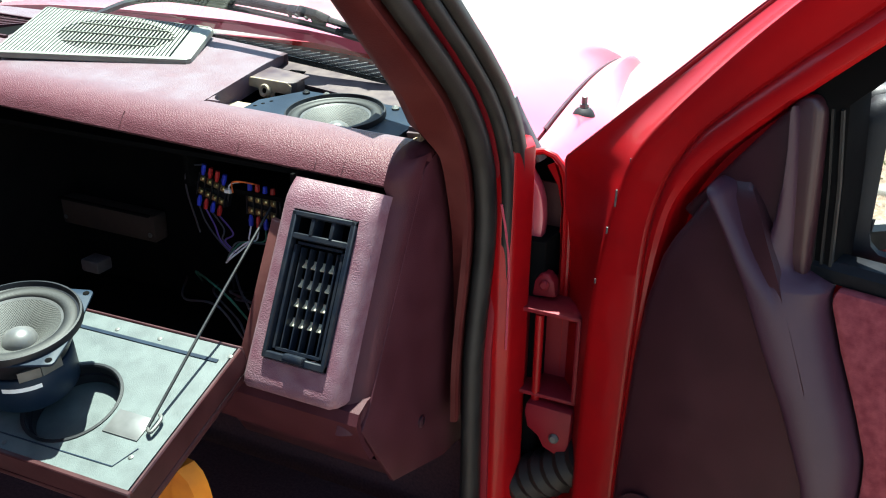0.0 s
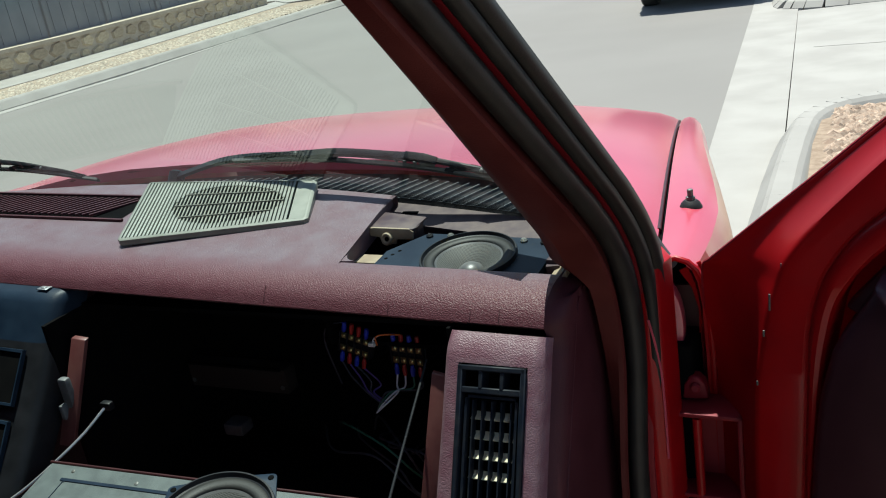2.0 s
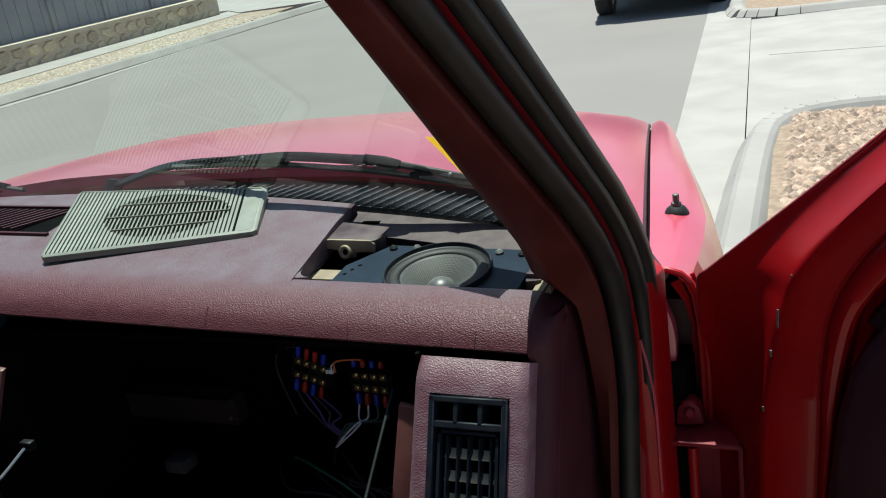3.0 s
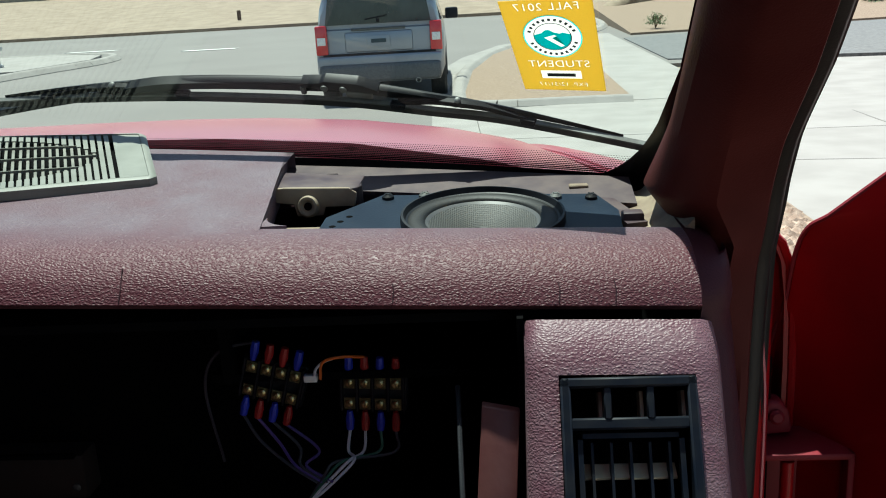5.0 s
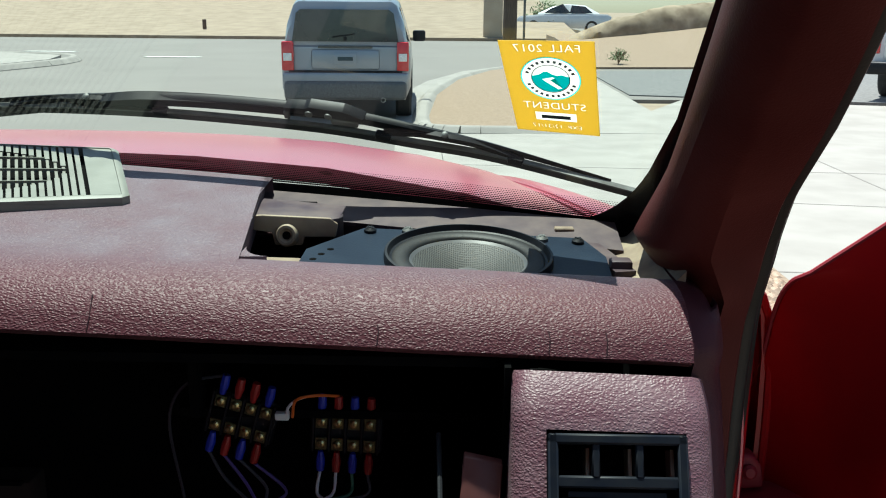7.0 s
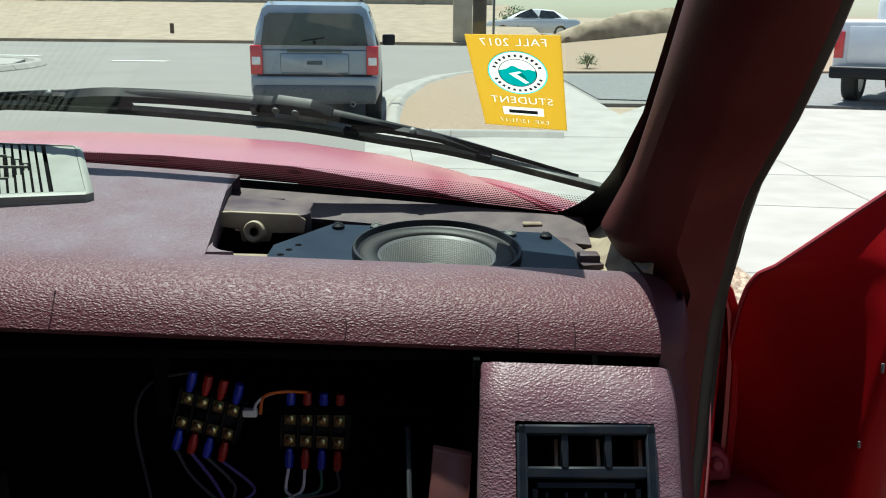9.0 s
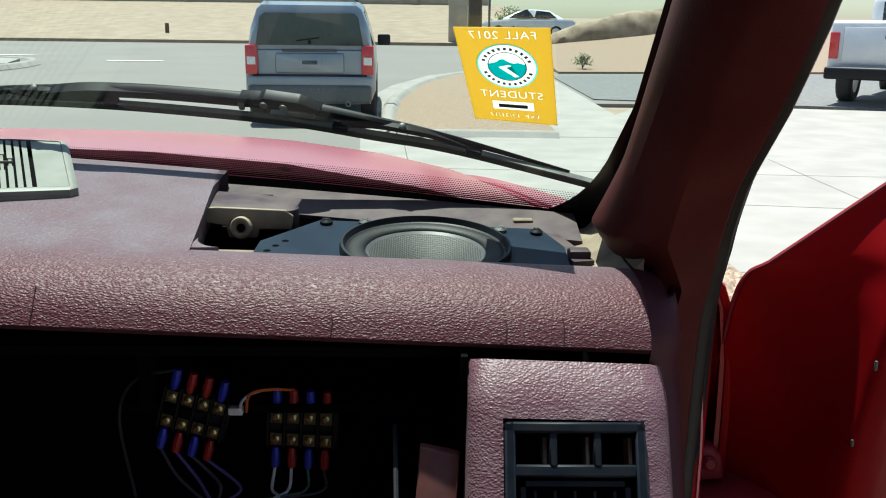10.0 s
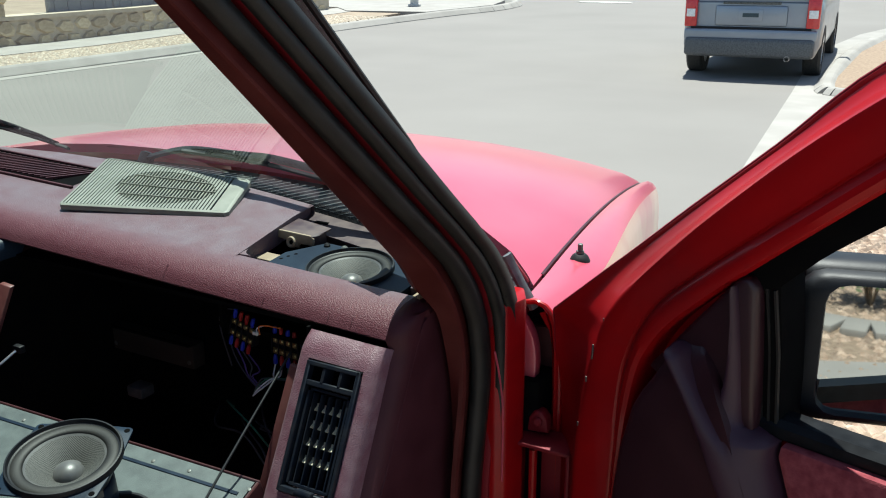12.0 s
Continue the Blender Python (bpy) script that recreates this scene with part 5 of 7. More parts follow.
# across the edge: lane, step towards the next lane, depth from the hinge line
PRESSING = [(0, 0.0, -0.042), (0, 0.0, -0.034), (0, 0.02, -0.029), (0, 0.06, -0.027), (0, 0.2, -0.022), (0, 0.45, -0.008), (0, 0.7, 0.012), (0, 0.88, 0.030), (0, 0.96, 0.040),
            (1, 0.02, 0.045), (1, 0.12, 0.047), (1, 0.5, 0.046), (1, 0.86, 0.045), (1, 0.91, 0.043), (1, 0.95, 0.043), (2, 0.0, 0.047), (2, 0.25, 0.053), (2, 0.55, 0.055), (2, 0.85, 0.053), (3, 0.0, 0.046), (3, 0.0, 0.0)]


def pressing_pt(i, j):
    lane, k, n = PRESSING[int(j)]
    p = LANES[lane][int(i)]
    q = LANES[min(lane + 1, 3)][int(i)]
    mixed = p + (q - p) * k
    tip = lean_edge(p.y) * (1 - k) + lean(q.y) * k if lane == 0 else lean(mixed.y)
    return dp(mixed.x, n + tip, mixed.y)


bm = new_bm()
sheet(bm, pressing_pt, list(range(len(LANES[0]))), list(range(len(PRESSING))))
part("window_frame", bm, M["red"], door, "stepped red door frame with chipped edges", angle=32)
bm = new_bm()
sweep(bm, circle(0.0022, 6), [dp(p.x, -0.032 + lean_edge(p.y), p.y) for p in LANES[0]], tuple(DN))
part("outer_hem", bm, M["red_dull"], door, "thin folded outer edge of the door")
bm = new_bm()
sweep(bm, [(-0.016, -0.04), (0.016, -0.04), (0.018, 0.028), (0.006, 0.034), (-0.014, 0.034)], smooth_path([dp(s, lean(z), z) for s, z in ((0.281, 1.175), (0.314, 1.210), (0.35, 1.245), (0.425, 1.306), (0.5, 1.362), (0.62, 1.418), (1.0, 1.465))], 4), tuple(DN))
part("glass_channel", bm, M["void"], door, "black felt-lined glass channel")
bm = new_bm()
prism(bm, [dp(s, -0.03 + lean(z), z) for s, z in ((0.286, 0.99), (0.318, 0.99), (0.318, 1.02), (0.314, 1.106), (0.310, 1.181), (0.302, 1.205), (0.282, 1.19), (0.275, 1.172), (0.28, 1.10), (0.284, 1.03))], DN * 0.06, 0.003)
post = part("channel_post", bm, M["void"], door, "black division post of the window")
for s0 in (0.2935, 0.3025, 0.311):
    bm = new_bm()
    sweep(bm, [(-0.0018, -0.002), (0.0018, -0.002), (0.0012, 0.004), (-0.0012, 0.004)], [dp(s0 + 0.004, 0.03 + lean(1.02), 1.02), dp(s0, 0.03 + lean(1.1), 1.1), dp(s0 - 0.006, 0.03 + lean(1.175), 1.175)], tuple(DN))
    part("channel_rib", bm, M["rubber"], post)
bm = new_bm()
sweep(bm, [(-0.018, -0.010), (0.014, -0.010), (0.0165, -0.006), (0.0155, 0.004), (0.008, 0.0105), (-0.018, 0.0105)], [dp(0.288, 0.02, 1.0135), dp(0.6, 0.02, 1.0145), dp(1.0, 0.02, 1.016)], (0, 0, 1))
part("sill_seal", bm, M["wiper"], door, "black belt-line seal")
bm = new_bm()
sweep(bm, [(-0.03, -0.02), (0.03, -0.02), (0.03, 0.02), (-0.03, 0.02)], [dp(1.0, 0, 0.34), dp(1.0, 0, 1.53)], tuple(DN))
part("rear_frame", bm, M["red"], door)
# trim: one moulded panel with a flat dark front, a rounded crest and a sloping shoulder
EDGE_F = [(0.36, 0.122), (0.7, 0.127), (0.87, 0.135), (0.94, 0.142), (0.995, 0.154), (1.02, 0.165), (1.038, 0.176), (1.073, 0.194), (1.09, 0.207), (1.099, 0.217)]
EDGE_C = [(0.36, 0.372), (0.7, 0.36), (0.815, 0.344), (0.91, 0.322), (0.96, 0.301), (1.015, 0.277), (1.05, 0.259), (1.075, 0.246), (1.091, 0.233), (1.099, 0.222)]
CREST = [(0.36, 0.1), (0.9, 0.1), (1.0, 0.096), (1.05, 0.09), (1.08, 0.08), (1.092, 0.07), (1.099, 0.055)]
TZ = [0.36, 0.5, 0.6, 0.7, 0.76, 0.815, 0.86, 0.91, 0.94, 0.96, 0.98, 0.995, 1.008, 1.02, 1.029, 1.038, 1.05, 1.062, 1.073, 1.08, 1.086, 1.091, 1.095, 1.099]


def trim_pt(i, z):
    f, c = along(EDGE_F, z), along(EDGE_C, z) + 0.006
    q = c - f
    k = min(1.0, q / 0.05)
    s, n = ((f, 0.1), (f + 0.001 * k, 0.56), (f + 0.003 * k, 0.66), (f + 0.007 * k, 0.72), (f + 0.013 * k, 0.75), (f + 0.4 * q, 0.79), (f + 0.8 * q, 0.83), (c, 0.86), (c + 0.001, 0.1))[int(i)]
    return dp(s, n * along(CREST, z), z)


bm = new_bm()
sheet(bm, trim_pt, list(range(9)), TZ)
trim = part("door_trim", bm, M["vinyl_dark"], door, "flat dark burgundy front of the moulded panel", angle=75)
# the shoulder: a rounded band from the apex that joins the sail's rib and widens below; edges as (height, along the door)
CRISP = [(0.36, 0.372), (0.6, 0.366), (0.78, 0.348), (0.808, 0.341), (0.882, 0.3105), (0.94, 0.281), (1.0, 0.2535), (1.05, 0.2265), (1.077, 0.2085), (1.087, 0.2025), (1.092, 0.204), (1.0945, 0.209)]
CROTCH = [(0.36, 0.386), (0.7, 0.378), (0.81, 0.366), (0.88, 0.340), (0.94, 0.312), (0.99, 0.288), (1.03, 0.259), (1.056, 0.2415), (1.077, 0.2285), (1.087, 0.2255), (1.092, 0.2225), (1.0945, 0.216)]
RIB_L = [(0.36, 0.386), (0.7, 0.378), (0.81, 0.366), (0.88, 0.340), (0.94, 0.312), (0.99, 0.288), (1.03, 0.259), (1.049, 0.262), (1.068, 0.265), (1.102, 0.268), (1.137, 0.2685), (1.171, 0.2665), (1.177, 0.269)]
RIB_R = [(0.36, 0.395), (0.6, 0.393), (0.75, 0.388), (0.812, 0.384), (0.833, 0.381), (0.885, 0.362), (0.94, 0.339), (0.975, 0.325), (0.99, 0.322), (1.003, 0.323), (1.009, 0.308), (1.015, 0.290), (1.022, 0.287), (1.035, 0.286), (1.068, 0.2835), (1.102, 0.281), (1.137, 0.278), (1.171, 0.2745), (1.177, 0.272)]
BAND_ROWS = [0.36, 0.5, 0.65, 0.75, 0.78, 0.808, 0.833, 0.86, 0.885, 0.91, 0.94, 0.96, 0.975, 0.99, 1.0, 1.003, 1.009, 1.015, 1.022, 1.03, 1.035, 1.043, 1.05, 1.056, 1.068, 1.077, 1.083, 1.087, 1.09, 1.092, 1.0945]
RIB_ROWS = BAND_ROWS[:25] + [1.085, 1.102, 1.12, 1.137, 1.155, 1.165, 1.171, 1.175, 1.177]
BAND_ACROSS = [(0.0, 0.062, 0.062), (0.015, 0.08, 0.08), (0.05, 0.088, 0.088), (0.12, 0.0905, 0.0905), (0.3, 0.0905, 0.091), (0.55, 0.088, 0.0905), (0.75, 0.080, 0.089), (0.9, 0.068, 0.0875), (1.0, 0.052, 0.086)]
RIB_ACROSS = [(0.0, 0.052, 0.086), (0.08, 0.063, 0.085), (0.2, 0.067, 0.083), (0.4, 0.0665, 0.079), (0.6, 0.065, 0.074), (0.8, 0.062, 0.067), (0.93, 0.058, 0.059), (0.985, 0.052, 0.052), (1.0, 0.03, 0.03)]


def band_pt(left, right, across, j, z):
    q, high, low = across[int(j)]
    k = min(1.0, max(0.0, (1.06 - z) / 0.075))
    k = k * k * (3 - 2 * k)
    tip = 1 - 0.45 * max(0.0, (z - 1.083) / 0.0115) ** 2 if across is BAND_ACROSS else 1.0
    a, b = along(left, z), along(right, z)
    return dp(a + (b - a) * q, (high + (low - high) * k) * tip + (0.5 * lean(z) if across is RIB_ACROSS else 0.0), z)


bm = new_bm()
sheet(bm, lambda j, z: band_pt(CRISP, CROTCH, BAND_ACROSS, j, z), list(range(9)), BAND_ROWS)
sheet(bm, lambda j, z: band_pt(RIB_L, RIB_R, RIB_ACROSS, j, z), list(range(9)), RIB_ROWS)
bmesh.ops.remove_doubles(bm, verts=bm.verts, dist=0.0004)
part("trim_shoulder", bm, M["vinyl_purple"], door, "smooth burgundy shoulder, sky-tinted purple, that forks into the sail rib", angle=75)
bm = new_bm()
lathe(bm, [(0.034, 0.0), (0.034, 0.003), (0.030, 0.0035), (0.029, 0.001), (0, 0.001)], frame_at(dp(0.175, 0.078, 0.665), DD, DN), 28)
part("speaker_plug", bm, M["vinyl_dark"], trim, "round moulded blank")
bm = new_bm()
prism(bm, [dp(s, 0.02 + lean(z), z) for s, z in ((0.165, 1.045), (0.30, 0.975), (0.293, 1.176), (0.285, 1.187), (0.272, 1.184), (0.217, 1.113), (0.188, 1.075))], DN * 0.03, 0.005)
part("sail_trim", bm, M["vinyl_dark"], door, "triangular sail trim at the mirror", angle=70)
bm = new_bm()
prism(bm, [dp(s, 0.01, z) for s, z in ((0.39, 0.36), (1.0, 0.36), (1.0, 1.004), (0.327, 1.003), (0.325, 0.988), (0.342, 0.94), (0.365, 0.885), (0.384, 0.833), (0.387, 0.8), (0.388, 0.7))], DN * 0.036, 0.006)
part("velour_insert", bm, M["cloth"], door, "burgundy velour door insert")
# mirror outside the glass
mir = thing("door_mirror", dp(0.4, -0.13, 0.95), "black door mirror reflecting gravel and paving", "mirror")
FM = Matrix((DD, DN, Vector((0, 0, 1)))).transposed().to_4x4()
FM.translation = dp(0.415, -0.100, 1.088)
FM = FM @ pose(0, 0, 0, 4.0, 0, -29)
bm = new_bm()
box(bm, (-0.004, -0.042, 0.0055), (0.27, 0.08, 0.177), FM, 0.025, 4)
housing = part("housing", bm, M["black"], mir)


def rounded(w, h, r):
    return [(w * cx + r * math.cos(a), h * cz + r * math.sin(a)) for cx, cz, a0 in ((1, 1, 0), (-1, 1, 90), (-1, -1, 180), (1, -1, 270)) for a in [radians(a0 + q) for q in (0, 30, 60, 90)]]


bm = new_bm()
loops = [[bm.verts.new(FM @ Vector((x, y, z))) for x, z in rounded(w, h, r)] for w, h, r, y in ((0.107, 0.058, 0.028, -0.03), (0.109, 0.058, 0.027, 0.008), (0.102, 0.055, 0.025, 0.016), (0.087, 0.052, 0.023, 0.018), (0.084, 0.050, 0.022, 0.003))]
for r0, r1 in zip(loops, loops[1:]):
    for i in range(16):
        bm.faces.new((r0[i], r0[(i + 1) % 16], r1[(i + 1) % 16], r1[i]))
part("rim", bm, M["black"], mir, "rounded black rim round the glass")
bm = new_bm()
prism(bm, [FM @ Vector((x, 0.004, z)) for x, z in rounded(0.086, 0.052, 0.022)], FM.to_3x3() @ Vector((0, 0.003, 0)))
part("mirror_glass", bm, M["mirror"], mir, "clear mirror glass", smooth=False)
bm = new_bm()
sweep(bm, [(-0.03, -0.02), (0.03, -0.02), (0.03, 0.02), (-0.03, 0.02)], [dp(0.30, -0.05, 1.03), dp(0.33, -0.13, 1.04)], (0, 0, 1))
part("mirror_arm", bm, M["black"], mir)
# paint chips on the frame
for s, z, l in ((0.0852, 1.036, 0.02), (0.0995, 1.079, 0.012), (0.112, 1.104, 0.009), (0.0775, 0.996, 0.008), (0.068, 0.93, 0.006)):
    bm = new_bm()
    box(bm, (0, 0, 0), (0.0025, 0.002, l), frame_at(dp(s, 0.0455, z), DD, (0.16, 0, 1)), 0.0008)
    part("paint_chip", bm, M["dull_steel"], door, "bare grey paint chip")
# ---- dashboard ----
def tilt_x(x):
    return -0.035 * (x + 0.25)


def left_edge(y):
    return -0.541 - 0.124 * (y - 0.965)


NOSE = [(0.960, 1.056), (0.905, 1.0525), (0.8905, 1.0535), (0.8868, 1.0575), (0.8920, 1.0670), (0.8985, 1.0745), (0.908, 1.0810), (0.9195, 1.0862), (0.932, 1.0890), (0.9445, 1.0900)]
dash = thing("dashboard", (-1.0, 0.95, 1.05), "worn burgundy vinyl dashboard pad with an open speaker bay", "dashboard")


def pad_z(x, y):
    return 1.0895 + 0.09 * (y - 0.95) + tilt_x(x)


bm = new_bm()
XS = [-1.78, -1.6, -1.4, -1.2, -1.05, -0.95, -0.85, -0.75, -0.68, -0.62, -0.58, -0.56]
TOPY = [0.955, 0.972, 1.0, 1.04, 1.08, 1.12, 1.15, 1.172, 1.178, 1.18]


def pad_left(i, j):
    x = XS[i] if i < len(XS) else None
    if j < len(NOSE):
        y, z = NOSE[j]
        x = x if x is not None else -0.541
        return (x, y, z + tilt_x(x))
    y = TOPY[j - len(NOSE)]
    if x is None:
        x = left_edge(y)
    y2 = y if y < 1.0 else 1.0 + (y - 1.0) * (yb(x) - 0.012 - 1.0) / 0.18
    drop = 0.03 if j == len(NOSE) + len(TOPY) - 1 else 0
    return (x, y2, min(pad_z(x, y2), zb(x) + 0.002 + 0.95 * (yb(x) - y2)) - drop)


sheet(bm, pad_left, list(range(len(XS) + 1)), list(range(len(NOSE) + len(TOPY))))
pad = part("pad", bm, M["vinyl"], dash, "burgundy grained vinyl pad, paler backwards", angle=60)
# lip down into the bay along its left side
bm = new_bm()
sheet(bm, lambda y, k: (left_edge(y) - 0.004 * k, y, pad_z(left_edge(y), y) - 0.03 * k), [0.965, 0.98, 1.0, 1.04, 1.08, 1.12, 1.15, 1.165], [0, 0.15, 1])
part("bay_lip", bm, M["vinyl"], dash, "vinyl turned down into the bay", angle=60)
bm = new_bm()
XR = [-0.541, -0.52, -0.48, -0.42, -0.36, -0.30, -0.262, -0.249, -0.2468]


def pad_right(i, j):
    x = XR[i]
    y, z = (NOSE + [(0.955, 1.0898), (0.962, 1.0885), (0.966, 1.0845), (0.966, 1.055)])[j]
    return (x, y, z + tilt_x(x))


sheet(bm, pad_right, list(range(len(XR))), list(range(len(NOSE) + 4)))
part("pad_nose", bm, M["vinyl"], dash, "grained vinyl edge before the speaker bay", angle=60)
# rounded inner corner of the bay
bm = new_bm()
c = Vector((-0.541 + 0.018, 0.966 + 0.018, 0))
ring = [(c.x + 0.018 * math.cos(a), c.y + 0.018 * math.sin(a)) for a in [radians(180 + 90 * k / 6) for k in range(7)]]
poly = [(-0.543, 0.963)] + ring
prism(bm, [(x, y, pad_z(x, y) - 0.001) for x, y in poly], (0, 0, -0.03))
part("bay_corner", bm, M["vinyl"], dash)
# cracks in the vinyl nose
for x, h in ((-0.618, 0.03), (-0.335, 0.010), (-0.30, 0.014), (-0.44, 0.008)):
    bm = new_bm()
    sweep(bm, [(-0.0004, -0.0006), (0.0004, -0.0006), (0.0003, 0.0004), (-0.0003, 0.0004)], [(x, 0.8874, 1.0585 + tilt_x(x)), (x + 0.0008, 0.8918, 1.0665 + tilt_x(x)), (x, 0.8918 + 0.3 * h, 1.0665 + 0.37 * h + tilt_x(x))], (0, -1, 0.4))
    part("crack", bm, M["vinyl_dark"], dash, "fine dark crack in the vinyl")
# the pad's end rolls over into a flat side; its darker colour holds the pillar's shadow
bm = new_bm()
ENDX = [(-0.247, 0.0), (-0.240, 0.0015), (-0.232, 0.006), (-0.226, 0.014), (-0.2225, 0.025), (-0.2215, 0.04)]
LOWER = [(0.772, 0.812), (0.782, 0.83), (0.817, 0.90), (0.853, 0.97), (0.883, 1.030), (0.893, 1.044)]
FULL = LOWER + NOSE[3:] + [(0.97, 1.090), (1.02, 1.091)]
sheet(bm, lambda i, j: (ENDX[int(i)][0], FULL[int(j)][0] + (ENDX[int(i)][1] if j < 14 else 0), FULL[int(j)][1] - (ENDX[int(i)][1] * 0.6 if j > 9 else 0)), list(range(6)), list(range(len(FULL))))
part("end_cap", bm, M["vinyl_mid"], dash, "rolled end of the dash, pillar's shadow in its dark burgundy", angle=70)
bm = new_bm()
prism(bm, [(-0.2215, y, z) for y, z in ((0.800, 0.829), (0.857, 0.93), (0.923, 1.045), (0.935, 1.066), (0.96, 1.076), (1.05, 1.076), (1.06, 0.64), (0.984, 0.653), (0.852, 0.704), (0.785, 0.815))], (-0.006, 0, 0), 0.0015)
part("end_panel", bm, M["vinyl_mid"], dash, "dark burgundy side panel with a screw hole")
# darker burgundy holds the shade below the bezel
bm = new_bm()
LOW = [(0.800, 0.846), (0.782, 0.839), (0.776, 0.827), (0.784, 0.80), (0.802, 0.768)]
sheet(bm, lambda x, j: (x, LOW[int(j)][0], LOW[int(j)][1]), [-0.43, -0.36, -0.28, -0.2225], list(range(5)), (0, 0.008, 0))
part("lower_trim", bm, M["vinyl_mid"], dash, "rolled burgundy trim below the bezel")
bm = new_bm()
LOW2 = [(0.828, 0.748), (0.832, 0.74), (0.846, 0.716), (0.88, 0.70)]
sheet(bm, lambda x, j: (x, LOW2[int(j)][0], LOW2[int(j)][1]), [-0.43, -0.36, -0.28, -0.2225], list(range(4)), (0, 0.008, 0))
part("lower_lip", bm, M["vinyl_dark"], dash, "dark lip below the slot")
bolt("trim_screw", (-0.2215, 0.922, 0.745), (1, 0, 0), 0.008, 0.004, M["vinyl_dark"], dash)
# defroster slot with slats; a black sheet on the pad gives its shade
bm = new_bm()
sheet(bm, lambda x, y: (x, y, pad_z(x, y) + 0.0008), steps(-1.7, -1.0, 8), [1.05, 1.09, 1.136])
slot = part("slot_shade_sheet", bm, M["void"], dash, smooth=False)
for k in range(41):
    x = -1.66 + 0.0155 * k
    y = 1.093
    bm = new_bm()
    box(bm, (0, 0, 0), (0.005, 0.092, 0.004), Matrix.Translation((x, y, pad_z(x, y) + 0.0025)) @ pose(0, 0, 0, 0, 0, -32))
    part("slat", bm, M["vinyl_mid"], slot, smooth=False)
for y in (1.048, 1.138):
    bm = new_bm()
    sweep(bm, [(-0.0025, -0.002), (0.0025, -0.002), (0.0025, 0.004), (-0.0025, 0.004)], [(x, y, pad_z(x, y)) for x in (-1.7, -1.3, -0.99)])
    part("slot_rim", bm, M["vinyl_mid"], slot)

# ---- speaker bay: pressed metal under the pad ----
bay = thing("speaker_bay_frame", (-0.4, 1.08, 1.03), "dusty tan and maroon pressed-metal dash frame in the open bay", "dash frame", kind="structure")
bm = new_bm()
sheet(bm, lambda x, k: (x, yb(x) - 0.008 - 0.048 * k, 1.096 - 0.012 * k + tilt_x(x) * 1.0), steps(-0.60, -0.262, 8), [0, 0.3, 0.7, 1], (0, 0, -0.003))
part("top_rail", bm, M["rail_dust"], bay, "dusty maroon rail with slots, darkened for the wiper's shadow")
bm = new_bm()
sheet(bm, lambda x, z: (x, yb(x) - 0.056, z + tilt_x(x)), steps(-0.56, -0.262, 8), [1.05, 1.084], (0, 0.003, 0))
part("rail_face", bm, M["brown_metal"], bay)
for x, w, mat in ((-0.53, 0.026, "void"), (-0.305, 0.016, "tan_metal")):
    bm = new_bm()
    box(bm, (x, yb(x) - 0.03, 1.0905 + tilt_x(x)), (w, 0.009, 0.003), None, 0.0008, 1)
    part("rail_slot", bm, M[mat], bay, smooth=False)
bm = new_bm()
prism(bm, [(-0.556, 1.067, 1.094), (-0.541, 1.067, 1.092), (-0.539, 1.067, 1.082), (-0.517, 1.067, 1.082), (-0.515, 1.067, 1.089), (-0.490, 1.067, 1.089), (-0.488, 1.067, 1.100), (-0.494, 1.067, 1.1045), (-0.548, 1.067, 1.1065), (-0.556, 1.067, 1.106)], (0.0, 0.004, 0.0), 0.0012)
tab = part("bracket", bm, M["tan_metal"], bay, "dusty tan bracket with a screw hole")
bm = new_bm()
prism(bm, [(-0.556, 1.0675, 1.106), (-0.492, 1.0675, 1.104), (-0.487, 1.072, 1.104), (-0.487, 1.112, 1.106), (-0.560, 1.125, 1.109)], (0, 0, -0.003), 0.001)
part("bracket_top", bm, M["rail_dust"], tab, "dusty maroon top of the bracket")
bm = new_bm()
prism(bm, [(-0.492, 1.068, 1.104), (-0.487, 1.072, 1.104), (-0.485, 1.078, 1.104), (-0.488, 1.10, 1.104), (-0.494, 1.10, 1.104)], (0, 0, -0.02), 0.001)
part("bracket_cheek", bm, M["brown_metal"], tab)
bm = new_bm()
tm = frame_at((-0.5285, 1.066, 1.0905), (1, -0.1, 0), (0.1, -1, 0.2))
lathe(bm, [(0.0092, -0.003), (0.0092, 0.002), (0.0078, 0.004), (0.0058, 0.004), (0.0042, 0.0015), (0, 0.0015)], tm, 22)
boss = part("screw_boss", bm, M["tan_metal"], tab)
bm = new_bm()
lathe(bm, [(0, 0.0022), (0.0034, 0.0022), (0.0034, 0.001)], tm, 14)
part("hole", bm, M["void"], boss)
bm = new_bm()
prism(bm, [(-0.549, 1.032, 1.076), (-0.50, 1.029, 1.076), (-0.49, 1.0, 1.076), (-0.552, 1.003, 1.076)], (0, 0.0, 0.006), 0.002)
part("ledge", bm, M["tan_metal"], bay, "dusty tan ledge")
bm = new_bm()
sweep(bm, [(-0.008, -0.006), (0.008, -0.006), (0.008, 0.006), (-0.008, 0.006)], [(-0.292, 1.085, 1.082), (-0.278, 1.03, 1.079), (-0.27, 1.0, 1.077)])
part("right_rail", bm, M["rail_dust"], bay)
bm = new_bm()
box(bm, (-0.272, 1.012, 1.082), (0.016, 0.014, 0.014), None, 0.002)
part("clip", bm, M["rail_dust"], bay)
bm = new_bm()
sheet(bm, lambda k, j: (-0.268 + 0.03 * j, 0.955 + 0.14 * k, 1.076 + 0.006 * k + 0.02 * j * j), steps(0, 1, 5), [0, 0.5, 1], (0, 0, -0.01))
part("corner_floor", bm, M["tan_metal"], bay, "dusty pale corner floor")
# black floor and sides give the bay its deep shade
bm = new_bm()
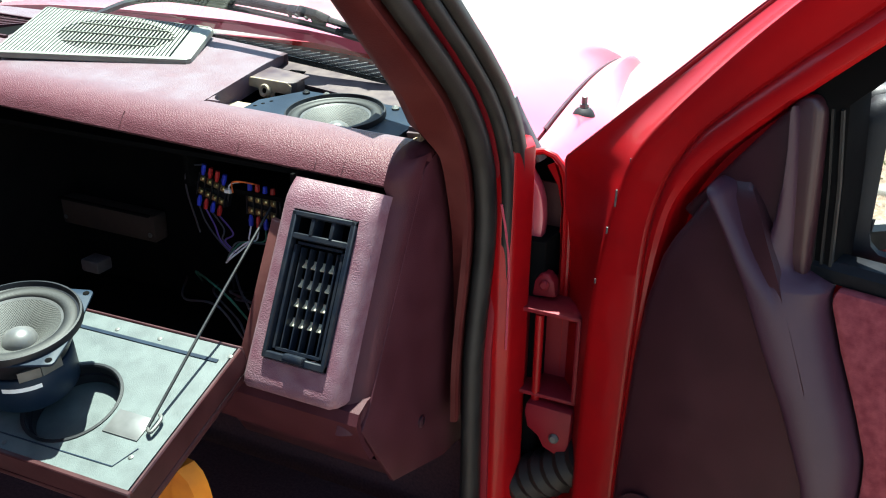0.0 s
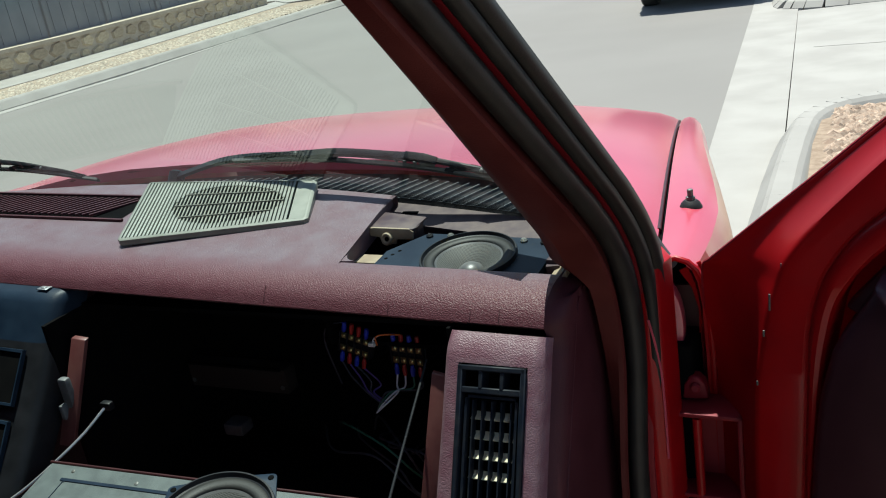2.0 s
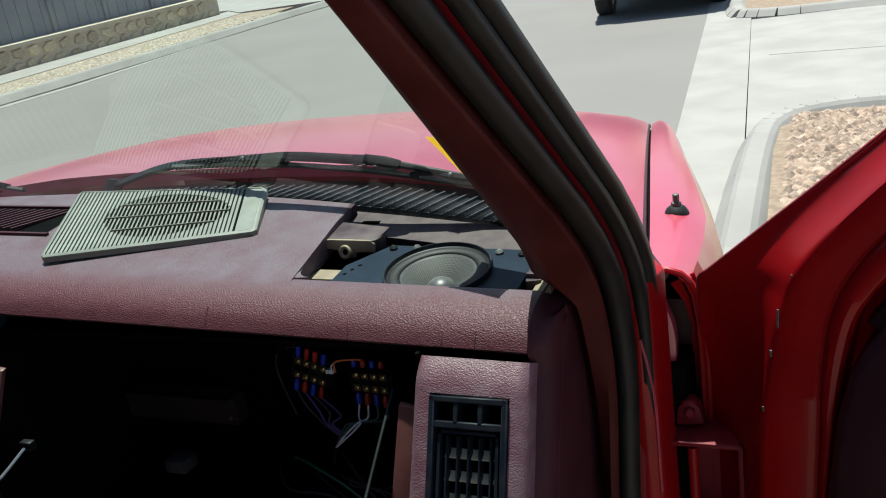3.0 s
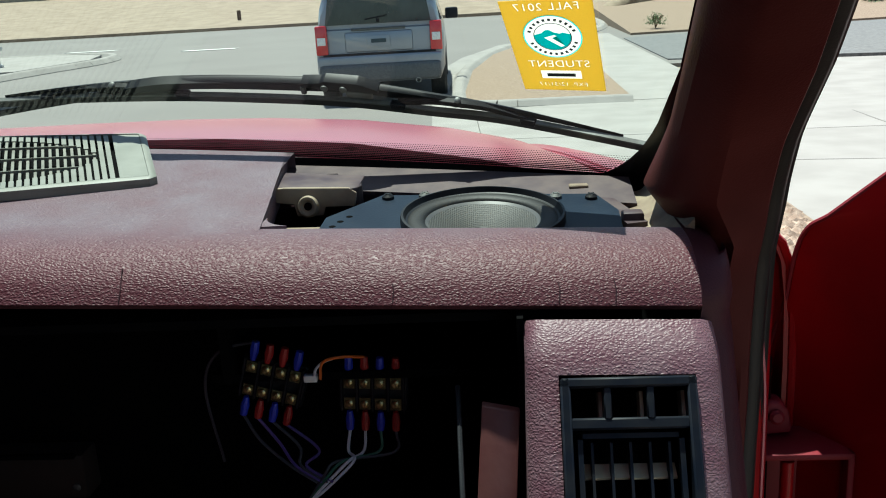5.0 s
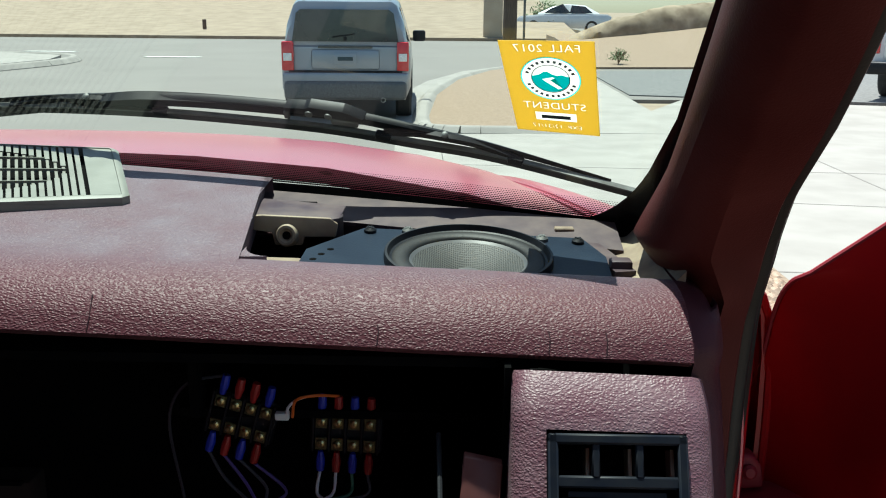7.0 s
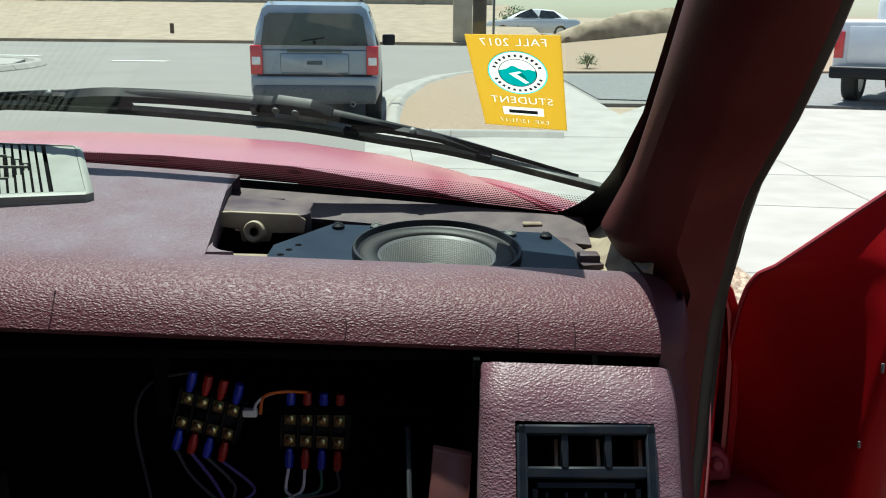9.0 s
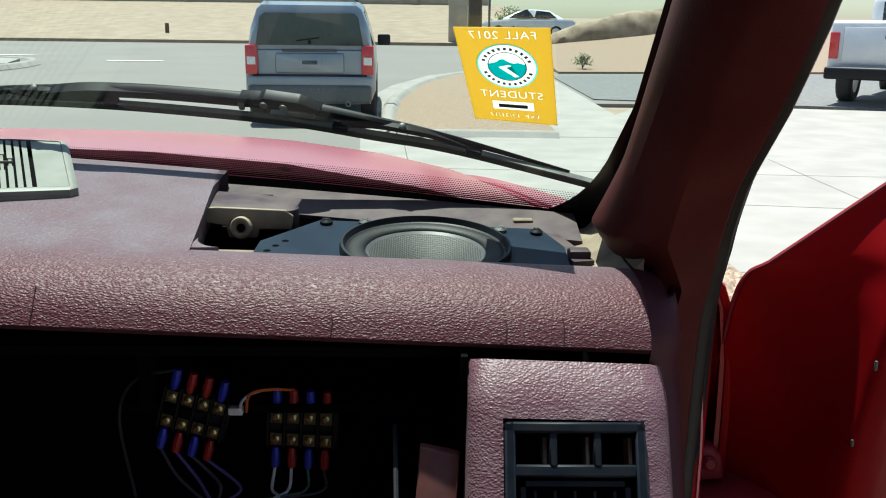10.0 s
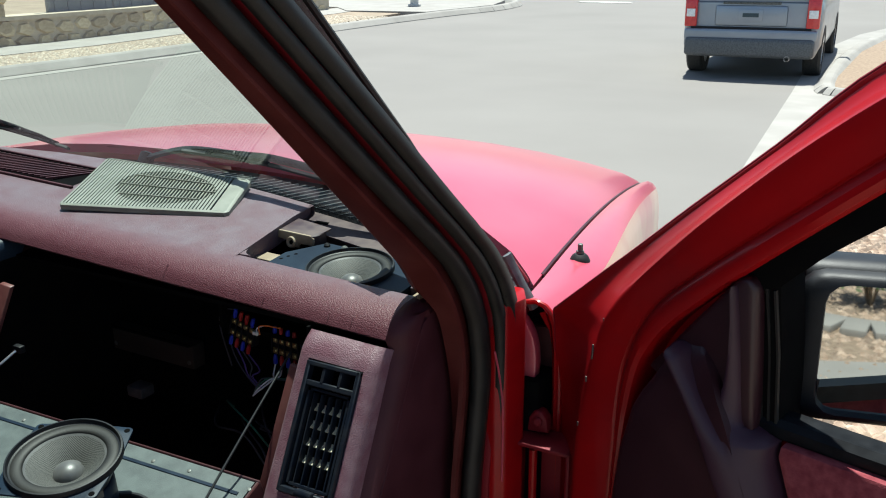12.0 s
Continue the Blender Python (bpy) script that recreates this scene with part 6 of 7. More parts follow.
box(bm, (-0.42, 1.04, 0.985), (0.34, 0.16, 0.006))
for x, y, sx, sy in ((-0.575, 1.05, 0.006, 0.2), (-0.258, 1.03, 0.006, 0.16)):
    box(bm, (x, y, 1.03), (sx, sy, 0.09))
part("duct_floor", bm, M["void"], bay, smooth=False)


# ---- speakers ----
def speaker(name, m, r, label, ears=0, basket=False):
    root = thing(name, m, label, "speaker")
    bm = new_bm()
    lathe(bm, [(r * 0.86, 0.0), (r, 0.0), (r, r * 0.08), (r * 0.99, r * 0.115), (r * 0.96, r * 0.12), (r * 0.935, r * 0.05), (r * 0.86, r * 0.02), (r * 0.86, 0)], m, 56)
    part("rim", bm, M["black"], root, "raised black outer ring")
    bm = new_bm()
    lathe(bm, [(r * (0.70 + 0.115 * (1 + math.cos(radians(180 - 20 * k)))), r * (0.005 + 0.055 * math.sin(radians(180 - 20 * k)))) for k in range(10)], m, 56)
    part("surround", bm, M["rubber"], root, "black rubber roll surround")
    bm = new_bm()
    lathe(bm, [(r * 0.71, r * 0.012), (r * 0.66, -r * 0.02)], m, 56)
    part("cone_edge", bm, M["cap"], root, "grey glue ring")
    bm = new_bm()
    lathe(bm, [(r * 0.665, -r * 0.018), (r * 0.5, -r * 0.12), (r * 0.34, -r * 0.24), (r * 0.2, -r * 0.36)], m, 56)
    part("cone", bm, M["cone"], root, "woven grey glass-fibre cone")
    bm = new_bm()
    lathe(bm, [(r * 0.27, -r * 0.31), (r * 0.24, -r * 0.22), (r * 0.15, -r * 0.15), (r * 0.06, -r * 0.125), (0, -r * 0.12)], m, 32)
    part("dust_cap", bm, M["cap"], root, "domed grey dust cap")
    if basket:
        for k in range(4):
            a = radians(45 + 90 * k)
            bm = new_bm()
            pts = [(0.72 * r, -0.66 * r), (0.9 * r, -0.44 * r), (1.16 * r, -0.14 * r), (1.24 * r, -0.05 * r), (1.255 * r, 0.0), (1.24 * r, 0.05 * r), (1.16 * r, 0.14 * r), (0.9 * r, 0.44 * r), (0.72 * r, 0.66 * r)]
            prism(bm, [m @ pose(0, 0, 0, 0, 0, 45 + 90 * k) @ Vector((x, y, -0.002)) for x, y in pts], m.to_3x3() @ Vector((0, 0, 0.003)), 0.0008)
            ear = part("flange_ear", bm, M["bluish"], root, "grey mounting ear")
            bolt("ear_hole", m @ Vector((1.15 * r * math.cos(a), 1.15 * r * math.sin(a), 0.001)), m.to_3x3() @ Vector((0, 0, 1)), 0.0035, 0.0012, M["void"], ear, cross=False)
        bm = new_bm()
        lathe(bm, [(r * 0.9, -0.002), (r * 0.86, -r * 0.16), (r * 0.70, -r * 0.50), (r * 0.62, -r * 0.56), (r * 0.4, -r * 0.56)], m, 40)
        part("basket", bm, M["black"], root)
        bm = new_bm()
        lathe(bm, [(0, -r * 1.18), (r * 0.70, -r * 1.18), (r * 0.74, -r * 1.12), (r * 0.74, -r * 0.60), (r * 0.70, -r * 0.55), (0, -r * 0.55)], m, 40)
        mag = part("magnet", bm, M["bluish"], root, "dark rubber-booted magnet")
        bm = new_bm()
        sheet(bm, lambda a, h: m @ Vector((r * 0.745 * math.cos(radians(a)), r * 0.745 * math.sin(radians(a)), -r * h)), steps(-95, -50, 6), [0.66, 0.74])
        part("paper_label", bm, M["white_plastic"], mag, "white paper label with illegible print")
        for k, a in enumerate((-60, -38)):
            bm = new_bm()
            box(bm, (r * 0.86, 0, -r * 0.34), (0.003, 0.022, 0.012), m @ pose(0, 0, 0, 0, 0, a))
            part("terminal_tab", bm, M["dull_steel"], root, "bright solder tab")
    return root


SPM = Matrix.Translation((-0.384, 1.012, 1.083)) @ pose(0, 0, 0, 6, 1.5, -2)
speaker("dash_speaker", SPM @ pose(0, 0, 0.0035), 0.0625, "round black dash speaker with a woven grey cone")
plate = thing("speaker_adapter_plate", SPM, "dark blue-grey plastic speaker adapter plate screwed into the bay", "adapter plate")
bm = new_bm()
outl = [(-0.122, -0.012), (-0.122, -0.045), (-0.1, -0.06), (0.098, -0.06), (0.103, -0.05), (0.103, 0.02), (0.088, 0.060), (-0.086, 0.060), (-0.122, 0.006)]
inner = circle(0.057, 36)
top = [bm.verts.new(SPM @ Vector((x, y, 0.004))) for x, y in outl]
lo = [bm.verts.new(SPM @ Vector((x, y, -0.006))) for x, y in outl]
it = [bm.verts.new(SPM @ Vector((x, y, 0.004))) for x, y in inner]
il = [bm.verts.new(SPM @ Vector((x, y, -0.006))) for x, y in inner]
for loop_o, loop_i in ((top, it), (lo, il)):
    es = [bm.edges.new((l[i], l[(i + 1) % len(l)])) for l in (loop_o, loop_i) for i in range(len(l))]
    bmesh.ops.triangle_fill(bm, edges=es, use_beauty=True)
for o, i in ((top, lo), (it, il)):
    for k in range(len(o)):
        bm.faces.new((o[k], o[(k + 1) % len(o)], i[(k + 1) % len(o)], i[k]))
part("plate", bm, M["bluish"], plate, "dark blue-grey moulded plate", smooth=False)
UPN = SPM.to_3x3() @ Vector((0, 0, 1))
for x, y, mat in ((-0.080, 0.051, "black"), (0.084, 0.048, "black"), (-0.050, 0.054, "dull_steel"), (0.056, 0.050, "dull_steel"), (-0.064, -0.045, "dull_steel"), (0.062, -0.05, "dull_steel")):
    bolt("plate_screw", SPM @ Vector((x, y, 0.004)), UPN, 0.005, 0.004, M[mat], plate, "cross-head screw")
for x, y in ((-0.104, 0.008), (-0.109, -0.003), (-0.113, -0.014)):
    bolt("pin_hole", SPM @ Vector((x, y, 0.0035)), UPN, 0.0028, 0.0009, M["void"], plate, cross=False)
for k in range(4):
    bm = new_bm()
    box(bm, (0.088, -0.028 - 0.0075 * k, 0.0044), (0.012 - 0.002 * (k % 2), 0.0035, 0.0008), SPM)
    part("moulded_mark", bm, M["black"], plate, "raised illegible moulding mark", smooth=False)

# ---- loose speaker grille on the pad ----
GC = [Vector((-0.918, 0.964, 1.1215)), Vector((-0.655, 1.066, 1.1165)), Vector((-0.708, 1.184, 1.137)), Vector((-1.022, 1.158, 1.149))]


def gp(u, v, up=0.0):
    p = (GC[0] * (1 - u) + GC[1] * u) * (1 - v) + (GC[3] * (1 - u) + GC[2] * u) * v
    return p + Vector((0, 0, up))


grille = thing("speaker_grille", gp(0.5, 0.5), "bleached beige slotted speaker grille lying loose on the dash", "speaker grille")
bm = new_bm()
rim = [gp(u, v) for u, v in ((0.012, 0.0), (0.985, 0.0), (1, 0.03), (1, 0.97), (0.985, 1), (0.015, 1), (0, 0.97), (0, 0.03))]
path = rim + [rim[0], rim[1]]
sweep(bm, [(-0.004, -0.004), (0.002, -0.004), (0.002, 0.0035), (-0.001, 0.0055), (-0.004, 0.0055)], path, caps=False)
part("rim", bm, M["beige"], grille)
bm = new_bm()
sheet(bm, lambda u, v: gp(u, v, -0.002), steps(0.01, 0.99, 12), steps(0.02, 0.98, 4), (0, 0, -0.001))
part("lower_skirt", bm, M["void"], grille, "dark underside")
NS = 42
bm = new_bm()
prism(bm, [gp(u, v, 0.0052) for u, v in ((0.905, 0.02), (0.985, 0.02), (0.985, 0.98), (0.905, 0.98))], (0, 0, -0.004))
part("end_plate", bm, M["beige"], grille, smooth=False)
for k in range(NS):
    u0 = 0.02 + 0.88 * k / NS
    u1 = u0 + 0.66 * 0.88 / NS
    uc = (u0 + u1) / 2
    e = 1 - ((uc - 0.54) / 0.31) ** 2
    spans = [(0.02, 0.98)] if e <= 0 else [(0.02, 0.5 - 0.39 * math.sqrt(e)), (0.5 + 0.39 * math.sqrt(e), 0.98)]
    for v0, v1 in spans:
        if v1 - v0 < 0.01:
            continue
        bm = new_bm()
        top = 0.0052
        pts = [gp(u0, v0, top), gp(u1, v0, top), gp(u1, v1, top), gp(u0, v1, top)]
        prism(bm, pts, (0, 0, -0.004))
        part("slat", bm, M["beige"], grille, smooth=False)
    if e > 0:
        bm = new_bm()
        va, vb = 0.5 - 0.39 * math.sqrt(e), 0.5 + 0.39 * math.sqrt(e)
        ua = uc - 0.18 * 0.96 / NS
        ub = uc + 0.18 * 0.96 / NS
        prism(bm, [gp(ua, va, 0.0042), gp(ub, va, 0.0042), gp(ub, vb, 0.0042), gp(ua, vb, 0.0042)], (0, 0, -0.003))
        part("mesh_bar", bm, M["beige_dark"], grille, smooth=False)
bm = new_bm()
for v in (0.28, 0.5, 0.72):
    w = 0.31 * math.sqrt(max(0, 1 - ((v - 0.5) / 0.39) ** 2))
    sweep(bm, [(-0.001, 0.003), (0.001, 0.003), (0.001, 0.006), (-0.001, 0.006)], [gp(0.54 - w, v), gp(0.54 + w, v)])
part("cross_rib", bm, M["beige_dark"], grille, smooth=False)

# ---- vent bezel beside the glove box ----
bez = thing("vent_bezel", (-0.3, 0.85, 0.82), "burgundy vinyl vent bezel with a tall dusty air vent", "vent bezel")


def face_y(z):
    """The sloping face of the bezel, rolled back at its top and bottom."""
    y = 0.852 - 0.53 * (1.025 - z)
    if z > 1.022:
        k = (z - 1.022) / 0.0297
        y += 0.012 * k ** 2.5
    return y


bm = new_bm()
ZS = [0.846, 0.8485, 0.853, 0.86, 0.8815, 0.96, 1.0265, 1.033, 1.039, 1.044, 1.048, 1.0505, 1.0517]
XB = [-0.358, -0.356, -0.350, -0.3385, -0.2575, -0.250, -0.243, -0.2395]


def bez_pt(i, j):
    x, z = XB[i], ZS[j]
    edge = 0.010 * (1 - min(1, (x + 0.358) / 0.008)) ** 2 + 0.016 * (1 - min(1, (-0.2395 - x) / 0.0105)) ** 2
    y = face_y(z) + edge
    if z < 0.857:
        y += 0.010 * ((0.857 - z) / 0.011) ** 2
    shift = -0.022 * max(0, 1.02 - z) if i < 3 else 0
    return Vector((x + shift, y, z + 0.03 * (-0.25 - x) * max(0.0, min(1.0, (z - 1.0) / 0.04)) - 0.5 * edge * max(0.0, (z - 1.03) / 0.022)))


gr = [[bm.verts.new(bez_pt(i, j)) for j in range(len(ZS))] for i in range(len(XB))]
for i in range(len(XB) - 1):
    for j in range(len(ZS) - 1):
        if i == 3 and 4 <= j < 6:
            continue
        bm.faces.new((gr[i][j], gr[i + 1][j], gr[i + 1][j + 1], gr[i][j + 1]))
for i in (0, len(XB) - 1):
    back = [bm.verts.new(gr[i][j].co + Vector((0, 0.09 if i == 0 else 0.05, 0))) for j in range(len(ZS))]
    for j in range(len(ZS) - 1):
        bm.faces.new((gr[i][j], gr[i][j + 1], back[j + 1], back[j]))
# reveal into the vent opening
for (i, j), (k, l) in (((3, 4), (4, 4)), ((4, 4), (4, 6)), ((4, 6), (3, 6)), ((3, 6), (3, 4))):
    a, b = gr[i][j].co, gr[k][l].co
    o = Vector((0, 0.012, 0.004))
    bm.faces.new([bm.verts.new(p) for p in (a, b, b + o, a + o)])
part("bezel", bm, M["vinyl_bezel"], bez, "grained burgundy bezel", angle=50)
VM = Matrix.Translation((-0.298, 0.852 - 0.53 * (1.025 - 0.954) + 0.001, 0.954)) @ pose(0, 0, 0, -27.9, 0, 0)
VW, VH = 0.080, 0.162
bm = new_bm()
for c, s in (((0, 0, VH / 2 - 0.003), (VW, 0.012, 0.006)), ((0, 0, -VH / 2 + 0.004), (VW, 0.012, 0.008)), ((-VW / 2 + 0.003, 0, 0), (0.006, 0.012, VH)), ((VW / 2 - 0.003, 0, 0), (0.006, 0.012, VH)), ((0, 0.001, VH / 2 - 0.027), (VW - 0.01, 0.011, 0.007))):
    box(bm, c, s, VM, 0.0012, 1)
vf = part("vent_frame", bm, M["vent"], bez, "navy-black vent frame")
# duct walls are coloured black for the shade behind the vanes
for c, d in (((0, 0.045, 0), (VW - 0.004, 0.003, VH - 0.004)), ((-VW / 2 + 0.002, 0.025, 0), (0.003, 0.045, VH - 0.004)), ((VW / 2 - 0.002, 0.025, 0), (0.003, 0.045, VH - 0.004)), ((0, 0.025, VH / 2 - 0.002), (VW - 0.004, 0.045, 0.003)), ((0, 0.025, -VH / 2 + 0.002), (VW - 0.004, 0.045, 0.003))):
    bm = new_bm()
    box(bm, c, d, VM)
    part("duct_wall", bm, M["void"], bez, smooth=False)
for s in (-1, 1):
    bm = new_bm()
    box(bm, (s * 0.0125, 0.006, VH / 2 - 0.015), (0.0045, 0.022, 0.019), VM, 0.0008, 1)
    part("upper_divider", bm, M["vent"], vf)
for k in range(3):
    bm = new_bm()
    box(bm, (0.0085 + 0.0245 * (k - 1), 0.012, VH / 2 - 0.016), (0.002, 0.014, 0.016), VM @ pose(0, 0, 0, 0, 0, 0))
    part("upper_louvre", bm, M["vent_dust"], vf, "dusty cream louvre that carries the sunlit tone", smooth=False)
bm = new_bm()
box(bm, (0, 0.003, VH / 2 - 0.034), (VW - 0.024, 0.006, 0.003), VM)
for s in (-1, 1):
    box(bm, (s * (VW / 2 - 0.0105), 0.003, -0.012), (0.003, 0.008, VH - 0.048), VM)
box(bm, (0, 0.003, -VH / 2 + 0.012), (VW - 0.024, 0.006, 0.003), VM)
part("inner_frame", bm, M["vent"], vf)
for k in range(5):
    x = -0.0225 + 0.01125 * k
    bm = new_bm()
    box(bm, (x, 0.007, -0.013), (0.0016, 0.011, VH - 0.05), VM)
    part("vertical_vane", bm, M["vent"], vf, smooth=False)
for k in range(4):
    bm = new_bm()
    box(bm, (0, 0, 0), (VW - 0.026, 0.011, 0.0016), VM @ Matrix.Translation((0, 0.0125, 0.026 - 0.0215 * k)) @ pose(0, 0, 0, 48, 0, 0), 0)
    part("horizontal_vane", bm, M["vent_dust"], vf, "dusty cream cross vane that carries the sunlit tone", smooth=False)
bm = new_bm()
box(bm, (0.002, -0.006, -VH / 2 + 0.006), (0.026, 0.012, 0.009), VM, 0.003)
part("thumb_tab", bm, M["vent"], vf)

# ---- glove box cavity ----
cav = thing("glove_box_cavity", (-0.65, 1.0, 0.8), "empty glove box cavity behind the dash, shade in its black walls", "cavity", kind="structure")
# walls painted near black so that the cavity reads as deep shade
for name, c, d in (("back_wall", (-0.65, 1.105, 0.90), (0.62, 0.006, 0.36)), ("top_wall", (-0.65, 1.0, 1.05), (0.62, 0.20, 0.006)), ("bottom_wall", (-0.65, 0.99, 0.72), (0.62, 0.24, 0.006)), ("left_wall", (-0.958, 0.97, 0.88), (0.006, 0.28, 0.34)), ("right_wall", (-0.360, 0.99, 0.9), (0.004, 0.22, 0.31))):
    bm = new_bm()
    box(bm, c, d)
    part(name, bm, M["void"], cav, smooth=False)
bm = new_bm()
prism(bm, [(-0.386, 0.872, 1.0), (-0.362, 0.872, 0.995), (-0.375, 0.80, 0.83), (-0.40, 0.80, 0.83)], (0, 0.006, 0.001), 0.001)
part("right_jamb", bm, M["maroon_lit"], cav, "maroon painted jamb")
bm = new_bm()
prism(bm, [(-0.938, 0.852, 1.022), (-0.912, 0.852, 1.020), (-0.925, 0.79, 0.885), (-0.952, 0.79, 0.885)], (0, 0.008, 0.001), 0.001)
jamb = part("left_jamb", bm, M["maroon_lit"], cav, "maroon metal bar with sunlight in its paler paint")
bm = new_bm()
box(bm, (-0.936, 0.818, 0.950), (0.017, 0.012, 0.056), None, 0.004)
box(bm, (-0.941, 0.808, 0.930), (0.008, 0.012, 0.022), None, 0.002)
part("striker", bm, M["cowl_rib"], jamb, "dull grey latch striker")
card = thing("amplifier_box", (-0.85, 1.07, 0.80), "brown cardboard-coloured module at the back of the cavity, darkened for its shade", "module")
bm = new_bm()
box(bm, (-0.86, 1.08, 0.845), (0.2, 0.03, 0.045), None, 0.004)
case = part("case", bm, M["cardboard"], card)
bm = new_bm()
box(bm, (-0.86, 1.063, 0.868), (0.19, 0.006, 0.004), None, 0.001, 1)
part("lid_seam", bm, M["void"], card, "dark lid seam")
for x in (-0.95, -0.77):
    bolt("case_screw", (x, 1.065, 0.835), (0, -1, 0), 0.004, 0.002, M["dull_steel"], card)
bracket = thing("grey_connector", (-0.82, 0.99, 0.80), "grey moulded plug deep in the cavity, darkened for its shade", "connector")
bm = new_bm()
box(bm, (-0.80, 0.98, 0.815), (0.035, 0.03, 0.02), pose(0, 0, 0, 0, 0, 0), 0.004)
part("plug", bm, M["grey_plug"], bracket)


# barrier strips with crimped wires
def strip_block(name, c00, c10, c01, top, bottom, label):
    """c00 first screw of the upper row, c10 last of it, c01 first of the lower row."""
    a, b, d = Vector(c00), Vector(c10), Vector(c01)
    ex, ez = (b - a) / 3, (d - a)
    root = thing(name, (a + b + ez) / 2, label, "terminal strip", "terminal strips")
    ny = Vector((0, -1, 0))
    fm = frame_at((a + b + ez) / 2 + Vector((0, 0.006, 0)), ex, ny)
    bm = new_bm()
    box(bm, (0, 0, -0.002), (ex.length * 4.5, ez.length * 1.75, 0.008), fm, 0.001, 1)
    for k in range(5):
        box(bm, (ex.length * (k - 2), 0, 0.004), (0.0014, ez.length * 1.7, 0.006), fm)
    body = part("strip_body", bm, M["black"], root, "black barrier strip")
    for k in range(4):
        for row, kinds in ((0, top), (1, bottom)):
            p = a + ex * k + ez * row
            bm = new_bm()
            box(bm, (0, 0, 0), (ex.length * 0.74, ex.length * 0.82, 0.0012), frame_at(p + Vector((0, 0.0004, 0)), ex, ny), 0.0003, 1)
            tab = part("terminal_plate", bm, M["old_brass"], body, "square brass terminal plate", smooth=False)
            bolt("strip_screw", p + Vector((0, -0.0002, 0)), ny, 0.0032, 0.0022, M["brass"], tab, "brass screw head")
            w = -1 if row == 0 else 1
            away = ez.normalized() * w
            bm = new_bm()
            sweep(bm, circle(0.0030, 8), [p + away * 0.006, p + away * 0.013, p + away * 0.021], (0, 1, 0), scale=[0.7, 1.15, 0.95])
            part("crimp_sleeve", bm, M["blue_crimp"] if kinds[k] == "b" else M["red_crimp"], body, "blue crimp sleeve" if kinds[k] == "b" else "red crimp sleeve")
    return root, [a + ex * k + ez + ez.normalized() * 0.021 for k in range(4)], [a + ex * k - ez.normalized() * 0.021 for k in range(4)]


s1, lows1, ups1 = strip_block("terminal_strip", (-0.559, 0.96, 0.994), (-0.527, 0.96, 0.985), (-0.564, 0.96, 0.976), "brrb", "brbr", "black four-way terminal strip with blue and red crimps")
s2, lows2, ups2 = strip_block("terminal_strip", (-0.488, 0.965, 0.977), (-0.453, 0.965, 0.975), (-0.489, 0.965, 0.960), "brbr", "brbr", "black four-way terminal strip with crimped speaker wires")


def cable(name, runs, label):
    root = thing(name, runs[0][1][0], label, "wire", "loose wires")
    for mat, pts, r in runs:
        bm = new_bm()
        wire(bm, pts, r, 6)
        part("strand", bm, M[mat], root)
    return root


knot = Vector((-0.515, 0.95, 0.905))
cable("wire_bundle", [("wire_violet" if k % 2 else "wire_dark", [p, p + Vector((0.012 + 0.004 * k, -0.004, -0.02)), knot + Vector((0.004 * k - 0.02, 0, 0.012)), knot + Vector((0.004 * k, -0.004, 0))], 0.0012) for k, p in enumerate(lows1)], "violet and dark wires gathered below the strips")
cable("wire_bundle", [(("wire_white", "wire_white", "wire_green", "wire_dark")[k], [p, p + Vector((-0.002, -0.004, -0.016)), knot + Vector((0.028 - 0.004 * k, 0.002, 0.014)), knot + Vector((0.006, -0.004, 0.004 * k - 0.006)), knot + Vector((-0.01, 0, -0.02))], 0.0012) for k, p in enumerate(lows2)], "white and green wires gathered below the strips")
cable("wire_loop", [("wire_orange", [Vector((-0.507, 0.955, 0.985)), Vector((-0.503, 0.95, 1.0)), Vector((-0.49, 0.952, 1.003)), ups2[1]], 0.0011), ("wire_white", [Vector((-0.511, 0.955, 0.985)), Vector((-0.509, 0.951, 0.994)), Vector((-0.503, 0.952, 0.9995)), Vector((-0.497, 0.957, 1.0))], 0.0011), ("wire_dark", [Vector((-0.60, 0.99, 0.90)), Vector((-0.602, 0.975, 0.97)), Vector((-0.585, 0.965, 1.004)), ups1[0]], 0.0012)], "orange and white feed wires looping over the strips")
plug = thing("white_plug", (-0.513, 0.957, 0.985), "small white wire plug", "plug")
bm = new_bm()
box(bm, (-0.514, 0.955, 0.986), (0.010, 0.006, 0.0055), None, 0.001)
part("plug_body", bm, M["white_plastic"], plug)
rndw = random.Random(4)
cable("harness_wire", [(("wire_dark", "wire_green", "wire_dark", "wire_dark", "wire_dark", "wire_dark", "wire_dark")[k], [(-0.70 + 0.03 * k, 1.06, 0.78), (-0.62 + 0.02 * k, 0.98 + rndw.uniform(-0.03, 0.03), 0.80 + rndw.uniform(0, 0.05)), (-0.52 + 0.015 * k, 0.92, 0.825 + rndw.uniform(-0.01, 0.04)), (-0.45, 0.93 + rndw.uniform(-0.02, 0.02), 0.80 + rndw.uniform(-0.02, 0.02)), (-0.40, 1.0, 0.77)], 0.0016) for k in range(7)], "tangle of dark harness wires low in the cavity")

# ---- fold-down lid ----
LB = [Vector((-0.920, 0.748, 0.892)), Vector((-0.362, 0.774, 0.889)), Vector((-0.362, 0.578, 0.835)), Vector((-0.955, 0.555, 0.832))]
LN = (LB[1] - LB[0]).cross(LB[3] - LB[0]).normalized()
LN = LN if LN.z > 0 else -LN
LX = (LB[1] - LB[0]).normalized()
LM = Matrix((LX, LN.cross(LX), LN)).transposed().to_4x4()
LM.translation = LB[0]
W = (LB[1] - LB[0]).length


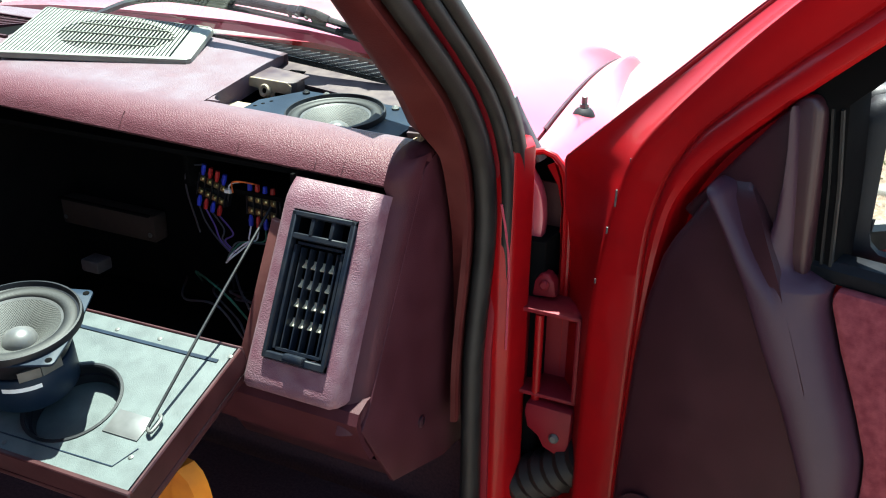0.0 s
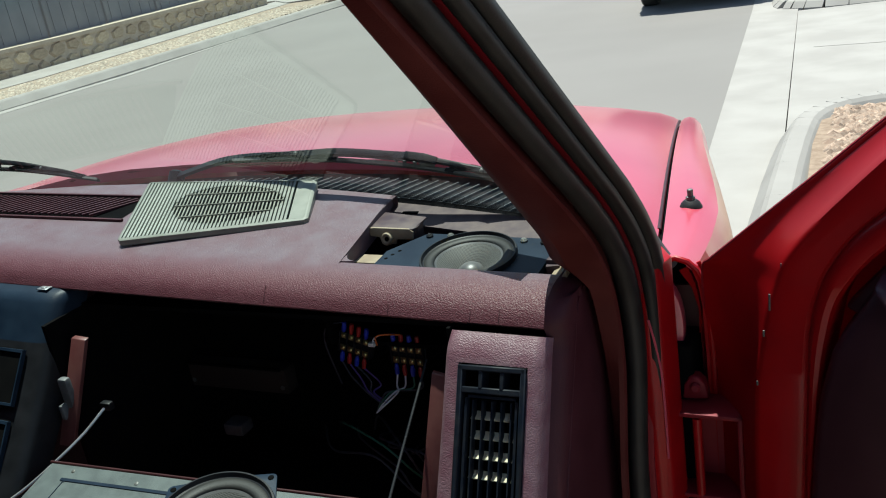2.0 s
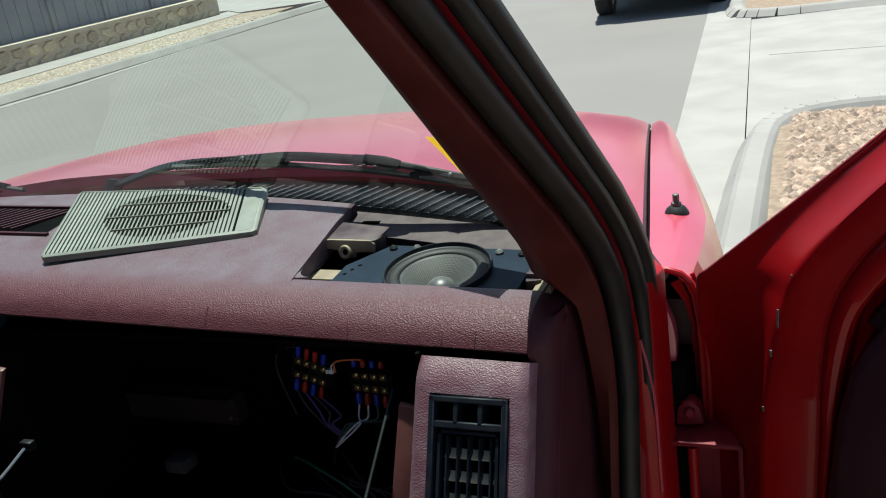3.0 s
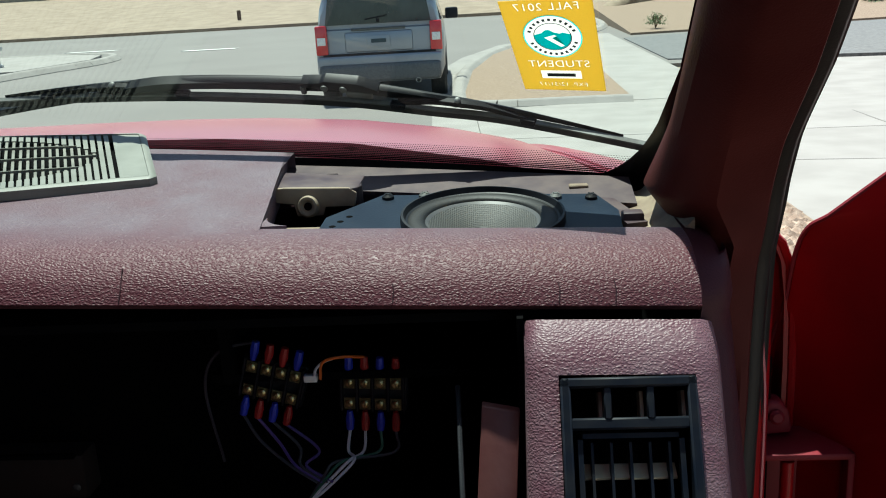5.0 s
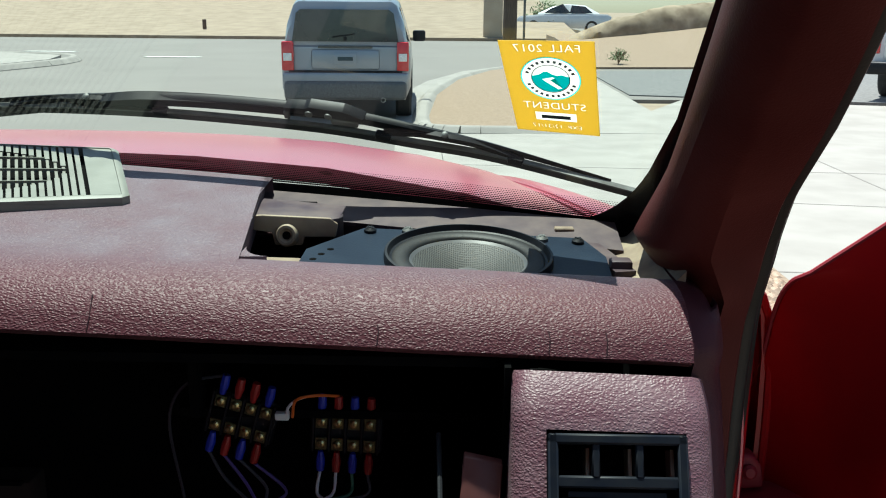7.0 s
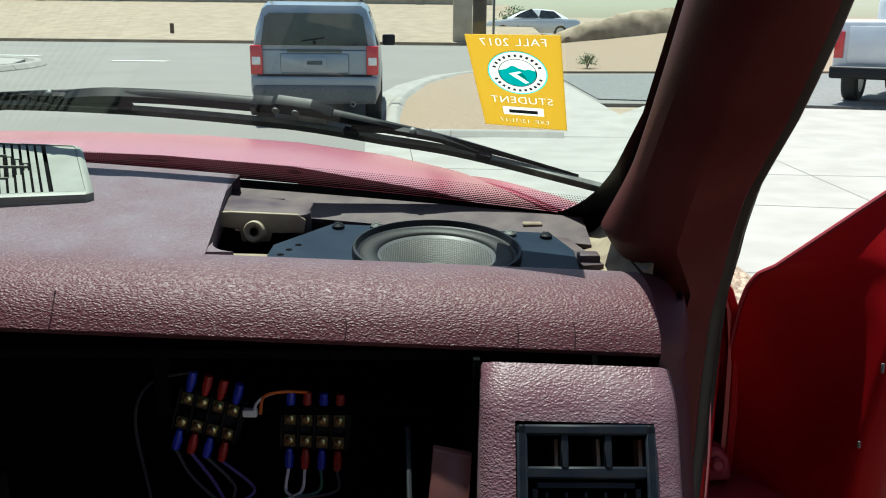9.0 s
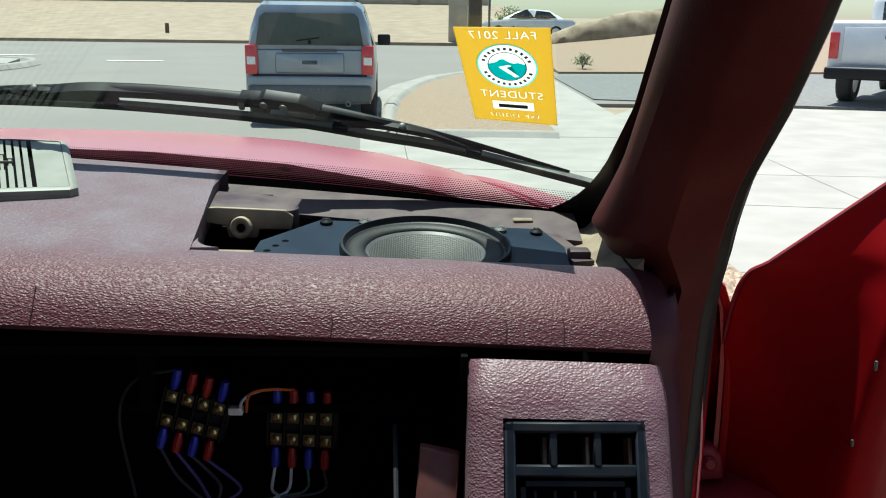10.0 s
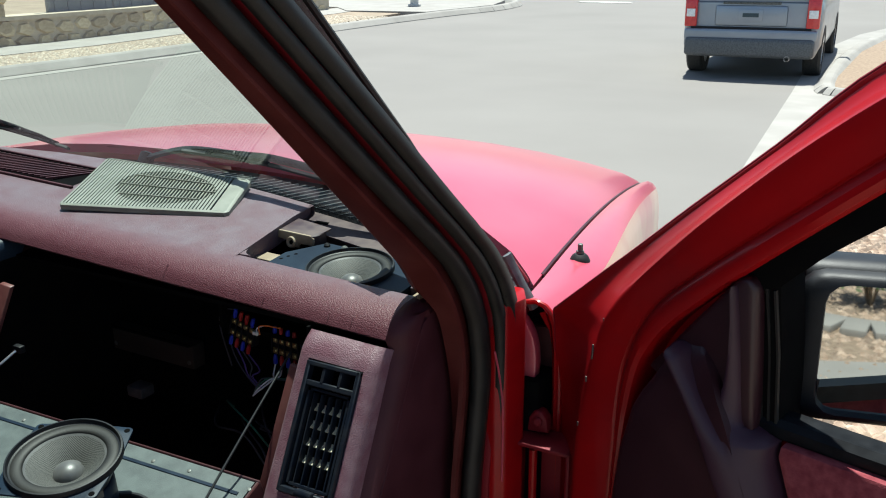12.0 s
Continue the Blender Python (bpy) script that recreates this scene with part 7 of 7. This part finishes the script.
def lp(x, y, up=0.0):
    """A point of the lid: x along its hinge edge, y towards the seat."""
    return LM @ Vector((x, -y, up))


DEPTH = 0.200
lid = thing("glove_box_lid", LM, "lowered glove box lid with a grey board and two speaker holes", "lid")


def holed(bm, outline, holes, z0, z1):
    tops, bots = [], []
    for pts in [outline] + holes:
        tops.append([bm.verts.new(lp(x, y, z1)) for x, y in pts])
        bots.append([bm.verts.new(lp(x, y, z0)) for x, y in pts])
    for loops in (tops, bots):
        es = [bm.edges.new((l[i], l[(i + 1) % len(l)])) for l in loops for i in range(len(l))]
        bmesh.ops.triangle_fill(bm, edges=es, use_beauty=True)
    for a, b in zip(tops, bots):
        for i in range(len(a)):
            bm.faces.new((a[i], a[(i + 1) % len(a)], b[(i + 1) % len(a)], b[i]))


HOLES = [(0.423, 0.121), (0.090, 0.113)]
ring = lambda c, r: [(c[0] + a, c[1] + b) for a, b in circle(r, 32)]
bm = new_bm()
holed(bm, [(0.006, 0.004), (W - 0.006, 0.004), (W - 0.006, DEPTH - 0.006), (-0.02, DEPTH - 0.006)], [ring(h, 0.052) for h in HOLES], -0.010, 0.0)
part("board", bm, M["board"], lid, "grey painted board with screws", smooth=False)
for h in HOLES:
    bm = new_bm()
    lathe(bm, [(0.0535, -0.001), (0.0535, 0.0012), (0.0505, 0.0016), (0.049, 0.0), (0.049, -0.010), (0.0475, -0.0105), (0.046, -0.0105), (0.046, -0.022)], LM @ pose(h[0], -h[1], 0), 40)
    part("hole_ring", bm, M["black"], lid, "black ring inside the cut hole")
    bm = new_bm()
    lathe(bm, [(0, -0.024), (0.05, -0.024)], LM @ pose(h[0], -h[1], 0), 32)
    part("hole_floor", bm, M["board"], lid, smooth=False)
bm = new_bm()
box(bm, (W / 2 - 0.012, -DEPTH / 2, -0.034), (W + 0.026, DEPTH + 0.004, 0.010), LM, 0.004)
for c, s in (((W - 0.003, -DEPTH / 2, -0.015), (0.005, DEPTH, 0.03)), ((W / 2 - 0.012, -DEPTH + 0.003, -0.015), (W + 0.024, 0.006, 0.034)), ((W / 2, -0.001, -0.014), (W, 0.004, 0.03))):
    box(bm, c, s, LM, 0.0015, 1)
part("outer_skin", bm, M["maroon"], lid, "burgundy outer skin with a thin red edge")
bm = new_bm()
box(bm, (W / 2 + 0.012, -0.0262, 0.0006), (W - 0.055, 0.0042, 0.0012), LM)
part("groove", bm, M["bluish"], lid, "dark pressed groove", smooth=False)
for path in ([(0.30, 0.179), (0.52, 0.176), (0.532, 0.15)], [(0.028, 0.165), (0.045, 0.03), (0.06, 0.024)]):
    bm = new_bm()
    sweep(bm, [(-0.0006, -0.0004), (0.0006, -0.0004), (0.0006, 0.0007), (-0.0006, 0.0007)], [lp(x, y) for x, y in path], tuple(LN))
    part("crease", bm, M["bluish"], lid, "fine pressed crease", smooth=False)
for x, y in ((0.05, 0.012), (0.16, 0.018), (0.40, 0.018), (W - 0.1, 0.016), (W - 0.006, 0.016), (0.531, 0.161), (0.03, 0.185), (0.28, 0.012), (0.39, 0.187), (0.25, 0.19)):
    bolt("board_screw", lp(x, y, 0.0), LN, 0.0028, 0.0011, M["dull_steel"], lid, "small cross-head screw")
for x, y, w in ((0.503, 0.129, 0.044), (0.012, 0.128, 0.036)):
    bm = new_bm()
    box(bm, (x, -y, 0.0006), (w, 0.029, 0.0016), LM, 0.0004)
    part("hinge_pocket", bm, M["cap"], lid, "worn metal plate at the stay")
LSM = LM @ pose(W - 0.190, -0.102, 0.080) @ pose(0, 0, 0, -6, 8, 22)
speaker("loose_speaker", LSM, 0.067, "loose round speaker with a woven cone standing on the lid", basket=True)
clampb = thing("black_bracket", lp(0.27, 0.175), "small black spring bracket lying on the lid", "bracket")
bm = new_bm()
box(bm, (0.262, -0.165, 0.012), (0.05, 0.030, 0.003), LM @ pose(0, 0, 0), 0.001)
box(bm, (0.287, -0.165, 0.007), (0.003, 0.030, 0.012), LM, 0.001)
box(bm, (0.238, -0.165, 0.012), (0.012, 0.034, 0.024), LM, 0.003)
part("bracket_body", bm, M["black"], clampb)
bm = new_bm()
wire(bm, [lp(0.215, 0.165, 0.012), lp(0.235, 0.15, 0.024), lp(0.245, 0.18, 0.02)], 0.004)
part("spring", bm, M["dull_steel"], clampb)

stay = thing("lid_stay_rod", (-0.388, 0.655, 0.858), "thin black stay rod holding the lid", "stay rod")
bm = new_bm()
wire(bm, [(-0.402, 0.894, 1.004), (-0.395, 0.775, 0.932), (-0.386, 0.648, 0.855)], 0.0017, 8)
part("rod", bm, M["black"], stay)
bm = new_bm()
wire(bm, [(-0.386, 0.648, 0.855), (-0.379, 0.645, 0.855), (-0.379, 0.66, 0.86), (-0.384, 0.665, 0.862)], 0.002, 8)
part("rod_hook", bm, M["dull_steel"], stay)
stay2 = thing("lid_stay_cable", (-0.98, 0.65, 0.84), "pale steel stay cable on the lid", "stay cable")
bm = new_bm()
wire(bm, [(-0.884, 0.826, 0.930), (-0.900, 0.785, 0.905), (-0.935, 0.72, 0.872), (-0.965, 0.68, 0.855), (-0.998, 0.649, 0.840)], 0.0022, 8)
part("cable", bm, M["steel"], stay2)
bm = new_bm()
box(bm, (-0.882, 0.83, 0.932), (0.018, 0.01, 0.012), None, 0.002)
part("anchor", bm, M["black"], stay2)

# ---- centre stack ----
con = thing("centre_console", (-1.1, 0.85, 0.8), "black centre stack with empty radio slots and dark blue top", "console")


def cp(x, k, out=0.0):
    """A point on the stack's face: k from its top edge down."""
    return Vector((x, 0.868 - 0.72 * k - out * 0.8, 1.066 - k + tilt_x(x) + out * 0.57))


STACK = [(0.93, 1.054), (0.885, 1.057), (0.868, 1.054), (0.857, 1.045), (0.848, 1.03), (0.825, 1.0), (0.775, 0.93), (0.72, 0.86), (0.64, 0.75), (0.6, 0.66)]
STACK_X = [-1.35, -1.2, -1.1, -1.03, -0.99, -0.971, -0.962, -0.957, -0.955]


def stack_pt(i, j):
    """The moulded front: a padded brow over a sloping face, rounded off towards the cavity."""
    y, z = STACK[int(j)]
    r = (0.0, 0.0, 0.0, 0.0, 0.0, 0.003, 0.009, 0.02, 0.06)[int(i)]
    return (STACK_X[int(i)], y + r, z + tilt_x(STACK_X[int(i)]) - 0.3 * min(r, 0.02))


bm = new_bm()
sheet(bm, stack_pt, list(range(9)), [0, 1, 2, 3, 4, 5])
part("hood", bm, M["bluish"], con, "dark blue-grey padded brow", angle=70)
bm = new_bm()
sheet(bm, stack_pt, list(range(9)), [5, 6, 7, 8, 9])
face = part("face", bm, M["black"], con, "black sloping front", angle=50)
for x0, x1 in ((-1.345, -1.23), (-1.215, -1.11), (-1.095, -0.99)):
    for k0, k1 in ((0.075, 0.135), (0.155, 0.225)):
        corners = [cp(x0, k0, 0.002), cp(x1, k0, 0.002), cp(x1, k1, 0.002), cp(x0, k1, 0.002)]
        # slightly proud black plate stands for the open slot's shade
        bm = new_bm()
        prism(bm, corners, (0, 0.004, 0.002))
        part("slot", bm, M["void"], face, "black plate for an empty slot's shade", smooth=False)
        bm = new_bm()
        sweep(bm, [(-0.003, -0.003), (0.003, -0.003), (0.002, 0.003), (-0.002, 0.003)], corners + corners[:2], (0, -0.8, 0.6), caps=False)
        part("slot_frame", bm, M["bluish"], face, "thin blue-grey slot edge")
clip = thing("metal_clip", (-0.995, 0.875, 1.09), "small bright metal clip on the console top", "clip")
bm = new_bm()
box(bm, (-0.995, 0.880, 1.0845), (0.020, 0.012, 0.0016), None, 0.0005)
box(bm, (-0.995, 0.880, 1.0855), (0.008, 0.006, 0.0022), None, 0.0005)
part("clip_body", bm, M["steel"], clip)

tool = thing("orange_clamp", (-0.42, 0.71, 0.47), "orange plastic tool standing on the floor below the lid", "tool")
bm = new_bm()
sweep(bm, [(-0.016, -0.012), (0.016, -0.012), (0.016, 0.012), (-0.016, 0.012)], smooth_path([(-0.45, 0.72, 0.466), (-0.44, 0.715, 0.62), (-0.43, 0.71, 0.70), (-0.415, 0.705, 0.745), (-0.395, 0.70, 0.752), (-0.385, 0.70, 0.70), (-0.385, 0.70, 0.60)], 4), (0, -1, 0))
part("handle", bm, M["orange"], tool)

# ---- wipers ----
GN = Vector((0, 0.72, 0.69))


def wiper(name, pts, pivot, label):
    """One slender blade: an arched bridge, two small yokes, a rubber strip below, the arm from its pivot."""
    root = thing(name, pivot, label, "wiper", "windshield wipers")
    path = smooth_path(pts, 8)
    n = len(path)
    up = (0, -0.69, 0.72)
    arch = [max(0.0, math.sin(math.pi * i / (n - 1))) ** 0.95 for i in range(n)]
    rise = Vector(up)
    bridge = [p + GN * (0.004 * a - 0.001) + rise * (-0.001 + 0.0155 * a) for p, a in zip(path, arch)]
    rubber = [p + Vector((0, 0.003, -0.0035)) - GN * 0.004 for p in path]
    lo, hi = int(0.04 * n), int(0.965 * n)
    bm = new_bm()
    rings = []
    for i in range(lo, hi):
        k = arch[i]
        top = bridge[i]
        deep = (top - rubber[i]).dot(rise) - 0.0045
        foot = top - rise * min(deep, 0.011)
        rings.append([bm.verts.new(q) for q in (foot - GN * 0.0012, foot + GN * 0.0012, top + GN * 0.0035 * k - rise * 0.003, top + GN * 0.004 * k, top + rise * 0.0012, top - GN * 0.004 * k, top - GN * 0.0035 * k - rise * 0.003)])
    for r0, r1 in zip(rings, rings[1:]):
        for j in range(7):
            bm.faces.new((r0[j], r0[(j + 1) % 7], r1[(j + 1) % 7], r1[j]))
    bm.faces.new(rings[0][::-1])
    bm.faces.new(rings[-1])
    part("blade_bridge", bm, M["wiper"], root, "arched black blade bridge")
    for nm, mat, d, w, h in (("rubber_blade", "rubber", 0.0, 0.002, 0.0035), ("spine", "dull_steel", 0.0045, 0.0022, 0.0009)):
        bm = new_bm()
        sweep(bm, [(-w, -h), (w, -h), (w, h), (-w, h)], [p + Vector((0, -0.69, 0.72)) * d for p in rubber], up)
        part(nm, bm, M[mat], root, "black rubber wiping edge" if mat == "rubber" else "thin steel spine")
    for f in (0.22, 0.78):
        i = int(f * (n - 1))
        bm = new_bm()
        a, b = max(0, i - 6), min(n - 1, i + 6)
        sweep(bm, [(-0.003, -0.0025), (0.003, -0.0025), (0.0025, 0.0025), (-0.0025, 0.0025)], smooth_path([rubber[a] + Vector((0, -0.002, 0.005)), (rubber[a] + bridge[i]) / 2 + Vector((0, 0, 0.003)), bridge[i] + Vector((0, -0.003, -0.003)), (rubber[b] + bridge[i]) / 2 + Vector((0, 0, 0.003)), rubber[b] + Vector((0, -0.002, 0.005))], 4), up)
        yoke = part("yoke", bm, M["wiper"], root)
        bolt("rivet", bridge[i] + Vector((0, -0.005, -0.001)), (0, -0.75, 0.5), 0.003, 0.002, M["dull_steel"], yoke, cross=False)
        for e in (a, b):
            bm = new_bm()
            box(bm, (0, 0, 0), (0.014, 0.007, 0.007), frame_at(rubber[e] + Vector((0, -0.002, 0.003)), path[min(e + 1, n - 1)] - path[max(e - 1, 0)], up), 0.001, 1)
            part("claw", bm, M["wiper"], yoke)
    c = min(range(n), key=lambda i: abs(path[i].x - (pts[0][0] * 0.44 + pts[-1][0] * 0.56)))
    fm = frame_at(bridge[c] + Vector((0, -0.003, 0.0)), path[c + 1] - path[c - 1], up)
    bm = new_bm()
    prism(bm, [fm @ Vector((x, 0.006, z)) for x, z in ((-0.036, -0.004), (0.034, -0.006), (0.034, -0.002), (0.022, 0.003), (0.016, 0.005), (-0.014, 0.0055), (-0.018, 0.003), (-0.036, 0.001))], fm.to_3x3() @ Vector((0, -0.011, 0)), 0.0007)
    block = part("centre_block", bm, M["wiper"], root, "worn black adapter block")
    for dx in (-0.013, 0.004):
        bolt("rivet", fm @ Vector((dx, -0.008, 0.001)), fm.to_3x3() @ Vector((0, -1, 0)), 0.0034, 0.002, M["dull_steel"], block, cross=False)
    for x0, x1, z0, z1 in ((-0.038, -0.033, -0.014, -0.005), (0.004, 0.028, -0.014, -0.007)):
        bm = new_bm()
        box(bm, ((x0 + x1) / 2, -0.003, (z0 + z1) / 2), (x1 - x0, 0.004, z1 - z0), fm, 0.001, 1)
        part("clip", bm, M["dull_steel"], block, "grey worn metal clip")
    bm = new_bm()
    q = Vector(pivot)
    e = bridge[int(0.22 * (n - 1))] + Vector((0, 0.004, -0.006))
    sweep(bm, [(-0.006, -0.003), (0.006, -0.003), (0.005, 0.004), (-0.005, 0.004)], smooth_path([q, q * 0.5 + e * 0.5 + Vector((0, 0, 0.014)), e, bridge[int(0.36 * (n - 1))] + Vector((0, 0.003, -0.003)), bridge[c] + Vector((0, 0.004, -0.002))], 6), up)
    part("arm", bm, M["wiper"], root, "worn black wiper arm")
    bm = new_bm()
    lathe(bm, [(0.016, -0.02), (0.016, 0.008), (0.01, 0.012), (0, 0.012)], frame_at(q, (1, 0, 0), (0, 0.6, 0.8)), 16)
    part("pivot_cap", bm, M["wiper"], root)
    return root


wiper("windshield_wiper", [(-0.858, 1.185, 1.183), (-0.77, 1.181, 1.184), (-0.68, 1.176, 1.182), (-0.60, 1.167, 1.178), (-0.507, 1.154, 1.171), (-0.43, 1.147, 1.160), (-0.357, 1.139, 1.149), (-0.232, 1.112, 1.122)], Vector((-1.2, 1.41, 1.088)), "black windshield wiper parked at the foot of the glass")
wiper("windshield_wiper", [(-1.75, 1.10, 1.17), (-1.62, 1.15, 1.185), (-1.5, 1.18, 1.187), (-1.40, 1.195, 1.182), (-1.30, 1.205, 1.168), (-1.2, 1.215, 1.150)], Vector((-1.76, 1.24, 1.03)), "black windshield wiper on the far side of the glass")

# ---- parking sticker inside the glass ----
C = [on_glass(-0.366, 0.145, -0.004), on_glass(-0.303, 0.149, -0.004), on_glass(-0.287, 0.081, -0.004), on_glass(-0.347, 0.080, -0.004)]
stk = thing("parking_sticker", (C[0] + C[2]) / 2, "amber parking permit sticker seen from behind, print reversed", "sticker")


def sp(u, v, up=0.0):
    n = Vector((0, -0.73, -0.69))
    return (C[0] * (1 - u) + C[1] * u) * (1 - v) + (C[3] * (1 - u) + C[2] * u) * v + n * up


def inlay(bm, pts, d0=-0.0012, d1=0.0012):
    """A solid through the paper over an outline in its own u, v."""
    lo, hi = [bm.verts.new(sp(u, v, d0)) for u, v in pts], [bm.verts.new(sp(u, v, d1)) for u, v in pts]
    bm.faces.new(lo)
    bm.faces.new(hi[::-1])
    for i in range(len(pts)):
        j = (i + 1) % len(pts)
        bm.faces.new((lo[j], lo[i], hi[i], hi[j]))


def letters(body, u, v, size, mat, spread=1.1, deep=0.0):
    cu = bpy.data.curves.new("lettering", "FONT")
    cu.body, cu.size, cu.align_x, cu.align_y, cu.extrude, cu.space_character = body, size, "CENTER", "CENTER", deep, spread
    ob = new("lettering", cu)
    me = bpy.data.meshes.new_from_object(ob.evaluated_get(bpy.context.evaluated_depsgraph_get()))
    bpy.data.objects.remove(ob)
    me.materials.append(mat)
    x = (sp(u - 0.1, v) - sp(u + 0.1, v)).normalized()
    yv = (sp(u, v - 0.1) - sp(u, v + 0.1)).normalized()
    m = Matrix((x, yv, x.cross(yv))).transposed().to_4x4()
    m.translation = sp(u, v, 0.0)
    me.transform(m)
    ob = new("lettering", me)
    if not deep:
        ob.parent, ob.matrix_parent_inverse = stk, stk.matrix_world.inverted()
    return ob


def punch_out(ob, cutters):
    """Cut solids out of a thin sheet, so that print and paper lie side by side."""
    for c in cutters:
        mod = ob.modifiers.new("cut", "BOOLEAN")
        mod.operation, mod.object, mod.solver = "DIFFERENCE", c, "EXACT"
    bpy.context.view_layer.update()
    me = bpy.data.meshes.new_from_object(ob.evaluated_get(bpy.context.evaluated_depsgraph_get()))
    ob.modifiers.clear()
    ob.data = me
    for c in cutters:
        bpy.data.objects.remove(c)


def flat(name, pts, mat, up=0.0):
    bm = new_bm()
    f = bm.faces.new([bm.verts.new(sp(u, v, up)) for u, v in pts])
    bmesh.ops.triangulate(bm, faces=[f])
    return part(name, bm, mat, stk, smooth=False)


def solid(pts_list, d=0.0012):
    bm = new_bm()
    for pts in pts_list:
        inlay(bm, pts, -d, d)
    return part("cutter", bm, M["sticker"], None, smooth=False)


def round_uv(r, a0=0, a1=360, n=40):
    return [(0.5 + r * math.cos(radians(a0 + (a1 - a0) * i / n)), 0.385 + 0.69 * r * math.sin(radians(a0 + (a1 - a0) * i / n))) for i in range(n + (a1 - a0 < 360))]


LINES = (("FALL 2017", 0.5, 0.075, 0.0098), ("STUDENT", 0.5, 0.69, 0.0098), ("EXP. 12/31/17", 0.5, 0.93, 0.0058))
PLATE = [(0.26, 0.765), (0.74, 0.765), (0.74, 0.86), (0.26, 0.86)]
bm = new_bm()
inlay(bm, [(0, 0), (1, 0), (1, 1), (0, 1)], -0.0003, 0.0003)
blank = part("paper", bm, M["sticker"], stk, "amber sticker paper", smooth=False)
punch_out(blank, [solid([round_uv(0.33), PLATE])] + [letters(*l, M["sticker"], deep=0.0009) for l in LINES])
for l in LINES:
    letters(*l, M["sticker_white"])
# emblem: pale sky over teal mountains with a pale river
SKYLINE = [(0.695, 0.362), (0.62, 0.345), (0.58, 0.355), (0.52, 0.34), (0.47, 0.312), (0.43, 0.316), (0.38, 0.345), (0.305, 0.362)]
SKY = round_uv(0.205, 192, 348, 20) + SKYLINE
RIVER = [(0.40, 0.392), (0.52, 0.367), (0.55, 0.38), (0.49, 0.40), (0.62, 0.485), (0.57, 0.498), (0.43, 0.415)]
bm = new_bm()
inlay(bm, round_uv(0.205), -0.0002, 0.0002)
hill = part("emblem_mountain", bm, M["sticker_teal"], stk, "teal mountain print", smooth=False)
punch_out(hill, [solid([SKY]), solid([RIVER])])
flat("emblem_sky", SKY, M["sticker_white"])
flat("emblem_river", RIVER, M["sticker_white"])


def disc(name, r0, r1, mat, up, n=36):
    bm = new_bm()
    a, b = [[bm.verts.new(sp(u, v, up)) for u, v in round_uv(r, n=n)] for r in (r0, r1)]
    for i in range(n):
        bm.faces.new((a[i], a[(i + 1) % n], b[(i + 1) % n], b[i]))
    return part(name, bm, mat, stk, smooth=False)


disc("emblem_ring", 0.33, 0.315, M["sticker_teal"], 0.0003)
disc("emblem_band", 0.315, 0.215, M["sticker_white"], 0.0003)
disc("emblem_line", 0.215, 0.205, M["sticker_ink"], 0.0003)
for k in range(26):
    a = 2 * math.pi * (k + 0.5) / 26
    if k in (0, 12, 13, 25):
        continue
    bm = new_bm()
    c0 = [(0.247, -0.032), (0.285, -0.032), (0.285, 0.032), (0.247, 0.032)]
    bm.faces.new([bm.verts.new(sp(0.5 + r * math.cos(a + d / 0.55), 0.385 + 0.69 * r * math.sin(a + d / 0.55), 0.0006)) for r, d in c0])
    part("emblem_bar", bm, M["sticker_ink"], stk, smooth=False)
for u0, u1, v0, v1, mat, up in ((0.26, 0.74, 0.765, 0.86, "sticker_white", 0.0), (0.33, 0.67, 0.793, 0.832, "sticker_ink", 0.0006)):
    bm = new_bm()
    bm.faces.new([bm.verts.new(sp(u, v, up)) for u, v in ((u0, v0), (u1, v0), (u1, v1), (u0, v1))])
    part("number_bar", bm, M[mat], stk, "plain bar in place of a number", smooth=False)
